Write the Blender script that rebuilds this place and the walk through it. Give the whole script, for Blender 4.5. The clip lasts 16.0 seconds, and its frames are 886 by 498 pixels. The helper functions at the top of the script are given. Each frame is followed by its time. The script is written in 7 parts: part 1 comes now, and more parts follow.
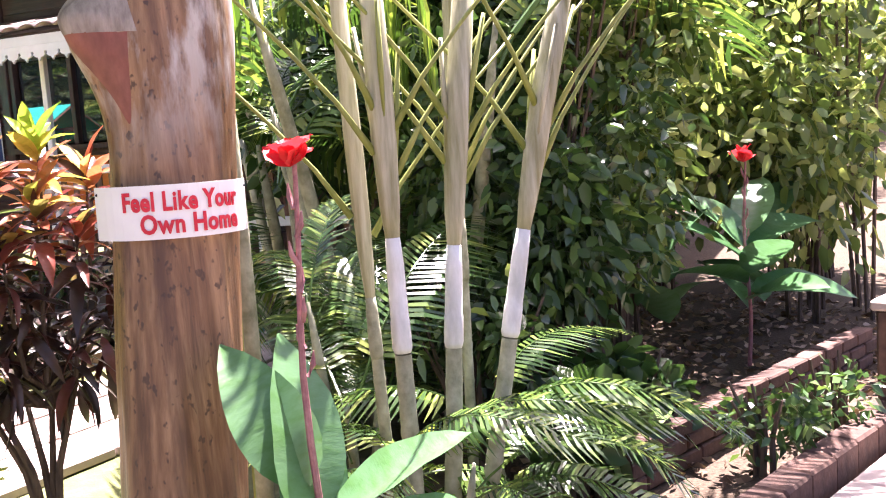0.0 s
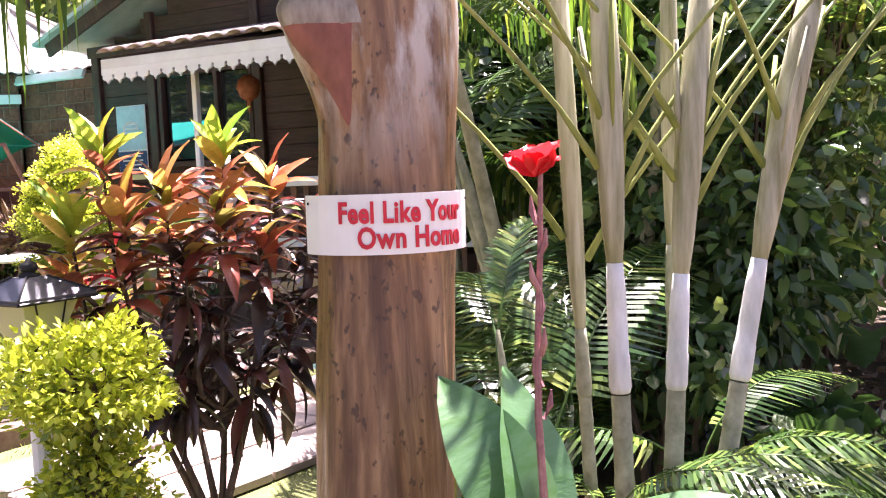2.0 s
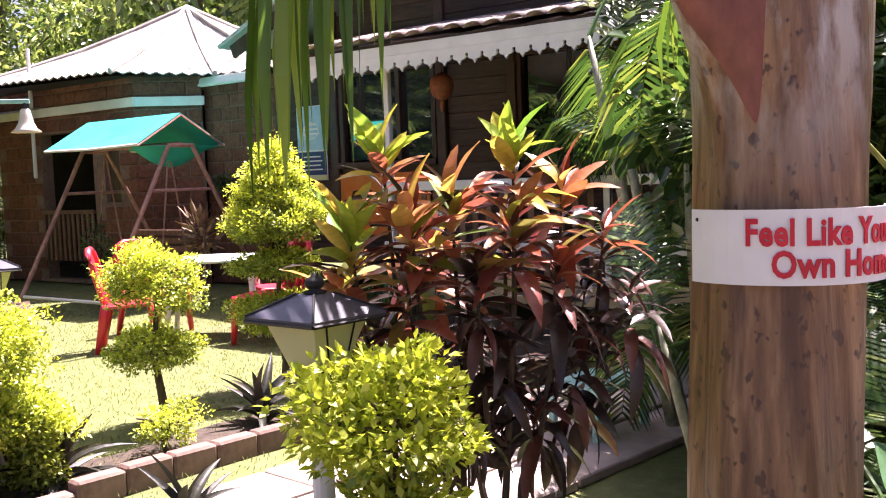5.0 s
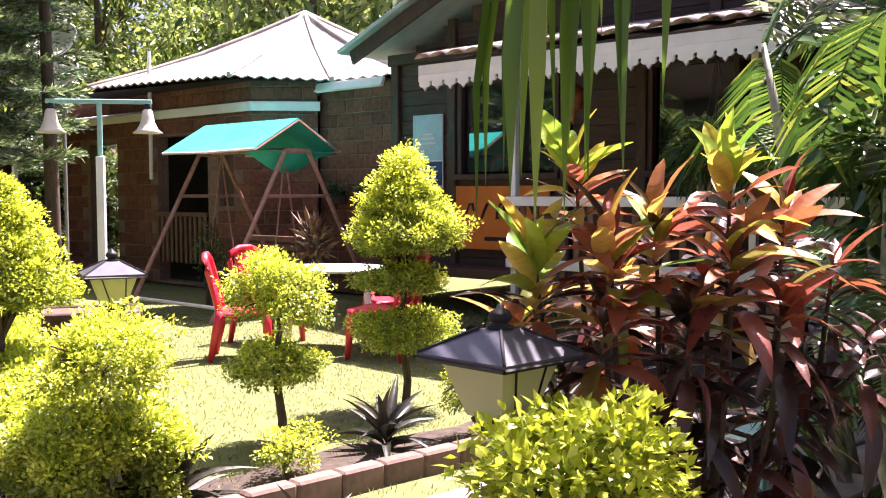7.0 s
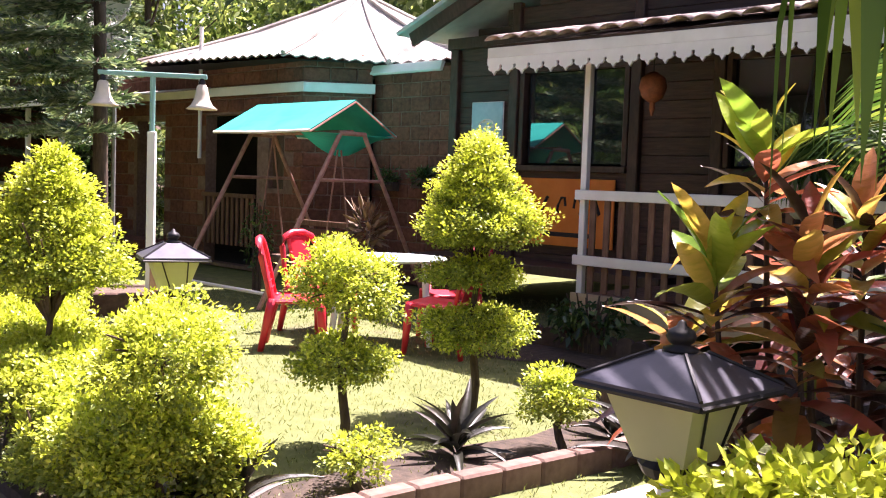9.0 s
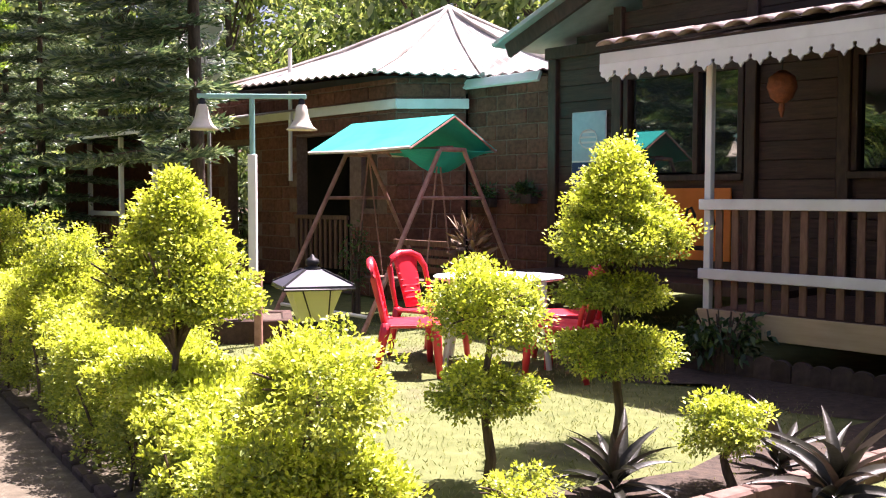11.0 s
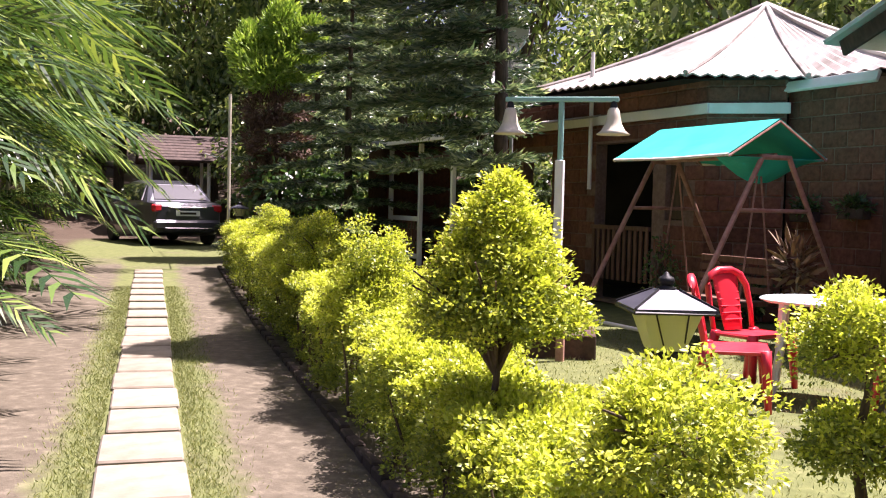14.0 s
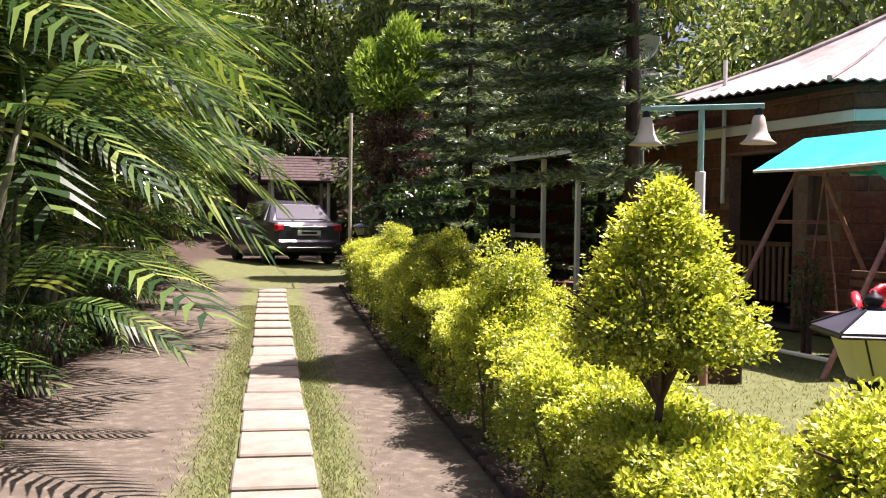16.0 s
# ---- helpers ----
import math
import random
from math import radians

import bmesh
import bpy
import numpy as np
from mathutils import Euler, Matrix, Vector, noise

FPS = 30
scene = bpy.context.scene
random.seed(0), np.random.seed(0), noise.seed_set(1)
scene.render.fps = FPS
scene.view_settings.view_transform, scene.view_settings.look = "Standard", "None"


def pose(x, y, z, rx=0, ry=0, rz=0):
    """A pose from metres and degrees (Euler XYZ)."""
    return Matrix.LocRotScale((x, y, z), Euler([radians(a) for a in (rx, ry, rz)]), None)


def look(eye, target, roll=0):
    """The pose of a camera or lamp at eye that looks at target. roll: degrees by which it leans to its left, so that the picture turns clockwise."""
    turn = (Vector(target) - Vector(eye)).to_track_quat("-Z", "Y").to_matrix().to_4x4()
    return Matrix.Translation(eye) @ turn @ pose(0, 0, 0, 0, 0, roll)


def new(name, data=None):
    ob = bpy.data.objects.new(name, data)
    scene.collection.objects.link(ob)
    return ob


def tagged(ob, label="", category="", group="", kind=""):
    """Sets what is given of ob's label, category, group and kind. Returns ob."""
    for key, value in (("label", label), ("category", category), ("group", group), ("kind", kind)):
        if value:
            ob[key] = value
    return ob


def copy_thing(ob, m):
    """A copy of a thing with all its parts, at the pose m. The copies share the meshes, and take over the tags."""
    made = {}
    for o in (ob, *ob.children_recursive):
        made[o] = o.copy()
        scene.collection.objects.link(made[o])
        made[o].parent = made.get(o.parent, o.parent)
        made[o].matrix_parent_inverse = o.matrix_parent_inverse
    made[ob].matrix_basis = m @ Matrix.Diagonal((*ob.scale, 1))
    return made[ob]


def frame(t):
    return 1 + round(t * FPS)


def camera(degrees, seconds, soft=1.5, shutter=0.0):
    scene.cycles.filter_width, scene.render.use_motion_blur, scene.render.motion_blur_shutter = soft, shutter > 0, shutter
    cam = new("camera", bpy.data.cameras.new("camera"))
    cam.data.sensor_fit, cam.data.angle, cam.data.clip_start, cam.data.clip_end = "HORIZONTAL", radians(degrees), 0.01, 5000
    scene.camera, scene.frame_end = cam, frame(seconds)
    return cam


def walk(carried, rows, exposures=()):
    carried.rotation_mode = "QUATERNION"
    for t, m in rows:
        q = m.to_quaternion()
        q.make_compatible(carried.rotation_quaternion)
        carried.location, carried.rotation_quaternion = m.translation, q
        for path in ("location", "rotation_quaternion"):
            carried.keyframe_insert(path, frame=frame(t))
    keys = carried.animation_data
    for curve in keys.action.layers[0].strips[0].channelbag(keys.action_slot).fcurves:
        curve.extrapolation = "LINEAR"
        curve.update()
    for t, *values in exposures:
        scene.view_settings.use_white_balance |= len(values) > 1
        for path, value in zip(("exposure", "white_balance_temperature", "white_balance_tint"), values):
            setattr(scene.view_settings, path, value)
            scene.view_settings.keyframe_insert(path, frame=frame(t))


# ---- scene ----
cam = camera(48.5, 16.0, soft=1.1)
METRES, EYE, TILT, LEAN, TURN = 3.75, 1.5, 0.0, 0.0, -29.9
PATH = [
    (0, (0.502, 0.08, 1.463), (1.218, 1.934, 1.241), -4.0),
    (0.5, (0.441, 0.168, 1.447), (1.121, 2.038, 1.247), -4.1),
    (1, (0.398, 0.278, 1.442), (1.037, 2.167, 1.288), -4.5),
    (1.5, (0.359, 0.386, 1.444), (0.932, 2.296, 1.297), -4.4),
    (2, (0.302, 0.489, 1.442), (0.81, 2.417, 1.284), -2.5),
    (2.5, (0.243, 0.605, 1.455), (0.724, 2.538, 1.281), -1.8),
    (3, (0.183, 0.732, 1.463), (0.599, 2.68, 1.288), -1.7),
    (3.5, (0.109, 0.851, 1.462), (0.458, 2.814, 1.314), -1.5),
    (4, (0.019, 0.934, 1.461), (0.27, 2.914, 1.328), -3.3),
    (6.3, (-0.27, 1.269, 1.505), (-0.087, 3.254, 1.342), 0.2),
    (6.5, (-0.293, 1.341, 1.496), (-0.131, 3.33, 1.359), 0.5),
    (7, (-0.348, 1.463, 1.492), (-0.304, 3.459, 1.376), -0.2),
    (7.5, (-0.401, 1.599, 1.481), (-0.37, 3.594, 1.341), 0.9),
    (8, (-0.456, 1.714, 1.475), (-0.475, 3.706, 1.302), 1.3),
    (8.5, (-0.525, 1.787, 1.478), (-0.551, 3.78, 1.307), 2.0),
    (8.7, (-0.549, 1.839, 1.476), (-0.571, 3.833, 1.322), 2.1),
    (10.8, (-0.924, 2.253, 1.459), (-1.067, 4.246, 1.355), 0.2),
    (11, (-0.949, 2.286, 1.458), (-1.123, 4.276, 1.353), 0.1),
    (11.5, (-1.009, 2.355, 1.453), (-1.308, 4.33, 1.361), 0.0),
    (12, (-1.068, 2.444, 1.441), (-1.448, 4.407, 1.373), 0.3),
    (12.5, (-1.126, 2.54, 1.436), (-1.605, 4.482, 1.397), 0.4),
    (13, (-1.184, 2.63, 1.436), (-1.748, 4.549, 1.401), 1.1),
    (13.5, (-1.242, 2.678, 1.44), (-1.903, 4.564, 1.369), 1.3),
    (14, (-1.312, 2.749, 1.442), (-2.033, 4.612, 1.35), 1.4),
    (14.5, (-1.367, 2.798, 1.437), (-2.155, 4.635, 1.356), 0.9),
    (15, (-1.442, 2.869, 1.428), (-2.272, 4.687, 1.374), 1.2),
    (15.5, (-1.514, 2.922, 1.423), (-2.39, 4.719, 1.393), 0.8),
    (16, (-1.581, 2.978, 1.418), (-2.512, 4.747, 1.359), 0.8),
]
EXPOSURES = [(0.0, 3.35), (1.5, 3.2), (2.5, 2.95), (3.5, 2.65), (4.0, 2.5), (6.5, 2.5), (8.5, 2.4), (11.0, 2.25), (12.5, 2.05), (14.0, 1.8), (16.0, 1.62)]
walk(cam, [(t, look(eye, target, roll)) for t, eye, target, roll in PATH], [(t, e, 6050, 36) for t, e in EXPOSURES])

# ---- world and sun ----
SUN_EL, SUN_AZ = 65.0, 40.0          # degrees; azimuth from +y towards +x
world = bpy.data.worlds.new("world")
scene.world = world
world.use_nodes = True
wn = world.node_tree
sky = wn.nodes.new("ShaderNodeTexSky")
sky.sky_type, sky.sun_disc = "NISHITA", False
sky.air_density, sky.dust_density, sky.ozone_density = 0.8, 5.0, 0.6
sky.sun_elevation, sky.sun_rotation = radians(SUN_EL), radians(SUN_AZ)
wn.links.new(sky.outputs[0], wn.nodes["Background"].inputs[0])
wn.nodes["Background"].inputs[1].default_value = 0.047
sun = new("sun", bpy.data.lights.new("sun", "SUN"))
sun.data.energy, sun.data.angle, sun.data.color = 5.0, radians(0.53), (1.0, 0.93, 0.80)
_az, _el = radians(SUN_AZ), radians(SUN_EL)
sun.matrix_world = look((0, 0, 30), Vector((0, 0, 30)) - Vector((math.sin(_az) * math.cos(_el), math.cos(_az) * math.cos(_el), math.sin(_el))))

# ---- materials ----
MATS = {}


def nodes_of(name):
    m = bpy.data.materials.new(name)
    m.use_nodes = True
    MATS[name] = m
    nt = m.node_tree
    return m, nt, nt.nodes["Principled BSDF"]


def rgba(c):
    return (c[0], c[1], c[2], 1.0)


def ramp(nt, fac, stops):
    r = nt.nodes.new("ShaderNodeValToRGB")
    el = r.color_ramp.elements
    while len(el) < len(stops):
        el.new(0.5)
    for e, (p, c) in zip(el, stops):
        e.position, e.color = p, rgba(c)
    nt.links.new(fac, r.inputs[0])
    return r.outputs[0]


def noise_tex(nt, scale, detail=4.0, stretch=None, rough=0.6):
    tc = nt.nodes.new("ShaderNodeTexCoord")
    mp = nt.nodes.new("ShaderNodeMapping")
    if stretch:
        mp.inputs["Scale"].default_value = stretch
    n = nt.nodes.new("ShaderNodeTexNoise")
    n.inputs["Scale"].default_value, n.inputs["Detail"].default_value, n.inputs["Roughness"].default_value = scale, detail, rough
    nt.links.new(tc.outputs["Object"], mp.inputs[0])
    nt.links.new(mp.outputs[0], n.inputs["Vector"])
    return n.outputs["Fac"]


def mixc(nt, fac, a, b, mode="MIX"):
    m = nt.nodes.new("ShaderNodeMix")
    m.data_type, m.blend_type = "RGBA", mode
    for sock, v in ((m.inputs[0], fac), (m.inputs[6], a), (m.inputs[7], b)):
        if isinstance(v, (int, float)):
            sock.default_value = v
        elif isinstance(v, tuple):
            sock.default_value = rgba(v)
        else:
            nt.links.new(v, sock)
    return m.outputs[2]


def bump(nt, bsdf, height, strength=0.3, dist=0.01):
    b = nt.nodes.new("ShaderNodeBump")
    b.inputs["Strength"].default_value, b.inputs["Distance"].default_value = strength, dist
    nt.links.new(height, b.inputs["Height"])
    nt.links.new(b.outputs[0], bsdf.inputs["Normal"])


def rough_mat(name, c1, c2, scale=8.0, stretch=None, rough=0.7, metal=0.0, relief=0.3, per_piece=0.0, dirt=None, spec=0.4):
    """A surface with grain at two scales, and a shift of tone from piece to piece."""
    m, nt, b = nodes_of(name)
    f = noise_tex(nt, scale, 6.0, stretch)
    col = ramp(nt, f, [(0.32, c1), (0.68, c2)])
    big = noise_tex(nt, max(0.7, scale * 0.13), 3.0)
    dk = dirt or tuple(v * 0.55 for v in c1)
    sel = ramp(nt, big, [(0.48, (0, 0, 0)), (0.72, (1, 1, 1))])
    col = mixc(nt, sel, col, mixc(nt, 0.45, col, dk))
    if per_piece:
        oi = nt.nodes.new("ShaderNodeObjectInfo")
        tone = ramp(nt, oi.outputs["Random"], [(0.0, (1 - per_piece,) * 3), (1.0, (1.0, 1.0, 1.0))])
        col = mixc(nt, 1.0, col, tone, "MULTIPLY")
    nt.links.new(col, b.inputs["Base Color"])
    b.inputs["Roughness"].default_value, b.inputs["Metallic"].default_value = rough, metal
    b.inputs["Specular IOR Level"].default_value = spec
    if relief:
        bump(nt, b, f, relief)
    return m


def leaf_mat(name, stops, trans=0.35, rough=0.45, veins=0.0):
    m, nt, b = nodes_of(name)
    g = nt.nodes.new("ShaderNodeNewGeometry")
    col = ramp(nt, g.outputs["Random Per Island"], stops)
    f = noise_tex(nt, 9.0 if veins else 3.0, 3.0)
    col = mixc(nt, ramp(nt, f, [(0.4, (0, 0, 0)), (0.7, (0.5, 0.5, 0.5))]), col, mixc(nt, 1.0, col, (0.72, 0.72, 0.6), "MULTIPLY"))
    nt.links.new(col, b.inputs["Base Color"])
    b.inputs["Roughness"].default_value = rough
    b.inputs["Specular IOR Level"].default_value = 0.5
    t = nt.nodes.new("ShaderNodeBsdfTranslucent")
    nt.links.new(mixc(nt, 1.0, col, (1.0, 1.0, 0.55), "MULTIPLY"), t.inputs["Color"])
    mx = nt.nodes.new("ShaderNodeMixShader")
    mx.inputs[0].default_value = trans
    nt.links.new(b.outputs[0], mx.inputs[1])
    nt.links.new(t.outputs[0], mx.inputs[2])
    nt.links.new(mx.outputs[0], nt.nodes["Material Output"].inputs["Surface"])
    return m


def leaf_mat_obj(name, stops, trans=0.35, rough=0.35):
    """As leaf_mat, for leaves that are objects of their own; a pale midrib along the leaf."""
    m, nt, b = nodes_of(name)
    oi = nt.nodes.new("ShaderNodeObjectInfo")
    col = ramp(nt, oi.outputs["Random"], stops)
    f = noise_tex(nt, 14.0, 4.0, (1.0, 2.5, 1.0))
    col = mixc(nt, ramp(nt, f, [(0.42, (0, 0, 0)), (0.66, (0.7, 0.7, 0.7))]), col, mixc(nt, 1.0, col, (0.6, 0.75, 0.35), "MULTIPLY"))
    nt.links.new(col, b.inputs["Base Color"])
    b.inputs["Roughness"].default_value = rough
    t = nt.nodes.new("ShaderNodeBsdfTranslucent")
    nt.links.new(col, t.inputs["Color"])
    mx = nt.nodes.new("ShaderNodeMixShader")
    mx.inputs[0].default_value = trans
    nt.links.new(b.outputs[0], mx.inputs[1])
    nt.links.new(t.outputs[0], mx.inputs[2])
    nt.links.new(mx.outputs[0], nt.nodes["Material Output"].inputs["Surface"])
    bump(nt, b, f, 0.25)
    return m


bark_smooth, nt, b = nodes_of("varnished_trunk")
grain = noise_tex(nt, 5.0, 7.0, (6.0, 6.0, 0.6))
streak = noise_tex(nt, 3.2, 5.0, (5.0, 5.0, 0.28))
col = ramp(nt, grain, [(0.3, (0.11, 0.052, 0.021)), (0.5, (0.22, 0.115, 0.05)), (0.7, (0.36, 0.215, 0.105))])
col = mixc(nt, ramp(nt, streak, [(0.46, (0, 0, 0)), (0.62, (0.85, 0.85, 0.85))]), col, (0.075, 0.032, 0.014))
speck = noise_tex(nt, 34.0, 2.0, (1.0, 1.0, 0.7))
col = mixc(nt, ramp(nt, speck, [(0.62, (0, 0, 0)), (0.68, (0.85, 0.85, 0.85))]), col, (0.05, 0.025, 0.014))
# pale grey upper bark: weathering and the trunk's sheen, both put into the colour
tcz = nt.nodes.new("ShaderNodeTexCoord")
sez = nt.nodes.new("ShaderNodeSeparateXYZ")
nt.links.new(tcz.outputs["Object"], sez.inputs[0])
upz = nt.nodes.new("ShaderNodeMapRange")
upz.inputs[1].default_value, upz.inputs[2].default_value = 1.42, 1.75
nt.links.new(sez.outputs[2], upz.inputs[0])
grey = mixc(nt, upz.outputs[0], (0, 0, 0), ramp(nt, noise_tex(nt, 6.5, 6.0, (2.0, 2.0, 0.6)), [(0.46, (0, 0, 0)), (0.60, (0.9, 0.9, 0.9))]))
col = mixc(nt, grey, col, mixc(nt, grain, (0.30, 0.26, 0.22), (0.62, 0.57, 0.52)))
nt.links.new(col, b.inputs["Base Color"])
b.inputs["Roughness"].default_value, b.inputs["Specular IOR Level"].default_value = 0.42, 0.5
bump(nt, b, mixc(nt, 0.5, grain, streak), 0.7, 0.012)
bark_dark = rough_mat("bark_dark", (0.05, 0.035, 0.025), (0.13, 0.09, 0.06), 14.0, (3.0, 3.0, 0.6), 0.9, relief=0.6)
bark_grey = rough_mat("bark_grey", (0.12, 0.10, 0.08), (0.26, 0.22, 0.18), 12.0, (3.0, 3.0, 0.5), 0.9, relief=0.5)
knob_wood = rough_mat("weathered_knob", (0.16, 0.13, 0.11), (0.40, 0.35, 0.31), 16.0, (2.0, 2.0, 0.6), 0.6, relief=0.6)
red_paint = rough_mat("faded_red_paint", (0.16, 0.035, 0.025), (0.34, 0.11, 0.075), 16.0, (1, 1, 0.5), 0.55, relief=0.6, dirt=(0.17, 0.12, 0.08))
sign_white = rough_mat("sign_white", (0.78, 0.77, 0.75), (0.84, 0.83, 0.82), 6.0, None, 0.5, relief=0.05, dirt=(0.6, 0.58, 0.54))
sign_red = rough_mat("sign_red", (0.55, 0.015, 0.03), (0.65, 0.03, 0.05), 30.0, None, 0.5, relief=0.05)
wood_dark = rough_mat("dark_stained_board", (0.045, 0.024, 0.017), (0.10, 0.055, 0.038), 7.0, (0.6, 5.0, 7.0), 0.6, relief=0.45, per_piece=0.35)
wood_frame = rough_mat("dark_frame_wood", (0.04, 0.022, 0.015), (0.085, 0.048, 0.032), 9.0, (3.0, 3.0, 0.8), 0.5, relief=0.3)
wood_rail = rough_mat("brown_baluster_wood", (0.13, 0.065, 0.04), (0.24, 0.13, 0.085), 9.0, (4.0, 4.0, 0.7), 0.65, relief=0.3, per_piece=0.25)
white_paint = rough_mat("white_paint", (0.70, 0.69, 0.66), (0.80, 0.79, 0.77), 5.0, None, 0.55, relief=0.15, dirt=(0.50, 0.46, 0.40))
beige_paint = rough_mat("beige_board", (0.44, 0.32, 0.18), (0.54, 0.41, 0.25), 6.0, (0.5, 3.0, 3.0), 0.65, relief=0.2)
laterite = rough_mat("laterite_block", (0.13, 0.050, 0.032), (0.25, 0.105, 0.066), 16.0, None, 0.9, relief=0.8, per_piece=0.35, dirt=(0.06, 0.03, 0.022))
mortar = rough_mat("mortar", (0.16, 0.10, 0.075), (0.24, 0.16, 0.12), 22.0, None, 0.95, relief=0.4)
brown_tile = rough_mat("dark_brown_tile", (0.05, 0.034, 0.028), (0.12, 0.08, 0.065), 10.0, None, 0.85, relief=0.5, per_piece=0.35, dirt=(0.05, 0.03, 0.025))
clay_tile = rough_mat("weathered_clay_tile", (0.24, 0.16, 0.13), (0.52, 0.43, 0.38), 10.0, None, 0.85, relief=0.5, per_piece=0.4, dirt=(0.10, 0.07, 0.055))
roof_sheet = rough_mat("pale_roof_sheet", (0.22, 0.19, 0.165), (0.52, 0.49, 0.455), 2.5, (1.0, 1.0, 0.4), 0.7, relief=0.3, dirt=(0.20, 0.14, 0.09))
metal_sheet = rough_mat("grey_green_sheet", (0.34, 0.38, 0.35), (0.48, 0.52, 0.48), 4.0, None, 0.45, 0.2, relief=0.1)
teal_cloth = rough_mat("teal_tarpaulin", (0.0, 0.36, 0.30), (0.01, 0.50, 0.42), 3.0, None, 0.6, relief=0.12, dirt=(0.02, 0.30, 0.26))
rust_steel = rough_mat("rusty_red_steel", (0.30, 0.15, 0.115), (0.48, 0.28, 0.22), 14.0, None, 0.6, 0.2, relief=0.25)
post_teal = rough_mat("pale_teal_paint", (0.20, 0.42, 0.38), (0.30, 0.52, 0.47), 8.0, None, 0.5, relief=0.1)
red_plastic = rough_mat("red_plastic", (0.58, 0.02, 0.035), (0.66, 0.035, 0.05), 3.0, None, 0.35, relief=0.02, dirt=(0.45, 0.03, 0.04), spec=0.5)
table_paint = rough_mat("pale_blue_tabletop", (0.55, 0.68, 0.72), (0.66, 0.77, 0.80), 5.0, None, 0.35, relief=0.05)
cap_paint = rough_mat("slate_lantern_cap", (0.045, 0.045, 0.06), (0.09, 0.088, 0.11), 10.0, None, 0.36, 0.2, relief=0.1)
black_iron = rough_mat("black_iron", (0.012, 0.012, 0.013), (0.03, 0.028, 0.028), 14.0, None, 0.5, 0.3, relief=0.2)
slab_stone = rough_mat("cream_slab", (0.21, 0.18, 0.13), (0.32, 0.28, 0.215), 7.0, None, 0.9, relief=0.4, per_piece=0.2, dirt=(0.22, 0.17, 0.11))
brick_red = rough_mat("painted_brick", (0.06, 0.032, 0.023), (0.14, 0.075, 0.052), 14.0, None, 0.9, relief=0.8, per_piece=0.4, dirt=(0.04, 0.035, 0.02))
kerb_stone = rough_mat("reddish_kerb_stone", (0.13, 0.075, 0.058), (0.26, 0.165, 0.13), 9.0, None, 0.9, relief=0.5, per_piece=0.25, dirt=(0.06, 0.045, 0.03))
pink_paving = rough_mat("pink_paving", (0.30, 0.235, 0.20), (0.46, 0.38, 0.33), 6.0, None, 0.85, relief=0.3, per_piece=0.15)
orange_board = rough_mat("orange_board", (0.62, 0.16, 0.015), (0.72, 0.22, 0.03), 4.0, None, 0.55, relief=0.08)
ink_black = rough_mat("black_ink", (0.012, 0.01, 0.01), (0.03, 0.02, 0.02), 14.0, None, 0.6, relief=0.0)
poster_blue = rough_mat("pale_blue_print", (0.32, 0.50, 0.58), (0.45, 0.62, 0.68), 9.0, None, 0.4, relief=0.0)
poster_navy = rough_mat("navy_print", (0.02, 0.03, 0.11), (0.03, 0.05, 0.16), 9.0, None, 0.4, relief=0.0)
poster_lime = rough_mat("yellow_print", (0.62, 0.62, 0.25), (0.70, 0.70, 0.35), 9.0, None, 0.4, relief=0.0)
bell_shade = rough_mat("cream_bell_shade", (0.55, 0.50, 0.38), (0.68, 0.63, 0.50), 7.0, None, 0.5, relief=0.1, dirt=(0.40, 0.33, 0.22))
wicker = rough_mat("orange_wicker", (0.16, 0.045, 0.015), (0.28, 0.09, 0.03), 25.0, None, 0.7, relief=0.5)
pot_grey = rough_mat("grey_pot", (0.22, 0.22, 0.21), (0.32, 0.32, 0.30), 10.0, None, 0.6, relief=0.1)
car_paint, nt_, b_ = nodes_of("grey_car_paint")
b_.inputs["Base Color"].default_value = (0.075, 0.075, 0.09, 1)
b_.inputs["Metallic"].default_value, b_.inputs["Roughness"].default_value = 0.5, 0.38
b_.inputs["Coat Weight"].default_value = 0.6
rubber = rough_mat("tyre_rubber", (0.015, 0.015, 0.015), (0.03, 0.03, 0.03), 20.0, None, 0.8, relief=0.2)
tail_red = rough_mat("tail_lamp_red", (0.45, 0.01, 0.02), (0.55, 0.03, 0.04), 10.0, None, 0.2, relief=0.0)
chrome = rough_mat("chrome_trim", (0.6, 0.6, 0.6), (0.7, 0.7, 0.7), 10.0, None, 0.2, 1.0, relief=0.0)
plate_white = rough_mat("number_plate", (0.7, 0.7, 0.68), (0.8, 0.8, 0.78), 10.0, None, 0.4, relief=0.0)
# near-black colour standing in for shade inside rooms and under eaves
shade_black = rough_mat("painted_shade_black", (0.012, 0.010, 0.009), (0.03, 0.024, 0.02), 3.0, None, 0.9, relief=0.0)

bed_soil = rough_mat("bed_soil", (0.028, 0.02, 0.014), (0.075, 0.052, 0.036), 18.0, None, 0.95, relief=0.8)
# edging tone set dark to carry the shade at the hedge foot
edging = rough_mat("dark_edging", (0.05, 0.035, 0.027), (0.10, 0.07, 0.055), 14.0, None, 0.95, relief=0.6, per_piece=0.3)
window_glass, nt_, b_ = nodes_of("window_glass")
b_.inputs["Base Color"].default_value = (0.02, 0.025, 0.025, 1)
b_.inputs["Roughness"].default_value, b_.inputs["IOR"].default_value = 0.03, 1.8
b_.inputs["Specular IOR Level"].default_value = 0.9
lamp_glass, nt_, b_ = nodes_of("frosted_lantern_glass")
gz = noise_tex(nt_, 6.0, 3.0)
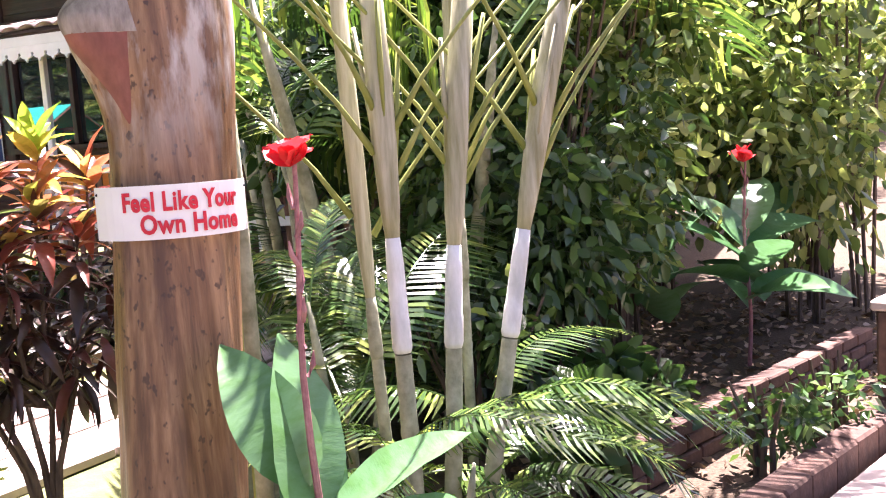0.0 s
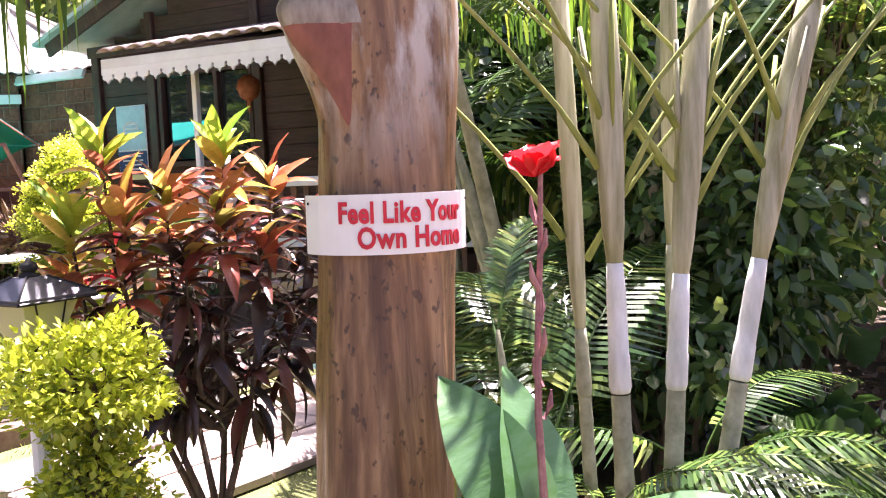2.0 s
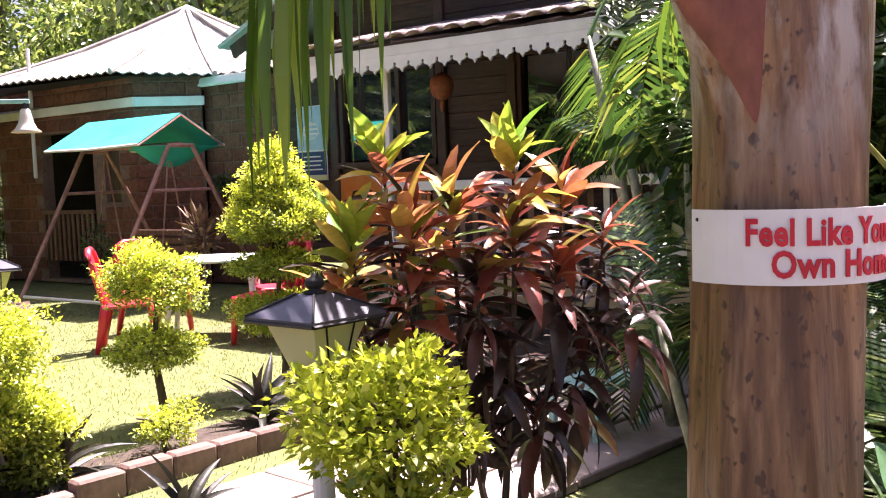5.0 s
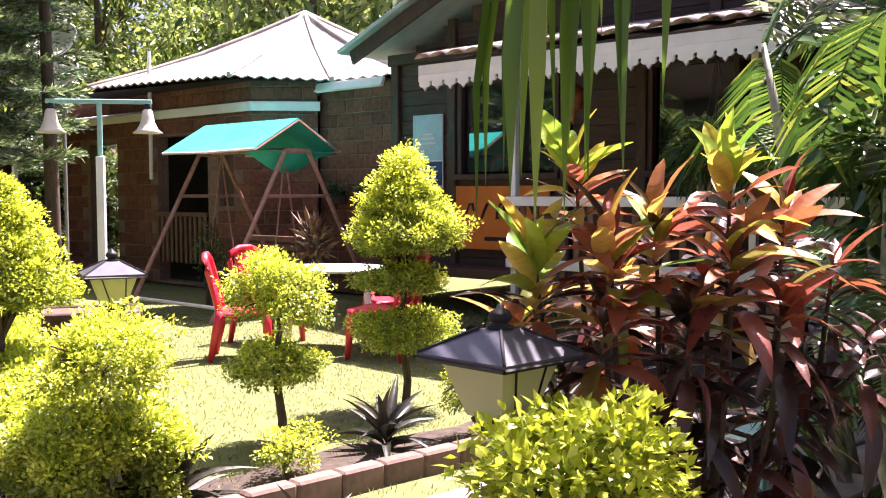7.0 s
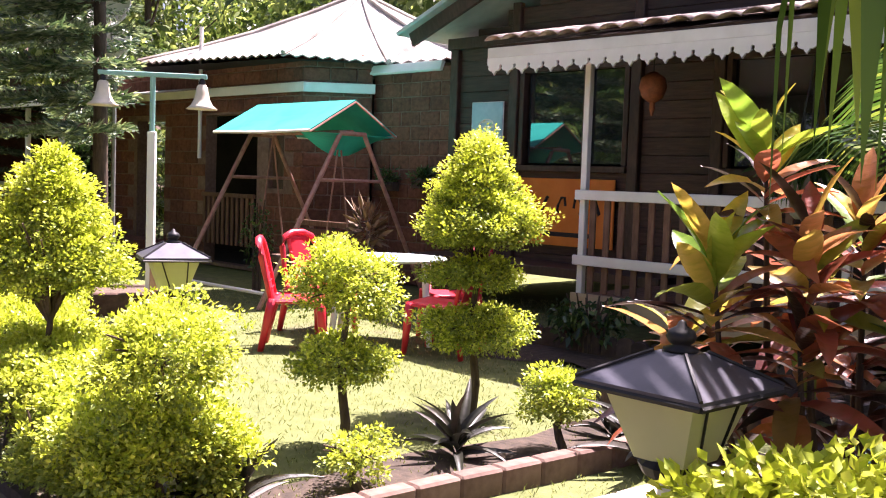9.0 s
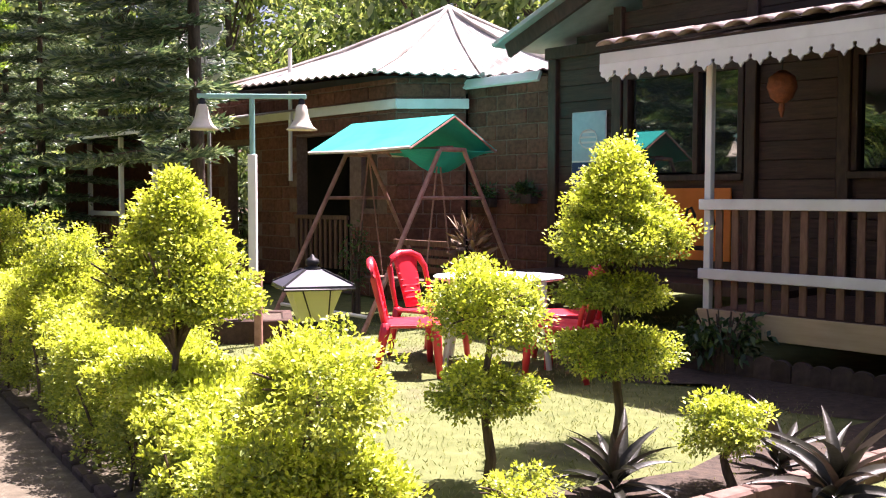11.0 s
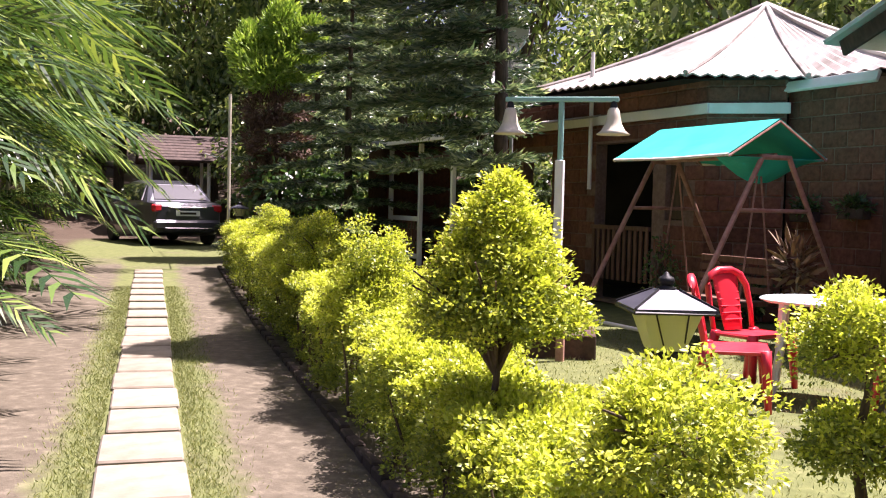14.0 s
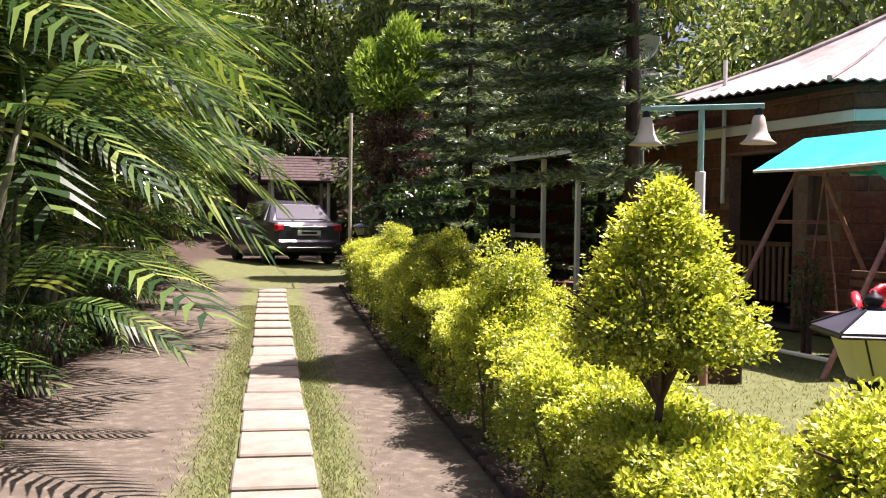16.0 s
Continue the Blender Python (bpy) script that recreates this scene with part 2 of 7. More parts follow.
nt_.links.new(ramp(nt_, gz, [(0.3, (0.62, 0.62, 0.34)), (0.7, (0.74, 0.74, 0.48))]), b_.inputs["Base Color"])
b_.inputs["Roughness"].default_value = 0.35
tb_ = nt_.nodes.new("ShaderNodeBsdfTranslucent")
tb_.inputs["Color"].default_value = (0.80, 0.82, 0.45, 1)
mx_ = nt_.nodes.new("ShaderNodeMixShader")
mx_.inputs[0].default_value = 0.5
nt_.links.new(b_.outputs[0], mx_.inputs[1])
nt_.links.new(tb_.outputs[0], mx_.inputs[2])
nt_.links.new(mx_.outputs[0], nt_.nodes["Material Output"].inputs["Surface"])

# gold and lime: young and old leaves, also painted sunlit tops and shaded sides
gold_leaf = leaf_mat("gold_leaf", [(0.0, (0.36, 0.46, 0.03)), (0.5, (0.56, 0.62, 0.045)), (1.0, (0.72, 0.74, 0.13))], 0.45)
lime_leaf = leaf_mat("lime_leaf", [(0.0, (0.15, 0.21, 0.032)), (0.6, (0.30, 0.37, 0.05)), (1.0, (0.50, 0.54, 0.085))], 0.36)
green_leaf = leaf_mat("green_leaf", [(0.0, (0.025, 0.06, 0.02)), (0.6, (0.05, 0.11, 0.03)), (1.0, (0.14, 0.22, 0.06))], 0.3, 0.3)
# the brightest stop paints sunlit sparkle onto a few leaves
dark_leaf = leaf_mat("dark_leaf", [(0.0, (0.02, 0.05, 0.018)), (0.6, (0.05, 0.10, 0.032)), (0.88, (0.11, 0.18, 0.05)), (1.0, (0.26, 0.34, 0.10))], 0.3, 0.28)
forest_leaf = leaf_mat("forest_leaf", [(0.0, (0.06, 0.11, 0.035)), (0.5, (0.18, 0.26, 0.08)), (1.0, (0.48, 0.54, 0.22))], 0.48, 0.3)
fir_leaf = leaf_mat("fir_needles", [(0.0, (0.055, 0.10, 0.06)), (0.6, (0.14, 0.205, 0.12)), (1.0, (0.40, 0.46, 0.31))], 0.40, 0.3)
thuja_leaf = leaf_mat("thuja_leaf", [(0.0, (0.16, 0.28, 0.04)), (0.6, (0.28, 0.42, 0.06)), (1.0, (0.40, 0.52, 0.10))], 0.4)
brown_leaf = leaf_mat("dead_brown_leaf", [(0.0, (0.08, 0.045, 0.033)), (0.6, (0.15, 0.09, 0.065)), (1.0, (0.24, 0.15, 0.11))], 0.15, 0.8)
palm_leaf = leaf_mat("palm_leaflet", [(0.0, (0.03, 0.075, 0.02)), (0.6, (0.065, 0.135, 0.03)), (0.85, (0.16, 0.24, 0.05)), (1.0, (0.32, 0.36, 0.09))], 0.34, 0.3)
drive_palm_leaf = leaf_mat("drive_palm_leaflet", [(0.0, (0.022, 0.055, 0.014)), (0.5, (0.055, 0.115, 0.025)), (0.85, (0.14, 0.22, 0.045)), (1.0, (0.34, 0.40, 0.10))], 0.30, 0.22)
# palm leaflet colour brightened to carry sun shining through the hanging fronds
weeping_leaf = leaf_mat("weeping_leaflet", [(0.0, (0.06, 0.13, 0.025)), (0.6, (0.16, 0.28, 0.04)), (1.0, (0.34, 0.44, 0.08))], 0.5, 0.3)
grass_leaf = leaf_mat("grass_blade", [(0.0, (0.12, 0.15, 0.04)), (0.6, (0.22, 0.25, 0.085)), (1.0, (0.36, 0.36, 0.17))], 0.35, 0.6)
litter_leaf = leaf_mat("fallen_leaf", [(0.0, (0.10, 0.06, 0.035)), (0.6, (0.22, 0.14, 0.08)), (1.0, (0.40, 0.30, 0.20))], 0.05, 0.8)
agave_leaf = leaf_mat_obj("agave_leaf", [(0.0, (0.018, 0.018, 0.013)), (0.6, (0.036, 0.034, 0.022)), (1.0, (0.07, 0.045, 0.036))], 0.06, 0.5)
croton_young = leaf_mat_obj("croton_yellow_leaf", [(0.0, (0.14, 0.28, 0.025)), (0.4, (0.34, 0.44, 0.04)), (0.65, (0.58, 0.50, 0.06)), (0.85, (0.60, 0.34, 0.06)), (1.0, (0.48, 0.18, 0.05))], 0.45)
croton_red = leaf_mat_obj("croton_orange_leaf", [(0.0, (0.12, 0.20, 0.04)), (0.2, (0.42, 0.17, 0.06)), (0.5, (0.36, 0.08, 0.045)), (1.0, (0.15, 0.035, 0.04))], 0.32)
croton_dark = leaf_mat_obj("croton_maroon_leaf", [(0.0, (0.022, 0.014, 0.012)), (0.6, (0.055, 0.026, 0.02)), (1.0, (0.15, 0.045, 0.035))], 0.1)
canna_leaf = leaf_mat_obj("canna_leaf", [(0.0, (0.06, 0.16, 0.06)), (1.0, (0.11, 0.23, 0.10))], 0.3)
canna_petal = leaf_mat_obj("canna_petal", [(0.0, (0.62, 0.02, 0.025)), (1.0, (0.75, 0.05, 0.05))], 0.4, 0.5)
canna_stalk = rough_mat("canna_stalk", (0.20, 0.07, 0.08), (0.38, 0.18, 0.17), 30.0, None, 0.6, relief=0.3)
petiole = rough_mat("palm_petiole", (0.14, 0.18, 0.035), (0.29, 0.31, 0.08), 10.0, (3, 3, 0.6), 0.5, relief=0.2)
palm_stem = rough_mat("palm_stem", (0.15, 0.16, 0.09), (0.38, 0.38, 0.27), 9.0, (2, 2, 1.6), 0.65, relief=0.5, dirt=(0.10, 0.075, 0.035))
palm_sheath = rough_mat("palm_white_sheath", (0.44, 0.45, 0.40), (0.76, 0.76, 0.74), 8.0, (2, 2, 0.6), 0.6, relief=0.3, dirt=(0.30, 0.29, 0.18))
palm_shaft = rough_mat("palm_crownshaft", (0.15, 0.15, 0.05), (0.46, 0.45, 0.33), 5.0, (5, 5, 0.45), 0.55, relief=0.5, dirt=(0.16, 0.09, 0.03))

# ground: bare earth tracks, turf strips, lawn and leaf litter by their places
ground_mat, nt, b = nodes_of("garden_ground")
tc = nt.nodes.new("ShaderNodeTexCoord")
mp = nt.nodes.new("ShaderNodeMapping")
mp.vector_type = "POINT"
DRIVE_ANGLE = math.atan2(-0.61, 0.79)      # drive heading from +y
mp.inputs["Rotation"].default_value = (0, 0, DRIVE_ANGLE)
mp.inputs["Location"].default_value = (0, 0, 0)
nt.links.new(tc.outputs["Object"], mp.inputs[0])
sx = nt.nodes.new("ShaderNodeSeparateXYZ")
nt.links.new(mp.outputs[0], sx.inputs[0])
wob = noise_tex(nt, 1.6, 4.0)
fine = noise_tex(nt, 9.0, 6.0)
grit = noise_tex(nt, 60.0, 4.0)


def mathn(op, a, bb=None, c=None):
    n = nt.nodes.new("ShaderNodeMath")
    n.operation = op
    for i, v in enumerate((a, bb, c)):
        if v is None:
            continue
        if isinstance(v, (int, float)):
            n.inputs[i].default_value = v
        else:
            nt.links.new(v, n.inputs[i])
    return n.outputs[0]


across = mathn("ADD", sx.outputs[0], mathn("MULTIPLY", mathn("ADD", wob, mathn("MULTIPLY", fine, 0.6)), 0.36))
across = mathn("SUBTRACT", across, 0.29)
half = mathn("ABSOLUTE", mathn("SUBTRACT", across, 0.6))
turf_strip = ramp(nt, half, [(0.40, (1, 1, 1)), (0.56, (0, 0, 0))])
lawn = nt.nodes.new("ShaderNodeMapRange")
nt.links.new(across, lawn.inputs[0])
lawn.inputs[1].default_value, lawn.inputs[2].default_value = 1.95, 2.3
far_turf = nt.nodes.new("ShaderNodeMapRange")
nt.links.new(mathn("ADD", sx.outputs[1], mathn("MULTIPLY", wob, 3.0)), far_turf.inputs[0])
far_turf.inputs[1].default_value, far_turf.inputs[2].default_value = 22.5, 24.5
earth = mixc(nt, grit, ramp(nt, fine, [(0.3, (0.062, 0.052, 0.036)), (0.52, (0.125, 0.106, 0.074)), (0.72, (0.255, 0.22, 0.16))]), (0.10, 0.085, 0.06))
turf = mixc(nt, grit, ramp(nt, fine, [(0.3, (0.075, 0.09, 0.03)), (0.6, (0.16, 0.175, 0.065)), (0.8, (0.27, 0.26, 0.12))]), (0.10, 0.115, 0.04))
col = mixc(nt, turf_strip, earth, turf)
col = mixc(nt, far_turf.outputs[0], col, turf)
lawn_end = nt.nodes.new("ShaderNodeMapRange")
nt.links.new(mathn("ADD", sx.outputs[1], mathn("MULTIPLY", wob, 0.8)), lawn_end.inputs[0])
lawn_end.inputs[1].default_value, lawn_end.inputs[2].default_value = 2.4, 3.4
col = mixc(nt, mathn("MULTIPLY", lawn.outputs[0], lawn_end.outputs[0]), col, turf)
woods = nt.nodes.new("ShaderNodeMapRange")
nt.links.new(sx.outputs[1], woods.inputs[0])
woods.inputs[1].default_value, woods.inputs[2].default_value = 27.5, 30.0
palms = nt.nodes.new("ShaderNodeMapRange")
nt.links.new(across, palms.inputs[0])
palms.inputs[1].default_value, palms.inputs[2].default_value = -0.9, -1.3
shade_bed = nt.nodes.new("ShaderNodeMapRange")
nt.links.new(mathn("SUBTRACT", across, mathn("MULTIPLY", sx.outputs[1], 0.9)), shade_bed.inputs[0])
shade_bed.inputs[1].default_value, shade_bed.inputs[2].default_value = 1.9, 2.5
soil = ramp(nt, grit, [(0.3, (0.035, 0.026, 0.018)), (0.7, (0.11, 0.08, 0.055))])
col = mixc(nt, woods.outputs[0], col, soil)
col = mixc(nt, palms.outputs[0], col, soil)
col = mixc(nt, shade_bed.outputs[0], col, soil)
patch = ramp(nt, noise_tex(nt, 0.9, 5.0), [(0.55, (0, 0, 0)), (0.72, (0.7, 0.7, 0.7))])
col = mixc(nt, patch, col, earth)
nt.links.new(col, b.inputs["Base Color"])
b.inputs["Roughness"].default_value = 0.95
b.inputs["Specular IOR Level"].default_value = 0.15
bump(nt, b, mixc(nt, 0.7, fine, grit), 0.4, 0.02)

# ---- building blocks ----
D_AX = Vector((0.7220, -0.6919, 0))       # along the house fronts
G = (-0.6112, 0.7915)                     # along the drive
A = (0.7915, 0.6112)                      # across the drive, to its garden side


def drive(a, s, z=0.0):
    return Vector((A[0] * a + G[0] * s, A[1] * a + G[1] * s, z))


def sstep(e0, e1, v):
    t = min(1.0, max(0.0, (v - e0) / (e1 - e0)))
    return t * t * (3 - 2 * t)


def height(x, y):
    a, s = A[0] * x + A[1] * y, G[0] * x + G[1] * y
    z = 0.08 * sstep(2.0, 2.6, a) * sstep(2.0, 5.5, s)
    z += 0.028 * max(0.0, s - 14.0) * (1 - sstep(2.2, 4.0, a)) if s < 26 else 0.336 * (1 - sstep(2.2, 4.0, a))
    far = math.hypot(x + 3, y - 8)
    if far > 24:
        z += 0.20 * (far - 24) * sstep(24, 32, far) if y > -5 else 0
    return min(z, 14.0)


def on_ground(x, y, dz=0.0):
    return Vector((x, y, height(x, y) + dz))


class Shape:
    """Collects vertices and faces of one mesh."""

    def __init__(self):
        self.v, self.f = [], []

    def add(self, verts, faces):
        k = len(self.v)
        self.v += [tuple(p) for p in verts]
        self.f += [tuple(i + k for i in q) for q in faces]
        return self

    def box(self, c, size, rz=0.0, rx=0.0, ry=0.0, bev=0.006):
        """A block with chamfered edges."""
        m = pose(c[0], c[1], c[2], rx, ry, rz)
        hx, hy, hz = (s / 2 for s in size)
        bv = min(bev, hx * 0.8, hy * 0.8, hz * 0.8)
        vs, idx = [], {}
        for sx_ in (-1, 1):
            for sy_ in (-1, 1):
                for sz_ in (-1, 1):
                    for ax in range(3):
                        p = [sx_ * hx, sy_ * hy, sz_ * hz]
                        for o in range(3):
                            if o != ax:
                                p[o] -= (sx_, sy_, sz_)[o] * bv
                        idx[(sx_, sy_, sz_, ax)] = len(vs)
                        vs.append(m @ Vector(p))
        fs = []
        for ax in range(3):
            o1, o2 = (ax + 1) % 3, (ax + 2) % 3
            for sgn in (-1, 1):
                q = []
                for s1, s2 in ((-1, -1), (1, -1), (1, 1), (-1, 1)):
                    k = [0, 0, 0]
                    k[ax], k[o1], k[o2] = sgn, s1, s2
                    q.append(idx[(*k, ax)])
                fs.append(q if sgn > 0 else q[::-1])
            for s1 in (-1, 1):
                for s2 in (-1, 1):
                    k0, k1 = [0, 0, 0], [0, 0, 0]
                    k0[ax], k1[ax] = -1, 1
                    k0[o1] = k1[o1] = s1
                    k0[o2] = k1[o2] = s2
                    fs.append([idx[(*k0, o1)], idx[(*k1, o1)], idx[(*k1, o2)], idx[(*k0, o2)]])
        for k in [(i, j, l) for i in (-1, 1) for j in (-1, 1) for l in (-1, 1)]:
            fs.append([idx[(*k, 0)], idx[(*k, 1)], idx[(*k, 2)]])
        return self.add(vs, fs)

    def tube(self, pts, radii, n=8, cap=True):
        pts = [Vector(p) for p in pts]
        if not hasattr(radii, "__len__"):
            radii = [radii] * len(pts)
        rings, vs = [], []
        for i, p in enumerate(pts):
            t = (pts[min(i + 1, len(pts) - 1)] - pts[max(i - 1, 0)]).normalized()
            s = t.cross(Vector((0.37, 0.21, 0.9) if abs(t.z) < 0.9 else (1, 0, 0))).normalized()
            u = t.cross(s)
            for k in range(n):
                a = 2 * math.pi * k / n
                vs.append(p + radii[i] * (math.cos(a) * s + math.sin(a) * u))
        fs = [(i * n + k, i * n + (k + 1) % n, (i + 1) * n + (k + 1) % n, (i + 1) * n + k) for i in range(len(pts) - 1) for k in range(n)]
        if cap:
            fs += [tuple(range(n))[::-1], tuple(range((len(pts) - 1) * n, len(pts) * n))]
        return self.add(vs, fs)

    def lathe(self, prof, c=(0, 0, 0), n=20, cap=True):
        vs = [(c[0] + r * math.cos(2 * math.pi * k / n), c[1] + r * math.sin(2 * math.pi * k / n), c[2] + z) for r, z in prof for k in range(n)]
        fs = [(i * n + k, i * n + (k + 1) % n, (i + 1) * n + (k + 1) % n, (i + 1) * n + k) for i in range(len(prof) - 1) for k in range(n)]
        if cap:
            fs += [tuple(range(n))[::-1], tuple(range((len(prof) - 1) * n, len(prof) * n))]
        return self.add(vs, fs)

    def prism(self, outline, d, axis="y"):
        """An outline in x and z, thickened by d along y."""
        n = len(outline)
        vs = [(x, 0, z) for x, z in outline] + [(x, d, z) for x, z in outline]
        fs = [tuple(range(n)), tuple(range(2 * n - 1, n - 1, -1))] + [(i, i + n, (i + 1) % n + n, (i + 1) % n) for i in range(n)]
        return self.add(vs, fs)

    def mesh(self, name, mat=None, smooth=False):
        me = bpy.data.meshes.new(name)
        me.from_pydata(self.v, [], self.f)
        me.validate()
        if mat:
            me.materials.append(mat)
        if smooth:
            me.polygons.foreach_set("use_smooth", [True] * len(me.polygons))
        me.update()
        return me


def part(name, shape, mat, parent=None, label="", smooth=False, at=None):
    me = shape if isinstance(shape, bpy.types.Mesh) else shape.mesh(name, mat, smooth)
    ob = new(name, me)
    ob.parent = parent
    if at is not None:
        ob.matrix_basis = at
    return tagged(ob, label)


def thing(name, label, category, group="", kind="", at=None):
    ob = tagged(new(name), label, category, group, kind)
    ob.empty_display_size = 0.1
    if at is not None:
        ob.matrix_basis = at
    return ob


def leaf_cloud(name, P, Dr, length, width, mat, parent=None, fold=0.15, big=False, rng=None, droop=0.0, flat=0.0):
    """Many small folded leaves as one mesh: base points, directions, sizes."""
    rng = rng or np.random.default_rng(1)
    n = len(P)
    Dr = Dr / np.linalg.norm(Dr, axis=1, keepdims=True)
    S = np.cross(Dr, rng.normal(size=(n, 3)) + np.array([0.0, 0.0, flat]))
    S /= np.linalg.norm(S, axis=1, keepdims=True) + 1e-9
    N = np.cross(S, Dr)
    L = (length * rng.uniform(0.6, 1.25, n))[:, None]
    W = (width * rng.uniform(0.7, 1.2, n))[:, None]
    dz = np.zeros((n, 3))
    dz[:, 2:] = -droop * L
    if big:
        vs = np.stack([P, P + .3 * L * Dr + .5 * W * S + fold * W * N, P + .68 * L * Dr + .42 * W * S + fold * W * N + .4 * dz, P + L * Dr + dz,
                       P + .68 * L * Dr - .42 * W * S + fold * W * N + .4 * dz, P + .3 * L * Dr - .5 * W * S + fold * W * N], 1).reshape(-1, 3)
        k = np.arange(n)[:, None] * 6
        fs = np.concatenate([k + [0, 1, 2, 3], k + [0, 3, 4, 5]], 0)
    else:
        vs = np.stack([P, P + .45 * L * Dr + .5 * W * S + fold * W * N, P + L * Dr + dz, P + .45 * L * Dr - .5 * W * S + fold * W * N], 1).reshape(-1, 3)
        k = np.arange(n)[:, None] * 4
        fs = np.concatenate([k + [0, 1, 2], k + [0, 2, 3]], 0)
    me = bpy.data.meshes.new(name)
    me.vertices.add(len(vs))
    me.vertices.foreach_set("co", vs.ravel())
    c = fs.shape[1]
    me.loops.add(fs.size)
    me.loops.foreach_set("vertex_index", fs.ravel())
    me.polygons.add(len(fs))
    me.polygons.foreach_set("loop_start", np.arange(len(fs)) * c)
    me.materials.append(mat)
    me.update(calc_edges=True)
    ob = new(name, me)
    ob.parent = parent
    return tagged(ob, kind="stuff")


def blob_points(rng, n, c, r, inner=0.6, lumps=7, lump=0.22, low=-1.0):
    """Points in an uneven, lumpy ball, with outward directions."""
    out, dirs = [], []
    bumps = rng.normal(size=(lumps, 3))
    bumps /= np.linalg.norm(bumps, axis=1, keepdims=True)
    while sum(map(len, out)) < n:
        d = rng.normal(size=(n * 2, 3))
        d /= np.linalg.norm(d, axis=1, keepdims=True)
        d = d[d[:, 2] > low]
        k = 1 - lump + lump * np.max(np.clip(d @ bumps.T, 0, 1) ** 3, axis=1) * 1.6
        q = rng.uniform(inner ** 2, 1, len(d)) ** 0.5
        out.append(d * (k * q)[:, None])
        dirs.append(d)
    p, d = np.concatenate(out)[:n], np.concatenate(dirs)[:n]
    return p * np.array(r) + np.array(c), d


def cone_points(rng, n, c, r, h, inner=0.65):
    """Points in the skin of a rounded cone standing on c."""
    t = 1 - np.sqrt(rng.uniform(0, 1, n))
    a = rng.uniform(0, 2 * math.pi, n)
    wav = 0.92 + 0.19 * np.sin(a * 4 + t * 11) * np.sin(t * 14 + a) + 0.09 * np.sin(a * 7 - t * 23) + 0.10 * rng.uniform(size=n) ** 4
    q = r * (1 - t) ** 0.8 * wav * rng.uniform(inner, 1.04, n)
    q = np.where(t < 0.06, q * rng.uniform(0.2, 1, n), q)
    p = np.stack([q * np.cos(a), q * np.sin(a), t * h + 0.03 * h * rng.normal(size=n)], 1)
    d = np.stack([np.cos(a), np.sin(a), np.full(n, 0.5)], 1)
    return p + np.array(c), d


def sprigs(rng, p, d, k, rad):
    """Turns each point into a tuft of k leaves that spread from it; gives also how high each leaf sits in its tuft."""
    o = rng.normal(0, 1, (len(p) * k, 3))
    o *= np.minimum(1.0, 1.55 / np.linalg.norm(o, axis=1))[:, None]
    d2 = np.repeat(d, k, 0)
    up = o[:, 2] * 0.7 + np.sum(o * d2, 1) * 0.5
    return np.repeat(p, k, 0) + o * rad * np.array([1.0, 1.0, 0.62]) * np.repeat(rng.uniform(0.65, 1.35, len(p)), k)[:, None], 0.55 * d2 + 0.45 * o, up


def jit(rng, d, k=0.7, up=0.2):
    e = d + k * rng.normal(size=d.shape)
    e[:, 2] += up
    return e


def bent_leaf(length, width, droop, n=6, cup=0.15, wave=0.0, tip=0.0, widest=0.45):
    """One large leaf along +y from the origin, with a sunken midrib and a curve; a closed thin blade."""
    s = Shape()
    rows = []
    for i in range(n + 1):
        t = i / n
        w = width * 0.5 * (math.sin(math.pi * min(1, t ** (math.log(0.5) / math.log(widest)))) ** 0.75 + 0.02)
        y = length * (t - 0.12 * droop * t * t)
        z = length * (0.25 * t * (1 - t) * 0.6 - droop * t * t)
        wv = wave * width * math.sin(t * 17)
        rows.append([(-w, y, z + cup * w + wv), (-w * 0.5, y, z + cup * w * 0.35), (0, y, z), (w * 0.5, y, z + cup * w * 0.35), (w, y, z + cup * w - wv)])
    vs = [p for r in rows for p in r]
    fs = [(i * 5 + k, i * 5 + k + 1, i * 5 + k + 6, i * 5 + k + 5) for i in range(n) for k in range(4)]
    return s.add(vs, fs)


def leaf_objects(name, meshes, spots, parent, rng):
    """Leaves as objects on shared meshes; a spot is (base, yaw, pitch, scale)."""
    for i, (p, yaw, pitch, sc) in enumerate(spots):
        ob = new(name, meshes[i % len(meshes)])
        ob.parent = parent
        ob.matrix_basis = pose(p[0], p[1], p[2], 0, 0, yaw - 90) @ pose(0, 0, 0, pitch, rng.uniform(-25, 25), 0) @ Matrix.Scale(sc, 4)


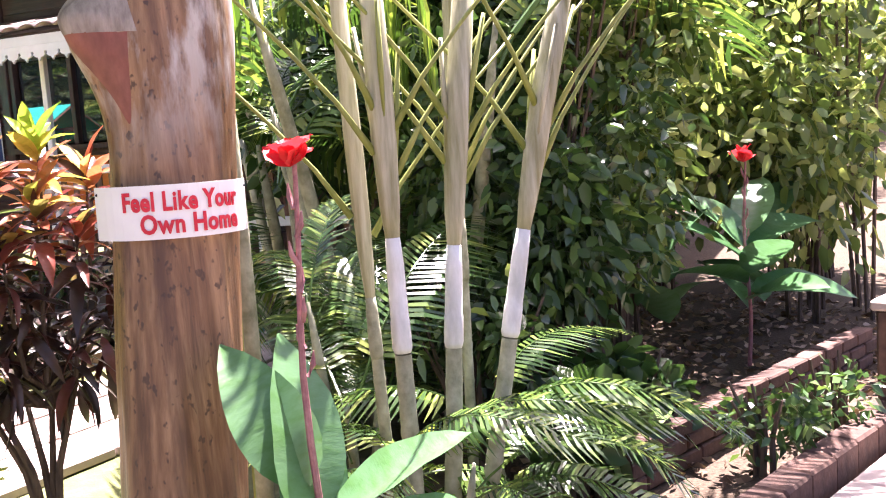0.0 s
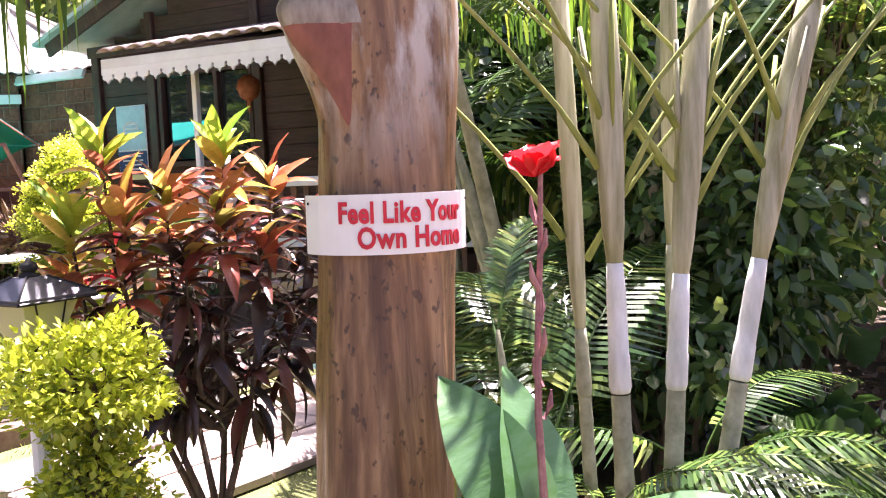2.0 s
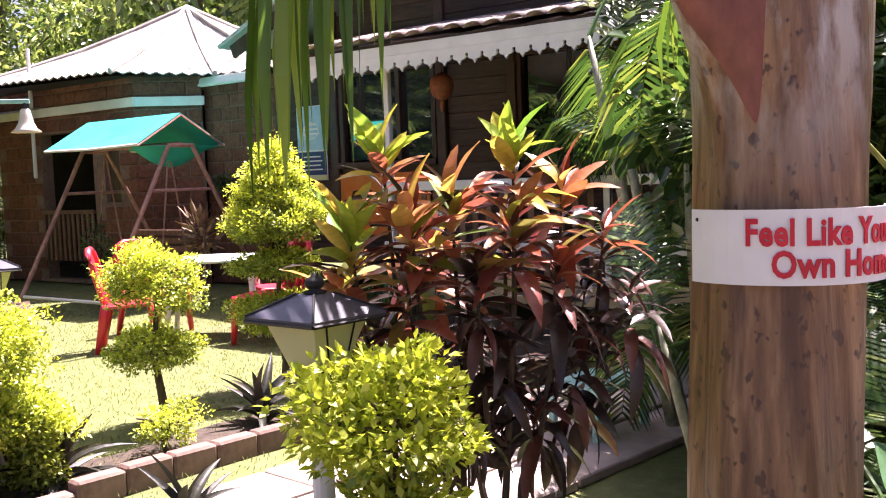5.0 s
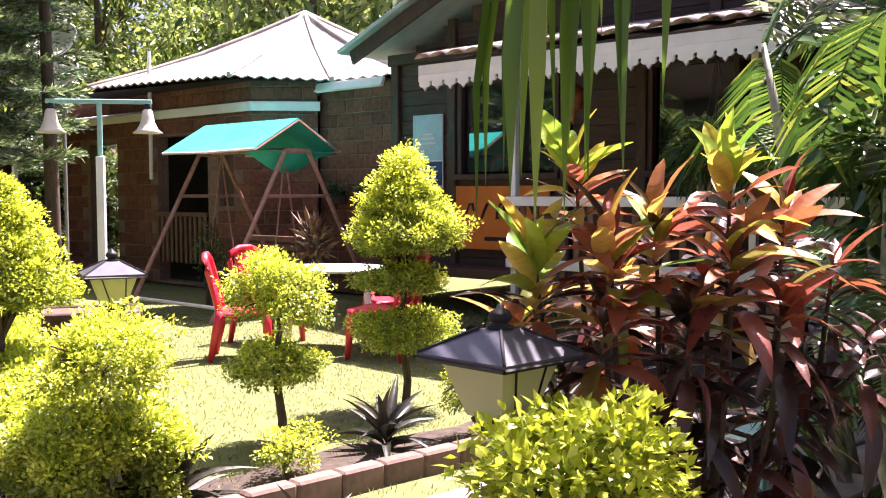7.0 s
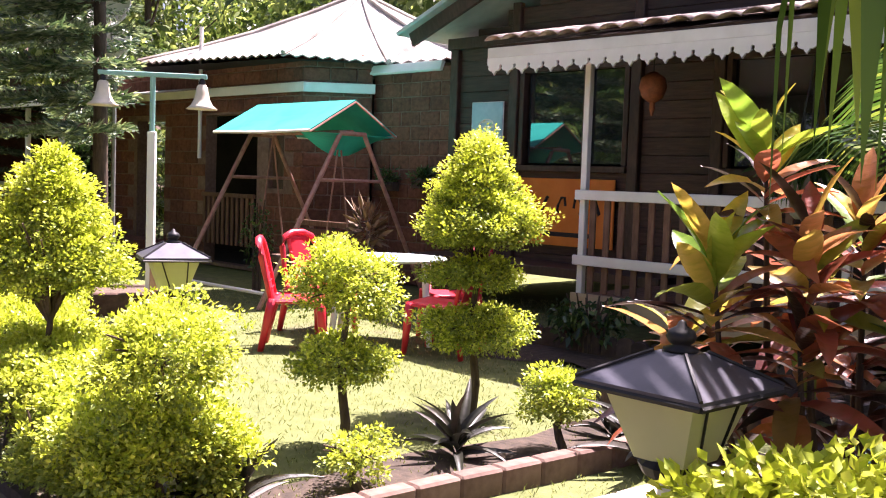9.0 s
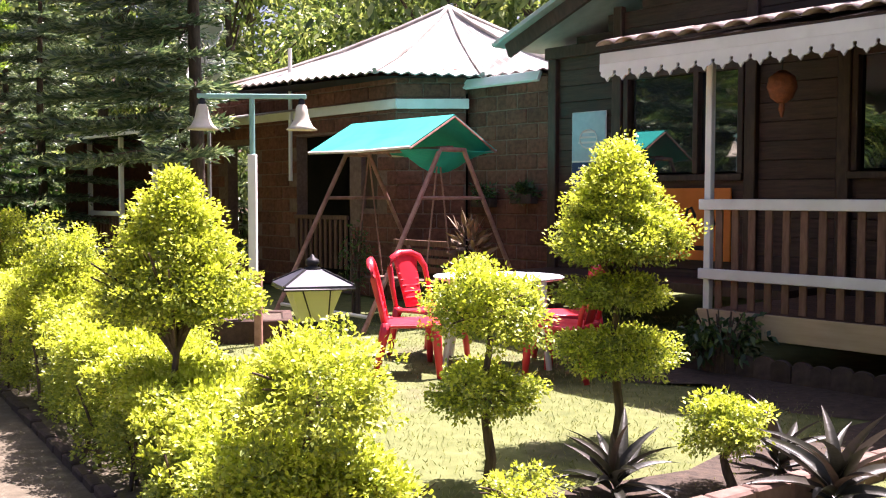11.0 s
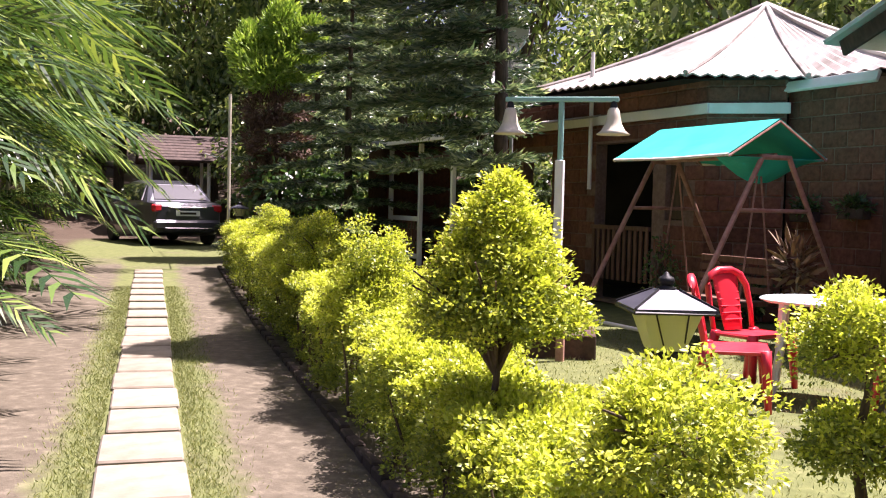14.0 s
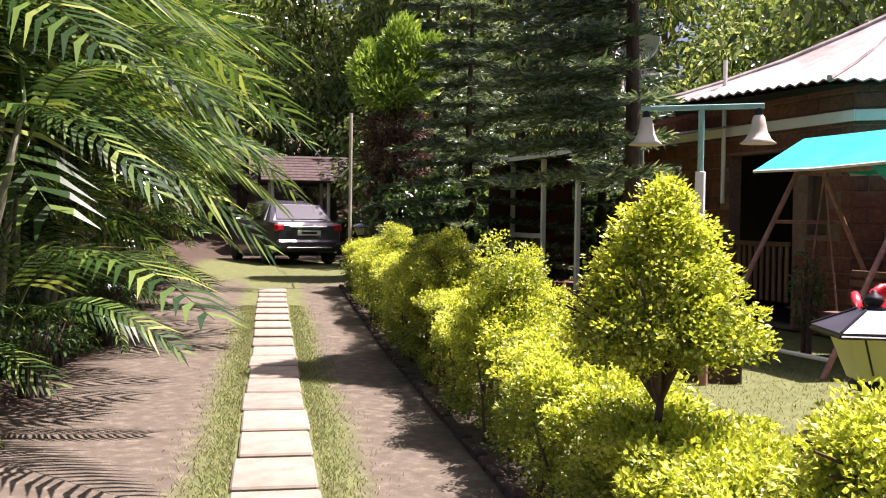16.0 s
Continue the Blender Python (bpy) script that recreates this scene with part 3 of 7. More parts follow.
def frond_mesh(name, rng, length=1.6, droop=0.55, pairs=34, leaflet=0.42, width=0.022, mat=None, start=0.22, sag=0.35, vee=0.35, ahead=0.25):
    """A feather palm frond along +y, arching over; leaflets on both sides of the midrib."""
    s = Shape()
    pts, n = [], 9
    for i in range(n + 1):
        t = i / n
        pts.append(Vector((0, length * (t - 0.18 * droop * t ** 2.5), length * (0.12 * t - droop * t ** 2.3 * 0.8))))
    s.tube(pts, [0.012 * (1 - 0.8 * i / n) for i in range(n + 1)], 5)

    def at(t):
        f = min(t * n, n - 1e-6)
        i = int(f)
        return pts[i].lerp(pts[i + 1], f - i), (pts[i + 1] - pts[i]).normalized()
    for k in range(pairs):
        t = start + (1 - start) * (k + 0.3) / pairs
        L = leaflet * (math.sin(math.pi * (0.12 + 0.83 * (k / pairs))) ** 0.6) * rng.uniform(0.85, 1.1)
        for sd in (-1, 1):
            p, d = at(min(0.999, t + rng.uniform(-.004, .004)))
            side = Vector((sd, 0, 0))
            up = side.cross(d) * (1 if sd > 0 else -1)
            dr = (side * 0.85 + d * (ahead + 0.45 * k / pairs) + up * vee * rng.uniform(0.6, 1.2)).normalized()
            wv = dr.cross(up).normalized() * width * 0.5
            g = Vector((0, 0, -1))
            p1 = p + dr * L * 0.5 + g * L * sag * 0.18
            p2 = p + dr * L * 0.95 + g * L * sag * 0.75
            s.add([p - wv * 0.5, p + wv * 0.5, p1 + wv, p1 - wv, p2], [(0, 1, 2, 3), (3, 2, 4)])
    me = s.mesh(name, mat)
    return me


RNG = np.random.default_rng(7)
FRONDS = [frond_mesh("frond", RNG, L, dr, 34, lf, 0.034, palm_leaf, sag=sg, vee=ve) for L, dr, lf, sg, ve in ((1.7, 0.55, 0.42, 0.7, 0.3), (1.9, 0.8, 0.45, 1.0, 0.15), (1.4, 0.35, 0.36, 0.5, 0.45), (2.1, 0.7, 0.48, 1.2, 0.1))]
DRIVE_FRONDS = [frond_mesh("frond", RNG, L, dr, 28, lf, 0.042, drive_palm_leaf, sag=sg, vee=ve, ahead=0.02) for L, dr, lf, sg, ve in ((1.7, 0.95, 0.40, 0.75, 0.25), (1.9, 1.2, 0.44, 0.9, 0.15), (1.5, 0.8, 0.36, 0.55, 0.35), (2.0, 1.1, 0.46, 1.0, 0.1))]


def areca(base, stems, fronds, h, rng, spread=0.35, label="green areca palm clump with arching feathery fronds", scale=1.0, group="", zmin=0.25, pitch=(15, 75), yaws=(0, 360), kinds=FRONDS):
    t = thing("areca_palm", label, "palm", group)
    t.matrix_basis = Matrix.Translation(base)
    tops = []
    for i in range(stems):
        a = rng.uniform(0, 6.28)
        r = spread * rng.uniform(0.2, 1)
        p0 = Vector((0.5 * r * math.cos(a), 0.5 * r * math.sin(a), -0.03))
        hh = h * rng.uniform(0.45, 1.0)
        p2 = Vector((1.5 * r * math.cos(a), 1.5 * r * math.sin(a), hh))
        pts = [p0.lerp(p2, k / 5) + Vector((0, 0, 0)) for k in range(6)]
        part("stem", Shape().tube(pts, [min(1.0, 0.3 + 0.35 * h) * v for v in (0.04, 0.036, 0.034, 0.034, 0.03, 0.012)], 8), palm_stem, t, smooth=True)
        tops.append(p2)
    for i in range(fronds):
        p = tops[i % len(tops)]
        ob = new("frond", kinds[int(rng.integers(len(kinds)))])
        ob.parent = t
        dz = -rng.uniform(0, zmin)
        ob.matrix_basis = pose(p.x, p.y, p.z + dz, 0, 0, rng.uniform(*yaws)) @ pose(0, 0, 0, rng.uniform(*pitch), rng.uniform(-20, 20), 0) @ Matrix.Scale(scale * rng.uniform(0.7, 1.15), 4)
    return t

# ---- ground and drive ----
def grid_axis(lo, hi, fine_lo, fine_hi, step, coarse):
    v, x = [], lo
    while x < hi:
        v.append(x)
        x += step if fine_lo <= x < fine_hi else coarse
    return v + [hi]


gx, gy = grid_axis(-140, 140, -24, 12, 0.4, 6.0), grid_axis(-120, 160, -4, 34, 0.4, 6.0)
s = Shape()
s.v = [(x, y, height(x, y) + 0.012 * noise.noise((x * 1.3, y * 1.3, 0))) for y in gy for x in gx]
w_ = len(gx)
s.f = [(j * w_ + i, j * w_ + i + 1, (j + 1) * w_ + i + 1, (j + 1) * w_ + i) for j in range(len(gy) - 1) for i in range(w_ - 1)]
tagged(part("ground", s, ground_mat, smooth=True), "bare earth drive with turf strips and garden lawn", "ground", kind="structure")

# stepping slabs down the middle of the drive
slabs = tagged(thing("pavement", "row of cream stone slabs along the earth drive", "pavement", kind="structure"))
for i in range(32):
    s_ = -1.9 + i * 0.71
    p = drive(0.60 + RNG.uniform(-.012, .012), s_)
    k = Shape().box((0, 0, 0), (0.45 + RNG.uniform(-.02, .015), 0.64 + RNG.uniform(-.02, .02), 0.07), bev=0.012)
    part("slab", k, slab_stone, slabs, at=pose(p.x, p.y, height(p.x, p.y) - 0.004, 0, 0, math.degrees(DRIVE_ANGLE) * -1 + RNG.uniform(-1, 1)))

# ---- wooden house with a deck ----
HX, HY = -0.40, 14.11
HROT = math.degrees(math.atan2(D_AX.y, D_AX.x))
house = thing("wooden_house", "dark timber house with gable roof, veranda deck and white lace valance", "house", at=pose(HX, HY, 0, 0, 0, HROT))
WINDOWS = [(0.80, 2.20, 1.72, 2.78), (3.45, 4.9, 1.72, 2.78)]
DOORWAY = (5.6, 6.6, 0.55, 2.7)
LEFT, RIGHT, APEXX = -0.32, 8.6, 4.15


def roofline(x):
    return 3.26 + 0.40 * (min(x, 2 * APEXX - x) - LEFT)


wall = part("front_wall", Shape().box(((LEFT + RIGHT) / 2, 0.12, 0.9), (RIGHT - LEFT, 0.06, 0.9)), wood_frame, house)
openings = WINDOWS + [DOORWAY]
z_ = 0.50
while z_ < 4.95:
    x0 = LEFT
    cuts = sorted([(o[0] - 0.06, o[1] + 0.06) for o in openings if o[2] - 0.05 < z_ + 0.1 < o[3] + 0.05])
    inset = max(0.0, (z_ + 0.19 - 3.22) / 0.40)
    lo, hi = LEFT + inset, 2 * APEXX - LEFT - inset
    spans, cur = [], lo
    for c0, c1 in cuts:
        spans.append((cur, c0))
        cur = c1
    spans.append((cur, min(hi, RIGHT) if z_ < 3.1 else hi))
    for c0, c1 in spans:
        if c1 - c0 > 0.05:
            part("board", Shape().box(((c0 + c1) / 2, 0.0, z_ + 0.096), (c1 - c0 - 0.004, 0.03, 0.186), rx=2.5, bev=0.005), wood_dark, house)
    z_ += 0.19
for x in (LEFT, 0.66, 2.36, 3.33, 5.02, 6.72, RIGHT):
    part("post", Shape().box((x, -0.035, 1.85), (0.13, 0.10, 2.75), bev=0.01), wood_frame, house)
for x in (0.66, 2.36, APEXX, 5.9):
    part("gable_post", Shape().box((x, -0.03, (3.25 + roofline(x)) / 2 - 0.05), (0.12, 0.09, roofline(x) - 3.25), bev=0.01), wood_frame, house)
part("beam", Shape().box(((LEFT + RIGHT) / 2, -0.05, 3.18), (RIGHT - LEFT + 0.2, 0.12, 0.14), bev=0.01), wood_frame, house)
part("side_wall", Shape().box((LEFT - 0.02, 3.0, 1.85), (0.06, 5.95, 2.8)), wood_dark, house)
part("back_wall", Shape().box(((LEFT + RIGHT) / 2, 6.0, 1.85), (RIGHT - LEFT, 0.06, 2.8)), wood_dark, house)
# added black sheet: the unlit interior seen through the openings
part("inner_wall", Shape().box(((LEFT + RIGHT) / 2, 1.5, 1.75), (RIGHT - LEFT - 0.1, 0.05, 2.6)), shade_black, house)
for x0, x1, z0, z1 in WINDOWS:
    xm, zm = (x0 + x1) / 2, (z0 + z1) / 2
    wn_ = part("window", Shape().box((xm, -0.03, z0 - 0.05), (x1 - x0 + 0.16, 0.14, 0.07)), wood_frame, house, "dark wooden window with reflecting glass")
    part("frame", Shape().box((xm, -0.01, z1 + 0.03), (x1 - x0 + 0.1, 0.09, 0.07)), wood_frame, wn_)
    for x in (x0 - 0.03, x1 + 0.03, x0 + (x1 - x0) * 0.64):
        part("frame", Shape().box((x, -0.01, zm), (0.065, 0.09, z1 - z0 + 0.02)), wood_frame, wn_)
    xs = x0 + (x1 - x0) * 0.64
    for a_, c_ in ((x0, xs), (xs, x1)):
        part("pane", Shape().box(((a_ + c_) / 2, 0.03, zm), (c_ - a_ - 0.066, 0.008, z1 - z0 - 0.02), bev=0.001), window_glass, wn_)
door = part("door", Shape().box((6.1, 0.06, 1.62), (0.96, 0.05, 2.1)), wood_frame, house, "dark panelled wooden door")
part("panel", Shape().box((6.1, 0.03, 2.1), (0.6, 0.03, 0.8), bev=0.02), wood_dark, door)
part("panel", Shape().box((6.1, 0.03, 1.1), (0.6, 0.03, 0.8), bev=0.02), wood_dark, door)
# main roof: two slopes of sheet with overhang, barge boards under the edge
for sd in (-1, 1):
    run, a_ = APEXX - LEFT + 0.30, math.degrees(math.atan(0.40))
    c = (APEXX + sd * run / 2, 2.7, roofline(APEXX) + 0.10 - 0.40 * run / 2)
    part("roof", Shape().box((0, 0, 0), (run / math.cos(math.radians(a_)), 7.0, 0.05)), metal_sheet, house, at=pose(c[0], c[1], c[2], 0, sd * a_, 0))
    part("barge_board", Shape().box((0, 0, 0), (run / math.cos(math.radians(a_)) - 0.15, 0.05, 0.17)), wood_frame, house, at=pose(c[0] - sd * 0.08, -0.68, c[2] - 0.10, 0, sd * a_, 0))
    for k in range(24):
        part("roof_rib", Shape().box((0, 0, 0), (run / math.cos(math.radians(a_)), 0.03, 0.02)), metal_sheet, house, at=pose(c[0], -0.75 + k * 0.3, c[2] + 0.03, 0, sd * a_, 0))
# deck
DX0, DX1, DY = 3.17, 8.6, -2.08
deck = part("deck", Shape().box(((DX0 + DX1) / 2, DY / 2, 0.50), (DX1 - DX0, -DY - 0.1, 0.04)), wood_rail, house, "brown plank veranda deck")
for k in range(14):
    part("plank", Shape().box(((DX0 + DX1) / 2, DY + 0.08 + k * 0.145, 0.535), (DX1 - DX0 - 0.02, 0.138, 0.03), bev=0.004), wood_rail, deck)
part("fascia", Shape().box(((DX0 + DX1) / 2, DY - 0.015, 0.462), (DX1 - DX0 + 0.04, 0.03, 0.20), bev=0.004), beige_paint, house, "beige painted fascia board")
part("walkway", Shape().box((1.4, -0.35, 0.56), (3.5, 0.7, 0.10)), wood_frame, house)
for k, x in enumerate((DX0 + 0.03, 5.5, 7.2, 8.5)):
    part("veranda_post", Shape().box((x, DY + 0.05, 1.55), (0.06, 0.06, 2.0)), white_paint, house, "white painted post")
    part("pier", Shape().box((x + 0.1, DY + 0.12, 0.2), (0.14, 0.14, 0.36)), laterite, house)
for k, (zc, hh) in enumerate(((1.405, 0.085), (0.845, 0.085))):
    part("rail", Shape().box(((DX0 + DX1) / 2 - 0.01, DY - 0.01, zc), (DX1 - DX0 + 0.02, 0.035, hh), bev=0.006), white_paint, house, "white painted rail")
x = DX0 + 0.14
while x < DX1:
    part("baluster", Shape().box((x, DY + 0.035, 0.97), (0.062, 0.022, 0.80), rz=RNG.uniform(-3, 3), bev=0.004), wood_rail, house)
    x += 0.146
# lean-to roof over the deck, in clay tiles, with the lace board
VX0, VX1, VY = 2.40, 8.8, -2.44
slope = math.degrees(math.atan2(0.50, 2.44))
part("lean_to", Shape().box(((VX0 + VX1) / 2, VY / 2, 2.92), (VX1 - VX0, 2.48, 0.03), rx=slope), wood_frame, house)
tile_me = Shape()
prof = [(-0.10, 0.0), (-0.06, 0.025), (0.0, 0.035), (0.06, 0.025), (0.10, 0.0)]
tile_me.add([(x, y, z - (0.012 if z_i == 1 else 0.0)) for z_i in (0, 1) for y in (0, 0.34) for x, z in prof],
            [(k, k + 1, k + 6, k + 5) for k in range(4)] + [(k + 11, k + 10, k + 15, k + 16) for k in range(4)] + [(k + 1, k, k + 10, k + 11) for k in range(4)])
tile_data = tile_me.mesh("tile", clay_tile, True)
for r in range(8):
    for c in range(31):
        part("tile", tile_data, None, house, at=pose(VX0 + 0.08 + c * 0.205 + RNG.uniform(-.01, .01), VY - 0.06 + r * 0.31, 2.70 + 0.205 * (0.31 * r) + 0.015 + RNG.uniform(0, .02), slope, 0, RNG.uniform(-4, 4)))
lace = part("valance", Shape().box(((VX0 + VX1) / 2, VY - 0.01, 2.615), (VX1 - VX0, 0.022, 0.09), bev=0.003), white_paint, house, "white cut-out lace valance board")
P_ = 0.157
half_ = [(0.0, 0.15), (0.0, 0.092), (0.013, 0.086), (0.016, 0.070), (0.009, 0.060), (0.024, 0.044), (0.044, 0.036), (0.056, 0.040), (0.062, 0.024), (P_ / 2 - 0.008, 0.016)]
unit_ = half_ + [(P_ / 2, 0.0)] + [(P_ - x, z) for x, z in half_[::-1]]
unit_me = Shape().prism(unit_, 0.02).mesh("lace_tooth", white_paint)
for k in range(int((VX1 - VX0) / P_)):
    part("lace_tooth", unit_me, None, lace, at=pose(VX0 + k * P_, VY - 0.02, 2.42))
part("valance_end", Shape().box((VX0 + 0.01, VY + 0.25, 2.60), (0.02, 0.5, 0.12)), white_paint, house)

hpot = thing("hanging_pot", "grey hanging pot with a trailing fern at the veranda edge", "pot", at=pose(HX, HY, 0, 0, 0, HROT) @ pose(5.27, DY - 0.12, 0))
part("pot", Shape().lathe([(0.09, 1.30), (0.125, 1.33), (0.15, 1.6), (0.165, 1.61), (0.165, 1.65), (0.14, 1.65), (0.13, 1.6)], n=24), pot_grey, hpot, smooth=True)
for k in range(3):
    a = k * 2.094
    part("hanger", Shape().tube([(0.15 * math.cos(a), 0.15 * math.sin(a), 1.63), (0, 0, 2.55)], 0.005, 5), black_iron, hpot)
prng = np.random.default_rng(5)
p, d = blob_points(prng, 500, (0, 0, 1.74), (0.30, 0.30, 0.20), 0.1, 8, 0.45)
leaf_cloud("fern", p, jit(prng, d, 0.6, -0.1), 0.16, 0.03, green_leaf, hpot, rng=prng, big=True, droop=0.5)

# dark half-round tiles set on edge below the deck
bt = tagged(thing("kerb", "dark scalloped tile border below the deck", "kerb", kind="structure"), "")
bt.matrix_basis = pose(HX, HY, 0, 0, 0, HROT)
scal = Shape().prism([(0.075 * math.cos(math.pi * k / 8), 0.18 + 0.05 * math.sin(math.pi * k / 8)) for k in range(9)] + [(-0.075, 0.0), (0.075, 0.0)], 0.04).mesh("border_tile", edging)
for k in range(36):
    part("border_tile", scal, None, bt, at=pose(3.0 + k * 0.152, DY - 0.30, 0.05 + RNG.uniform(-.01, .01), RNG.uniform(-6, 6), 0, RNG.uniform(-5, 5)))

db = Shape()
for k in range(15):
    for o in (0.0, -0.55 - 0.12 * math.sin(k * 1.3), -1.0 - 0.15 * math.sin(k * 1.7 + 1)):
        q = Vector((HX, HY, 0)) + D_AX * (2.9 + 0.42 * k) + Vector((0.6919, 0.7220, 0)) * (DY + 0.1 + o)
        db.v.append((q.x, q.y, height(q.x, q.y) + (0.035 if o > -0.9 else 0.004)))
db.f = [(3 * k + j, 3 * k + 3 + j, 3 * k + 4 + j, 3 * k + 1 + j) for k in range(14) for j in (0, 1)]
tagged(part("flower_bed", db, bed_soil), "strip of dark bare soil along the deck", "flower bed", kind="structure")

# orange notice under the window, poster by the corner
ob = thing("orange_sign", "orange painted signboard with black lettering below the window", "sign", at=pose(HX, HY, 0, 0, 0, HROT))
part("board", Shape().box((1.45, -0.075, 1.18), (1.42, 0.02, 0.76)), orange_board, ob)
for k in range(5):
    x = 0.98 + k * 0.235
    part("letter", Shape().tube([(x + 0.06 * math.cos(q * 0.9 + k), -0.088, 1.26 + 0.10 * math.sin(q * 1.1 + k * 2)) for q in range(6)], 0.017, 6), ink_black, ob)
part("text_line", Shape().box((1.55, -0.087, 0.93), (0.7, 0.006, 0.05)), ink_black, ob)
ob = thing("poster", "weathered pale blue and navy poster on the timber wall", "poster", at=pose(HX, HY, 0, 0, 0, HROT))
part("backing", Shape().box((0.24, -0.045, 1.98), (0.52, 0.012, 0.96)), white_paint, ob)
part("upper_print", Shape().box((0.24, -0.054, 2.17), (0.50, 0.006, 0.56)), poster_blue, ob)
part("lower_print", Shape().box((0.24, -0.054, 1.72), (0.50, 0.006, 0.30)), poster_navy, ob)
part("bottom_strip", Shape().box((0.24, -0.054, 1.535), (0.50, 0.006, 0.06)), poster_lime, ob)
part("emblem", Shape().tube([(0.24 + 0.13 * math.cos(q * 0.45), -0.059, 2.14 + 0.11 * math.sin(q * 0.45)) for q in range(15)], 0.010, 5), white_paint, ob)
for k in range(3):
    part("text_line", Shape().box((0.24, -0.059, 2.10 + 0.06 * k), (0.30 - 0.05 * k, 0.004, 0.025)), white_paint, ob)
for k in range(4):
    part("text_line", Shape().box((0.24, -0.059, 1.64 + 0.055 * k), (0.36 - 0.06 * (k % 2), 0.004, 0.018)), white_paint, ob)
ob = thing("hanging_lamp", "orange wicker lamp hanging under the veranda roof", "lamp", at=pose(HX, HY, 0, 0, 0, HROT) @ pose(3.75, -1.9, 0))
part("shade", Shape().lathe([(0.03, 2.44), (0.10, 2.39), (0.115, 2.31), (0.085, 2.23), (0.03, 2.19)]), wicker, ob, smooth=True)
part("cord", Shape().tube([(0, 0, 2.42), (0, 0, 2.74)], 0.006, 5), black_iron, ob)
part("tassel", Shape().lathe([(0.02, 2.19), (0.025, 2.14), (0.008, 2.08)], n=10), wicker, ob)

# ---- laterite building with faceted roof ----
lat = thing("laterite_house", "reddish laterite block house with pale faceted sheet roof", "house")
mrt = []


def block_wall(p0, p1, z0, z1, holes=(), bw=0.36, bh=0.19, name="wall"):
    """A wall of blocks between two plan points, with openings (from, to, low, high)."""
    p0, p1 = Vector((*p0, 0)), Vector((*p1, 0))
    L = (p1 - p0).length
    rz = math.degrees(math.atan2(p1.y - p0.y, p1.x - p0.x))
    m = pose(p0.x, p0.y, 0, 0, 0, rz)
    base = part(name, Shape(), mortar, lat, at=m)
    sh, z, r = Shape(), z0, 0
    cuts = sorted({0.0, L, *[h[0] for h in holes], *[h[1] for h in holes]})
    for c0, c1 in zip(cuts, cuts[1:]):
        hs = [h for h in holes if h[0] <= c0 + 1e-6 and h[1] >= c1 - 1e-6]
        lo = z0
        for h in sorted(hs, key=lambda q: q[2]) + [None]:
            hi = h[2] if h else z1
            if hi - lo > 0.01:
                sh.box(((c0 + c1) / 2, 0.115, (lo + hi) / 2), (c1 - c0, 0.19, hi - lo), bev=0.001)
            if h:
                lo = h[3]
    me = sh.mesh(name, mortar)
    base.data = me
    while z + bh * 0.5 < z1:
        x = -(r % 2) * bw / 2
        while x < L:
            a0, a1 = max(0, x) + 0.006, min(L, x + bw) - 0.006
            blocked = any(h[0] < a1 - 0.03 and h[1] > a0 + 0.03 and h[2] < z + bh - 0.03 and h[3] > z + 0.03 for h in holes)
            if a1 - a0 > 0.06 and not blocked:
                part("block", Shape().box(((a0 + a1) / 2, 0.05 + RNG.uniform(-.006, .006), z + bh / 2), (a1 - a0, 0.09, bh - 0.012), bev=0.012), laterite, base)
            x += bw
        z += bh
        r += 1
    return base, m


Q1, Q2 = (-0.66, 14.36), (-1.78, 15.40)
Q3 = (-2.70, 15.14)
Q4 = (-6.6, 18.88)
block_wall(Q2, Q1, 0.1, 2.86)
block_wall(Q3, (-1.78, 15.22), 0.1, 3.05)
wl, wm = block_wall(Q4, Q3, 0.1, 3.05, holes=((0.9, 1.8, 0.15, 2.3), (3.0, 4.35, 0.15, 2.35), (4.62, 4.98, 1.3, 2.1)), bw=0.40)
# black back and floor, the room's darkness put into their colour
part("dark_room", Shape().box((2.7, 1.6, 1.5), (5.2, 0.05, 2.9)), shade_black, wl)
part("room_floor", Shape().box((2.7, 0.9, 0.1), (5.2, 1.4, 0.1)), shade_black, wl)
part("window_frame", Shape().box((4.8, 0.12, 1.7), (0.34, 0.06, 0.78)), wood_frame, wl)
part("band", Shape().box((2.72, -0.015, 2.68), (5.46, 0.035, 0.13)), white_paint, wl, "white painted string course")
for a, bb in ((Q3, (-1.74, 15.22)),):
    L = math.hypot(bb[0] - a[0], bb[1] - a[1])
    part("band", Shape().box((L / 2, -0.015, 2.68), (L, 0.035, 0.13)), white_paint, lat, "white painted string course", at=pose(a[0], a[1], 0, 0, 0, math.degrees(math.atan2(bb[1] - a[1], bb[0] - a[0]))))
for k in range(11):
    part("baluster", Shape().box((3.06 + k * 0.125, -0.02, 0.80), (0.06, 0.03, 0.72)), wood_rail, wl)
part("rail", Shape().box((3.68, -0.02, 1.17), (1.36, 0.05, 0.06)), wood_rail, wl)
for x, z, L in ((3.05, 2.4, 0.9),):
    part("pipe", Shape().tube([(x, -0.12, 0.2 if z < 2 else 1.7), (x, -0.12, z + 1.25)], 0.03, 8), white_paint, wl)
# faceted roof
APX = (-2.2, 17.5, 4.36)
EAVE = [(-6.9, 19.4, 3.10), (-5.45, 16.75, 3.10), (-2.95, 14.95, 3.08), (-1.55, 15.0, 3.02), (-0.45, 14.75, 3.10), (0.9, 16.6, 3.1), (0.3, 19.2, 3.1), (-2.5, 20.6, 3.1)]
roof = part("roof", Shape(), roof_sheet, lat, "sun-bleached corrugated sheet roof")
rs = Shape()
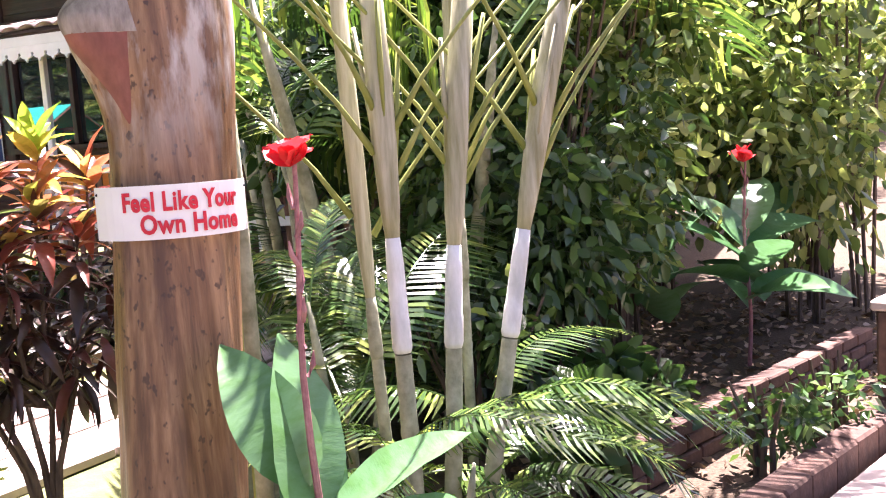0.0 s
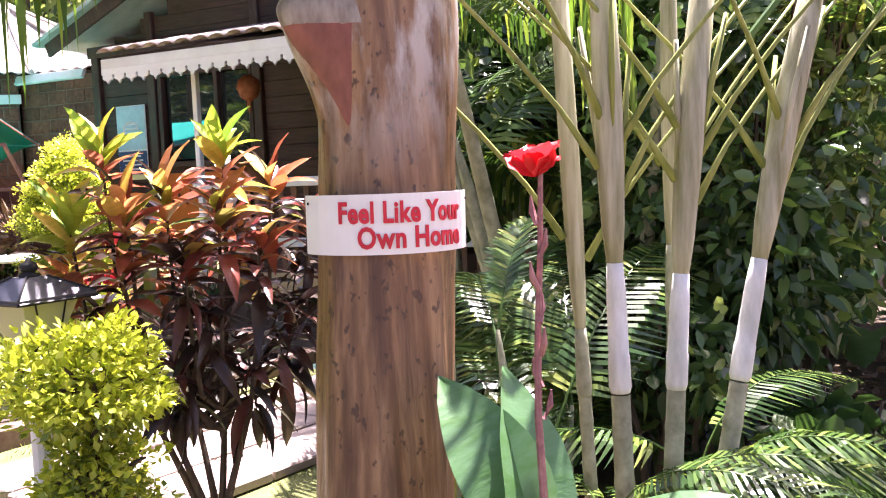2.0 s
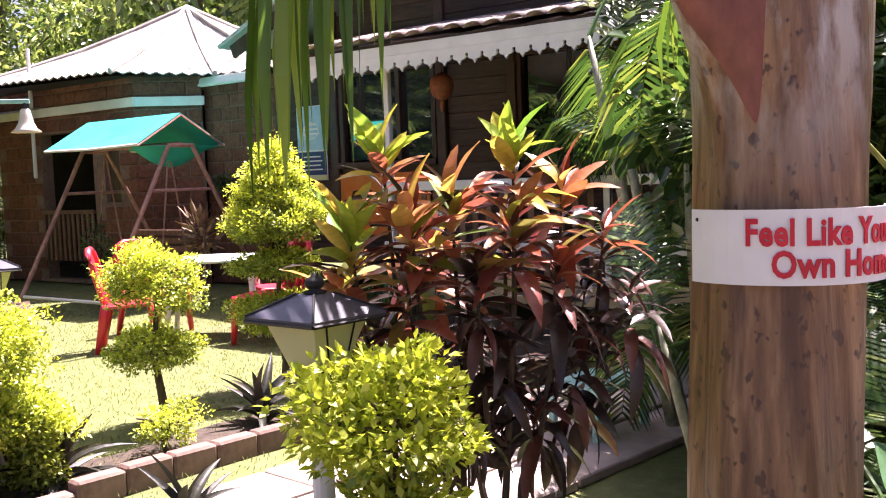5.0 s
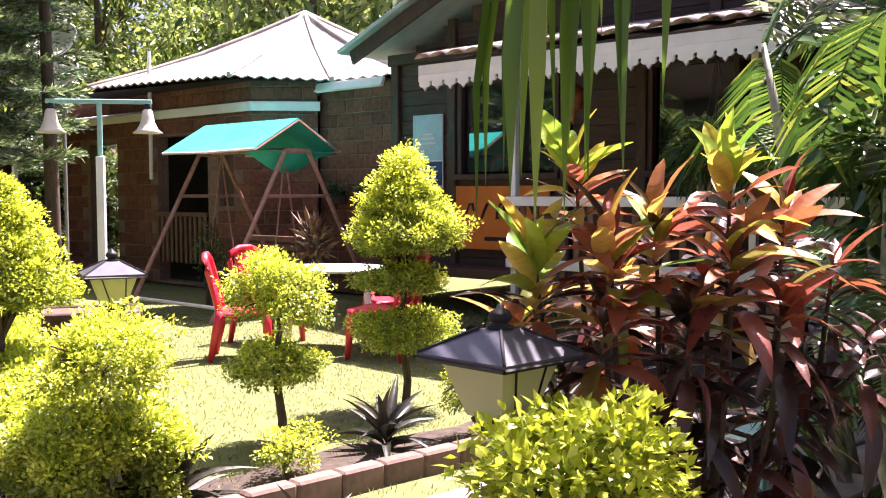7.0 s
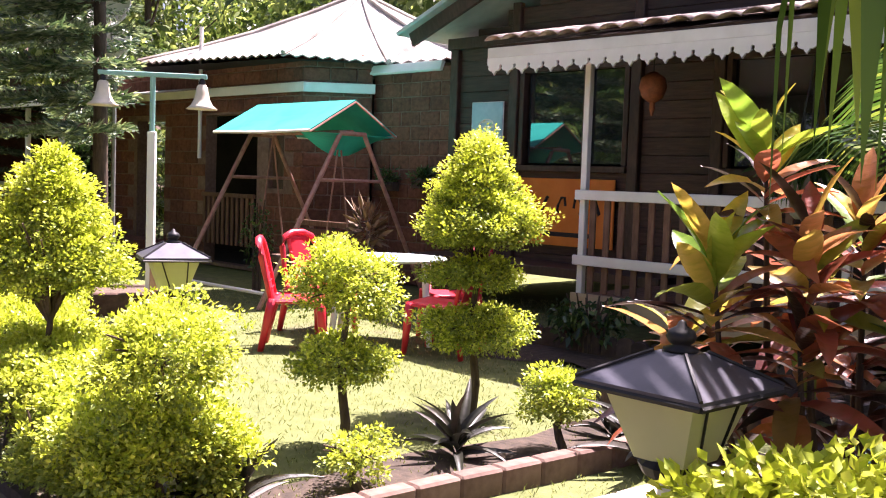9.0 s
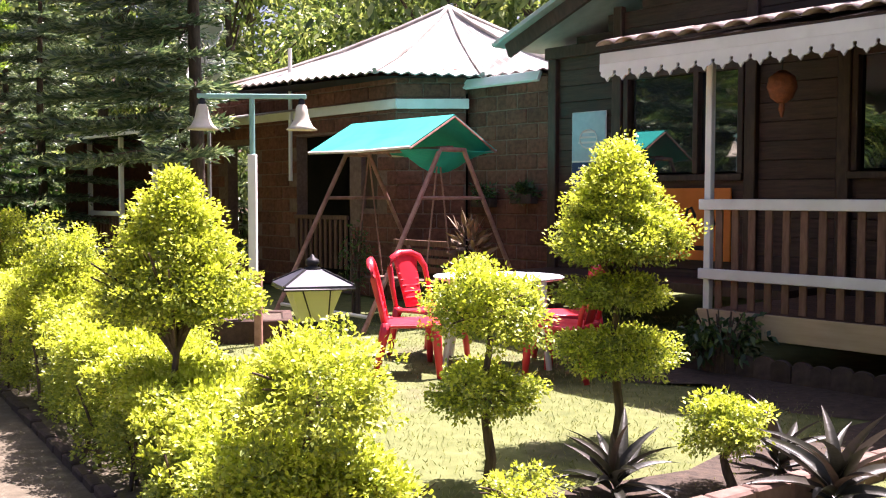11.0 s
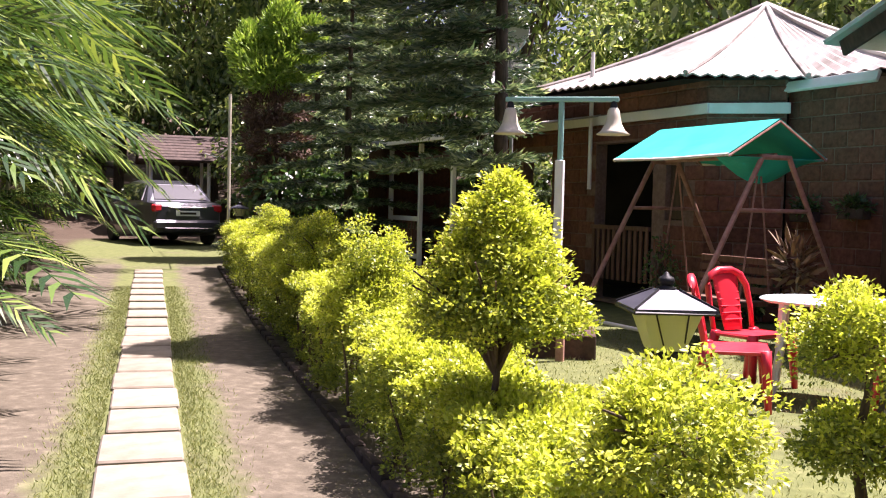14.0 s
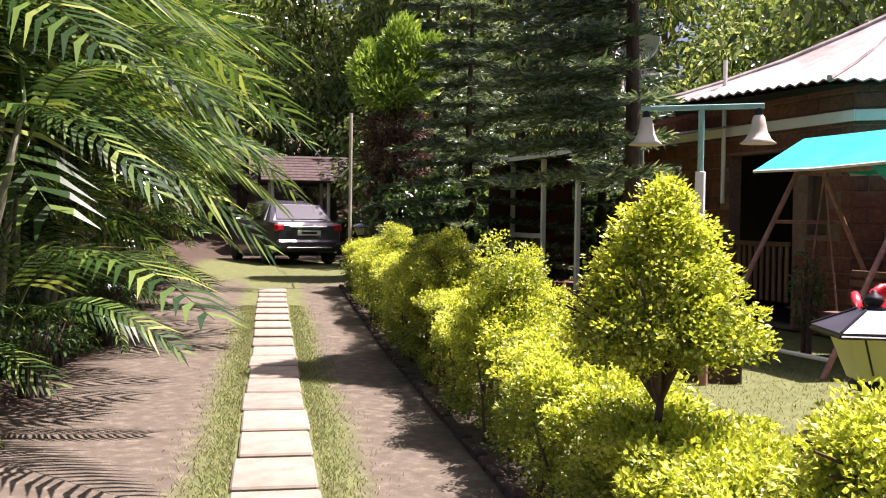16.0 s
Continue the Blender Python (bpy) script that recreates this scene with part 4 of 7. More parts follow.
for i in range(len(EAVE)):
    e0, e1 = Vector(EAVE[i]), Vector(EAVE[(i + 1) % len(EAVE)])
    ap = Vector(APX)
    n = max(6, int((e1 - e0).length / 0.085))
    row = []
    for k in range(n + 1):
        p = e0.lerp(e1, k / n)
        p = p + Vector((0, 0, 0.018 if k % 2 else -0.018))
        row.append(p)
    vs = []
    for p in row:
        for q in range(5):
            t = q / 4
            vs.append(p.lerp(ap, t) - Vector((0, 0, 0.10 * math.sin(math.pi * t))))
    rs.add(vs, [(k * 5 + q, (k + 1) * 5 + q, (k + 1) * 5 + q + 1, k * 5 + q + 1) for k in range(n) for q in range(4)])
    part("hip_cap", Shape().tube([e0.lerp(ap, t / 4) - Vector((0, 0, 0.10 * math.sin(math.pi * t / 4) - 0.02)) for t in range(5)], 0.035, 6), roof_sheet, roof)
me = rs.mesh("roof", roof_sheet)
roof.data = me
sol = roof.modifiers.new("thick", "SOLIDIFY")
sol.thickness, sol.offset = 0.02, -1
part("flashing", Shape().box((0.72, -0.12, 2.93), (1.7, 0.05, 0.13), rx=-25), white_paint, lat, at=pose(Q2[0] - 0.1, Q2[1] + 0.1, 0, 0, 0, HROT))
# eave underside in black, its shade painted in
part("soffit", Shape().add([(x, y, 3.02) for x, y, z in EAVE], [tuple(range(len(EAVE)))]), shade_black, lat)
# low veranda with posts, rails and lean-to sheet roof
ver = thing("veranda", "low veranda with white posts, brown rails and sheet roof", "veranda", at=pose(Q4[0], Q4[1], 0, 0, 0, HROT))
part("floor", Shape().box((0.2, -0.75, 0.22), (3.4, 1.5, 0.36)), laterite, ver)
part("step", Shape().box((1.2, -1.7, 0.13), (1.2, 0.4, 0.18)), laterite, ver)
part("roof", Shape().box((0.6, -0.85, 2.62), (5.0, 1.9, 0.03), rx=9), roof_sheet, ver)
part("fascia", Shape().box((0.6, -1.80, 2.45), (5.0, 0.03, 0.10)), white_paint, ver)
for x in (-1.3, 0.0, 1.25):
    part("post", Shape().box((x, -1.42, 1.35), (0.07, 0.07, 2.15)), white_paint, ver)
for x0, x1 in ((-1.3, 0.0),):
    part("rail", Shape().box(((x0 + x1) / 2, -1.42, 1.18), (x1 - x0, 0.05, 0.08)), white_paint, ver)
    part("rail", Shape().box(((x0 + x1) / 2, -1.42, 0.55), (x1 - x0, 0.05, 0.08)), white_paint, ver)
    for k in range(9):
        part("baluster", Shape().box((x0 + 0.13 + k * 0.13, -1.40, 0.86), (0.05, 0.025, 0.62)), wood_rail, ver)
part("side_wall", Shape().box((-2.2, -0.7, 1.3), (0.9, 1.3, 2.4)), laterite, ver)
ob = thing("satellite_dish", "white satellite dish on a pole beside the roof", "dish")
ob.matrix_basis = pose(-4.83, 14.0, 0)
part("mast", Shape().tube([(0, 0, 0), (0, 0, 3.15)], 0.025, 8), pot_grey, ob)
part("reflector", Shape().lathe([(0.0, 0.0), (0.14, 0.02), (0.25, 0.07), (0.30, 0.12), (0.29, 0.13), (0.24, 0.08), (0.0, 0.012)], n=24), white_paint, ob, at=pose(0, -0.05, 3.31, 55, 0, -20))
part("small_reflector", Shape().lathe([(0.0, 0.0), (0.12, 0.02), (0.21, 0.06), (0.25, 0.10), (0.24, 0.11), (0.20, 0.07), (0.0, 0.012)], n=24), white_paint, ob, at=pose(0.03, -0.06, 2.93, 60, 0, -10))
part("feed_arm", Shape().tube([(0, -0.1, 3.0), (0.05, -0.35, 3.3)], 0.012, 6), pot_grey, ob)

# ---- garden swing ----
sw = thing("garden_swing", "garden swing with teal tarpaulin canopy and rusty A-frames", "swing")
E_AX = Vector((0.6919, 0.7220, 0))
r0, r1 = Vector((-1.75, 12.85, 0)), Vector((-3.10, 14.15, 0))
zr, ze = 2.34, 1.98
dirv = (r1 - r0).normalized()
a0, a1 = r0 + dirv * 0.04, r1 - dirv * 0.12
gz = 0.08
for top in (a0, a1):
    fr = part("a_frame", Shape().tube([top - E_AX * 0.17 + Vector((0, 0, 1.97)), top - E_AX * 1.20 + Vector((0, 0, gz))], 0.027, 8), rust_steel, sw)
    part("leg", Shape().tube([top + E_AX * 0.17 + Vector((0, 0, 1.97)), top + E_AX * 1.20 + Vector((0, 0, gz))], 0.027, 8), rust_steel, fr)
    part("crossbar", Shape().tube([top - E_AX * 0.45 + Vector((0, 0, 1.45)), top + E_AX * 0.45 + Vector((0, 0, 1.45))], 0.02, 8), rust_steel, fr)
    part("head", Shape().tube([top - E_AX * 0.19 + Vector((0, 0, 1.97)), top + E_AX * 0.19 + Vector((0, 0, 1.97))], 0.026, 8), rust_steel, fr)
part("top_beam", Shape().tube([a0 + Vector((0, 0, 1.99)), a1 + Vector((0, 0, 1.99))], 0.026, 8), rust_steel, sw)
for top, o in ((a0 + dirv * 0.22, -0.2), (a0 + dirv * 0.22, 0.2), (a1 - dirv * 0.22, -0.2), (a1 - dirv * 0.22, 0.2)):
    part("hanger", Shape().tube([top + Vector((0, 0, 1.97)), top + E_AX * o + Vector((0, 0, 0.52))], 0.011, 6), rust_steel, sw)
sm = (a0 + a1) / 2
part("seat", Shape().box((sm.x, sm.y, 0.50), (1.15, 0.5, 0.05), rz=HROT), wood_rail, sw)
for k in range(4):
    q = sm + E_AX * (0.27 + 0.02 * k)
    part("back_slat", Shape().box((q.x, q.y, 0.62 + 0.1 * k), (1.15, 0.02, 0.07), rz=HROT), wood_rail, sw)
part("base_bar", Shape().tube([a0 - E_AX * 1.10 + Vector((0, 0, gz + .16)), a1 - E_AX * 1.10 + Vector((0, 0, gz + .16))], 0.02, 8), white_paint, sw)
can = Shape()
NU, NV = 14, 10
rows = []
for j in range(NV + 1):
    v = j / NV * 2 - 1
    for i in range(NU + 1):
        u = i / NU
        p = (r0 + E_AX * (0.62 * v)).lerp(r1 + E_AX * (0.62 * v), u)
        sag = 0.03 * math.sin(math.pi * u * 3) ** 2 * abs(v) + 0.025 * math.sin(math.pi * u) * (1 - abs(abs(v) * 2 - 1))
        z = zr - (zr - ze) * abs(v) - sag
        can.v.append((p.x, p.y, z))
can.f = [(j * (NU + 1) + i, j * (NU + 1) + i + 1, (j + 1) * (NU + 1) + i + 1, (j + 1) * (NU + 1) + i) for j in range(NV) for i in range(NU)]
cob = part("canopy", can, teal_cloth, sw, "teal green tarpaulin canopy", smooth=False)
md = cob.modifiers.new("thick", "SOLIDIFY")
md.thickness = 0.006
ed = Shape()
for v in (-1, 1):
    q0, q1 = r0 + E_AX * 0.62 * v, r1 + E_AX * 0.62 * v
    ed.tube([(q0.x, q0.y, ze - 0.005), ((q0.x + q1.x) / 2, (q0.y + q1.y) / 2, ze - 0.02), (q1.x, q1.y, ze - 0.005)], 0.016, 6)
part("hem", ed, white_paint, sw, "pale frayed canopy hem")
# loose rear flap hanging as a scoop at one end
fl = Shape()
for j in range(7):
    for i in range(9):
        u, v = i / 8, j / 6
        p = r0 + E_AX * (0.62 - 1.1 * u) + dirv * 0.02
        z = ze - 0.02 - 0.24 * math.sin(math.pi * u) * v
        q = p + dirv * (0.32 * v)
        fl.v.append((q.x, q.y, z))
fl.f = [(j * 9 + i, j * 9 + i + 1, (j + 1) * 9 + i + 1, (j + 1) * 9 + i) for j in range(6) for i in range(8)]
md = part("flap", fl, teal_cloth, sw).modifiers.new("thick", "SOLIDIFY")
md.thickness = 0.005
for a_, b_2 in ((r0 - E_AX * .62, r0), (r0, r0 + E_AX * .62), (r1 - E_AX * .62, r1), (r1, r1 + E_AX * .62)):
    za, zb = (ze, zr) if (a_ == r0 - E_AX * .62 or a_ == r1 - E_AX * .62) else (zr, ze)
    part("canopy_rib", Shape().tube([a_ + Vector((0, 0, za - .02)), b_2 + Vector((0, 0, zb - .02))], 0.012, 6), rust_steel, sw)

# ---- table and chairs ----
TX, TY = -1.20, 10.45
tb = thing("garden_table", "oval garden table with pale blue top and white legs", "table", at=pose(TX, TY, height(TX, TY)))
top_s = Shape()
prof_t = [(0.0, 0.70), (0.50, 0.70), (0.53, 0.712), (0.535, 0.722), (0.52, 0.732), (0.0, 0.734)]
top_s.lathe(prof_t, n=40, cap=False)
top_s.v = [(x * 1.02, y * 0.8, z) for x, y, z in top_s.v]
part("tabletop", top_s, table_paint, tb, "pale blue moulded tabletop")
for sx_, sy_ in ((-1, -1), (1, -1), (1, 1), (-1, 1)):
    part("leg", Shape().tube([(0.36 * sx_, 0.26 * sy_, 0.71), (0.38 * sx_, 0.30 * sy_, 0.35), (0.42 * sx_, 0.33 * sy_, 0.0)], [0.035, 0.028, 0.024], 8), white_paint, tb)


def plastic_chair():
    t = thing("plastic_chair", "red moulded plastic chair with tall slatted back on the lawn", "chair", "chairs round the garden table")
    seat = Shape()
    for j in range(7):
        for i in range(7):
            u, v = i / 6 * 2 - 1, j / 6
            seat.v.append((u * (0.235 - 0.02 * v), -0.22 + 0.44 * v, 0.43 - 0.035 * math.sin(math.pi * v) * (1 - u * u) - 0.02 * v))
    seat.f = [(j * 7 + i, j * 7 + i + 1, (j + 1) * 7 + i + 1, (j + 1) * 7 + i) for j in range(6) for i in range(6)]
    so = part("seat", seat, red_plastic, t, smooth=True)
    m_ = so.modifiers.new("thick", "SOLIDIFY")
    m_.thickness = 0.012
    part("apron", Shape().tube([(-0.23, 0.2, 0.40), (-0.235, -0.2, 0.41), (0.235, -0.2, 0.41), (0.23, 0.2, 0.40)], 0.016, 6), red_plastic, so)
    # arched back: outer hoop, wide middle panel and two gaps
    hoop = [(-0.215, 0.20, 0.42), (-0.225, 0.24, 0.60), (-0.215, 0.28, 0.76), (-0.16, 0.305, 0.85), (-0.07, 0.315, 0.885), (0.07, 0.315, 0.885), (0.16, 0.305, 0.85), (0.215, 0.28, 0.76), (0.225, 0.24, 0.60), (0.215, 0.20, 0.42)]
    bk = part("backrest", Shape().tube(hoop, [0.02, 0.022, 0.026, 0.03, 0.03, 0.03, 0.03, 0.026, 0.022, 0.02], 8), red_plastic, t, smooth=True)
    pan = Shape()
    for j in range(9):
        v = j / 8
        w = 0.10 + 0.045 * v
        for i in range(7):
            u = i / 6 * 2 - 1
            pan.v.append((u * w, 0.195 + 0.125 * v - 0.015 * (1 - u * u), 0.42 + 0.46 * v))
    pan.f = [(j * 7 + i, j * 7 + i + 1, (j + 1) * 7 + i + 1, (j + 1) * 7 + i) for j in range(8) for i in range(6)]
    po = part("back_panel", pan, red_plastic, bk, smooth=True)
    m_ = po.modifiers.new("thick", "SOLIDIFY")
    m_.thickness = 0.01
    for k in range(6):
        part("slat", Shape().box((0, 0.20 + 0.018 * k, 0.50 + 0.052 * k), (0.2 + 0.012 * k, 0.012, 0.012)), red_plastic, bk)
    for sd in (-1, 1):
        for y0, y1 in ((-0.19, -0.225), (0.18, 0.27)):
            part("leg", Shape().tube([(sd * 0.212, y0, 0.425), (sd * 0.22, (y0 * 2 + y1) / 3, 0.30), (sd * 0.235, y1, 0.0)], [0.042, 0.036, 0.024], 8), red_plastic, t, smooth=True)
    return t


CH = [(-1.86, 9.85, 96), (-1.80, 10.75, 52), (-0.62, 10.55, -75), (-0.68, 9.85, -112)]
ch0 = plastic_chair()
ch0.matrix_basis = pose(CH[0][0], CH[0][1], height(*CH[0][:2]), 0, 0, CH[0][2])
for x, y, r in CH[1:]:
    copy_thing(ch0, pose(x, y, height(x, y), 0, 0, r))


# ---- lanterns on posts, lamp standard ----
def lantern():
    t = thing("garden_lantern", "square garden lantern with slate cap and frosted glass on post", "lantern", "garden lanterns")
    h = 0.137
    zc = 1.105
    cap = Shape()
    cap.add([(-h, -h, zc), (h, -h, zc), (h, h, zc), (-h, h, zc), (-h, -h, zc + 0.012), (h, -h, zc + 0.012), (h, h, zc + 0.012), (-h, h, zc + 0.012),
             (-.035, -.035, zc + 0.068), (.035, -.035, zc + 0.068), (.035, .035, zc + 0.068), (-.035, .035, zc + 0.068)],
            [(3, 2, 1, 0), (0, 1, 5, 4), (1, 2, 6, 5), (2, 3, 7, 6), (3, 0, 4, 7), (4, 5, 9, 8), (5, 6, 10, 9), (6, 7, 11, 10), (7, 4, 8, 11), (8, 9, 10, 11)])
    co = part("cap", cap, cap_paint, t, "slate grey pyramid cap")
    for sx_, sy_ in ((-1, -1), (1, -1), (1, 1), (-1, 1)):
        part("rib", Shape().tube([(h * sx_, h * sy_, zc + 0.014), (.035 * sx_, .035 * sy_, zc + 0.07)], 0.004, 5), black_iron, co)
    part("rim", Shape().tube([(-h, -h, zc), (h, -h, zc), (h, h, zc), (-h, h, zc), (-h, -h, zc)], 0.006, 5), black_iron, co)
    part("finial", Shape().lathe([(0.030, zc + 0.066), (0.034, zc + 0.074), (0.016, zc + 0.080), (0.024, zc + 0.086), (0.029, zc + 0.096), (0.024, zc + 0.108), (0.010, zc + 0.116), (0.007, zc + 0.124), (0.0, zc + 0.128)], n=16), black_iron, t, smooth=True)
    h0, h1, z0 = 0.100, 0.055, zc - 0.135
    gl = Shape().add([(-h0, -h0, zc), (h0, -h0, zc), (h0, h0, zc), (-h0, h0, zc), (-h1, -h1, z0), (h1, -h1, z0), (h1, h1, z0), (-h1, h1, z0)],
                     [(0, 1, 2, 3), (0, 4, 5, 1), (1, 5, 6, 2), (2, 6, 7, 3), (3, 7, 4, 0), (7, 6, 5, 4)])
    part("glass", gl, lamp_glass, t, "frosted yellowish glass")
    part("wire", Shape().tube([(-h0 * .6, -h0 - .004, zc), (-0.02, -h1 - .01, z0 + .02)], 0.003, 5), black_iron, t)
    part("wire", Shape().tube([(h0 * .5, -h0 - .004, zc), (0.05, -h1 - .012, z0 + .03)], 0.003, 5), black_iron, t)
    part("collar", Shape().lathe([(0.06, z0 - 0.03), (0.07, z0 - 0.01), (0.055, z0 + 0.003)], n=14), black_iron, t)
    part("post", Shape().lathe([(0.055, 0.0), (0.05, 0.05), (0.035, 0.09), (0.03, z0 - 0.02)], n=12), white_paint, t, "off-white post")
    return t


l0 = lantern()
l0.matrix_basis = pose(-0.165, 3.74, 0, 0, 0, 43)
copy_thing(l0, pose(-1.80, 6.10, 0, 0, 0, 24))
lp_ = drive(2.15, 21.0)
copy_thing(l0, pose(lp_.x, lp_.y, 0.16, 0, 0, 20))
lp_ = drive(2.6, 21.3)
copy_thing(l0, pose(lp_.x, lp_.y, 0.16, 0, 0, 10))

lm = thing("lamp_post", "white and teal lamp post with two cream bell shades", "lamp post", at=pose(-3.56, 11.43, 0.06))
part("pole", Shape().box((0, 0, 0.9), (0.075, 0.075, 1.8)), white_paint, lm, "white painted lower pole")
part("upper_pole", Shape().tube([(0, 0, 1.78), (0, 0, 2.34)], 0.026, 10), post_teal, lm)
part("crossarm", Shape().box((0.0, 0.0, 2.345), (1.02, 0.05, 0.045), rz=8), post_teal, lm)
for sx_ in (-0.46, 0.46):
    sh_ = part("bell_shade", Shape().lathe([(0.035, 2.27), (0.05, 2.25), (0.062, 2.19), (0.075, 2.13), (0.105, 2.07), (0.15, 2.035), (0.143, 2.03), (0.10, 2.06), (0.06, 2.15), (0.0, 2.24)], c=(sx_, sx_ * 0.14, 0), n=24, cap=False), bell_shade, lm, "cream bell-shaped shade", smooth=True)
    part("holder", Shape().lathe([(0.022, 2.34), (0.03, 2.30), (0.038, 2.26)], c=(sx_, sx_ * 0.14, 0), n=12), black_iron, sh_)


# ---- clipped golden bushes and hedge ----
def bush(name, x, y, tiers, label, trunk=0.03, rng=None, category="bush", density=1.0, leaf=0.025, group="clipped golden shrubs", gold=0.62):
    """Trunk, limbs and tiers of small leaves: each tier is (shape, z, radius, height)."""
    rng = rng or np.random.default_rng(int(abs(x * 131 + y * 977)))
    z0 = height(x, y)
    t = thing(name, label, category, group, at=pose(x, y, z0))
    zt = max(q[1] for q in tiers)
    pts = [(0.02 * math.sin(k * 1.7), 0.02 * math.cos(k * 2.3), zt * k / 5 - 0.02) for k in range(6)]
    tr = part("trunk", Shape().tube(pts, [trunk * (1 - 0.12 * k) for k in range(6)], 7), bark_dark, t)
    gP, gD, lP, lD = [], [], [], []
    for ti, (shape, z, r, h) in enumerate(tiers):
        lim = Shape()
        for k in range(16):
            a, q = rng.uniform(0, 6.28), rng.uniform(0.5, 0.95)
            zz = z + h * rng.uniform(0.1, 0.5) if shape == "cone" else z + h * rng.uniform(-0.3, 0.5)
            lim.tube([(0, 0, max(0.02, z - h * 0.25)), (r * q * 0.5 * math.cos(a), r * q * 0.5 * math.sin(a), (zz + z) / 2), (r * q * math.cos(a), r * q * math.sin(a), zz)], [0.011, 0.007, 0.004], 5)
        tagged(part("branch", lim, bark_dark, t), kind="stuff")
        n = int(density * 8000 * (r * r * 4 + r * h * 2) * (0.05 / leaf) ** 1.6) + 150
        if shape == "cone":
            p, d = cone_points(rng, n, (0, 0, z), r, h)
        else:
            p, d = blob_points(rng, n, (0, 0, z), (r * 1.05, r * 1.05, h), 0.45, 11, 0.36, -0.75)
        kk = 60
        p, d, tip = sprigs(rng, p[:n // kk], d[:n // kk], kk, 0.043)
        n = len(p)
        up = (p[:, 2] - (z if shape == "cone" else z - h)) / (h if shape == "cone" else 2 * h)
        # gold towards tuft tops and crown: young growth plus sunlight put into the colour
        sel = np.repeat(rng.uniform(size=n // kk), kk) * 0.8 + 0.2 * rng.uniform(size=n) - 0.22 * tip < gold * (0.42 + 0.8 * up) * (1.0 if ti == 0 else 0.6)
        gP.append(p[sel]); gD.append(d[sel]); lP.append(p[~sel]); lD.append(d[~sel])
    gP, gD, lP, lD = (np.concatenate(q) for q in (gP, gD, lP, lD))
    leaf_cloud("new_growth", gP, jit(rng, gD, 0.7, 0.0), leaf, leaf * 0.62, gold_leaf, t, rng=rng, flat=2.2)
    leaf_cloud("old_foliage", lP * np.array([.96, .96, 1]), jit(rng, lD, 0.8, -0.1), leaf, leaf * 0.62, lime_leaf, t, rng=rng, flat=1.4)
    return t


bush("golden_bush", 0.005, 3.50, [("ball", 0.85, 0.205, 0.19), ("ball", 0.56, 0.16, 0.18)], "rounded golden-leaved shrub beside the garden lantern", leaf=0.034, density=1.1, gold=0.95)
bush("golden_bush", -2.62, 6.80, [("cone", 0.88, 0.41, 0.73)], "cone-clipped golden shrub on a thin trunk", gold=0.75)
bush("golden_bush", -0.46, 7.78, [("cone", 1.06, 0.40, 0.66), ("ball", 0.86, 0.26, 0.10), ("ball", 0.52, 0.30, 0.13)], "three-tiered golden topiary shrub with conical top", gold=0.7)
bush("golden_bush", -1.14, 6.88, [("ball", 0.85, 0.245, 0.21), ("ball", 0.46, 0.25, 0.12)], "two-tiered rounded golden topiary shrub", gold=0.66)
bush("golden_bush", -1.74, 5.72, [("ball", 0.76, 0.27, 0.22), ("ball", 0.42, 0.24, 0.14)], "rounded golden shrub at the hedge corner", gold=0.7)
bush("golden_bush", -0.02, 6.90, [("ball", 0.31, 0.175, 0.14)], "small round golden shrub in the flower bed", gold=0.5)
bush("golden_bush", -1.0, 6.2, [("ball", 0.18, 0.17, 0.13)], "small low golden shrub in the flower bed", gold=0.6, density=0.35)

rng = np.random.default_rng(31)
hedge = thing("hedge", "clipped golden duranta hedge along the earth drive", "hedge")
LUMPS = [(5.2, 2.16, 0.46, 0.30), (6.1, 2.10, 0.52, 0.28), (6.8, 2.1, 0.60, 0.32), (7.5, 2.1, 0.71, 0.32), (8.2, 2.12, 0.73, 0.34), (8.9, 2.15, 0.74, 0.34), (9.6, 2.2, 0.80, 0.40), (10.7, 2.15, 0.74, 0.36), (11.9, 2.2, 0.84, 0.36), (13.0, 2.2, 0.88, 0.42), (14.1, 2.2, 0.95, 0.42), (15.3, 2.2, 0.86, 0.42), (16.5, 2.2, 0.95, 0.42), (17.8, 2.2, 0.90, 0.44), (19.1, 2.25, 0.98, 0.46), (20.2, 2.25, 0.90, 0.44)]


def hedge_top(s_):
    w = [(math.exp(-((s_ - q[0]) / 0.55) ** 2), q) for q in LUMPS]
    t = sum(x for x, _ in w) + 1e-6
    return sum(x * q[2] for x, q in w) / t + 0.04 * math.sin(s_ * 4.1)


N_ = 260000
ss = 5.4 + 15.3 * rng.uniform(0, 1, N_) ** 1.35
aa = rng.uniform(-1, 1, N_)
tops = np.array([hedge_top(v) for v in ss])
face = rng.uniform(size=N_)
zz0 = rng.uniform(size=N_)
hw = 0.31 + 0.05 * np.sin(ss * 3.3) + 0.05 * np.sin(ss * 7.7 + zz0 * 6)
zz = np.where(face < 0.42, tops - np.abs(rng.normal(0, 0.05, N_)) - 0.10 * np.abs(aa) ** 3, tops * rng.uniform(0.06, 1, N_) ** 0.8)
ax_ = np.where(face < 0.42, aa * hw, np.sign(aa) * hw * (1 - np.abs(rng.normal(0, 0.18, N_))) * (0.82 + 0.18 * np.sin(zz * 9 + ss * 5)))
ac = 2.15 + ax_
P = np.stack([A[0] * ac + G[0] * ss, A[1] * ac + G[1] * ss, zz], 1)
P[:, 2] += np.array([height(p[0], p[1]) for p in P]) * 0.6
sd = np.sign(ax_) * np.where(face < 0.42, 0.3, 1.0)
Dd = np.stack([A[0] * sd, A[1] * sd, np.where(face < 0.42, 1.0, 0.35)], 1)
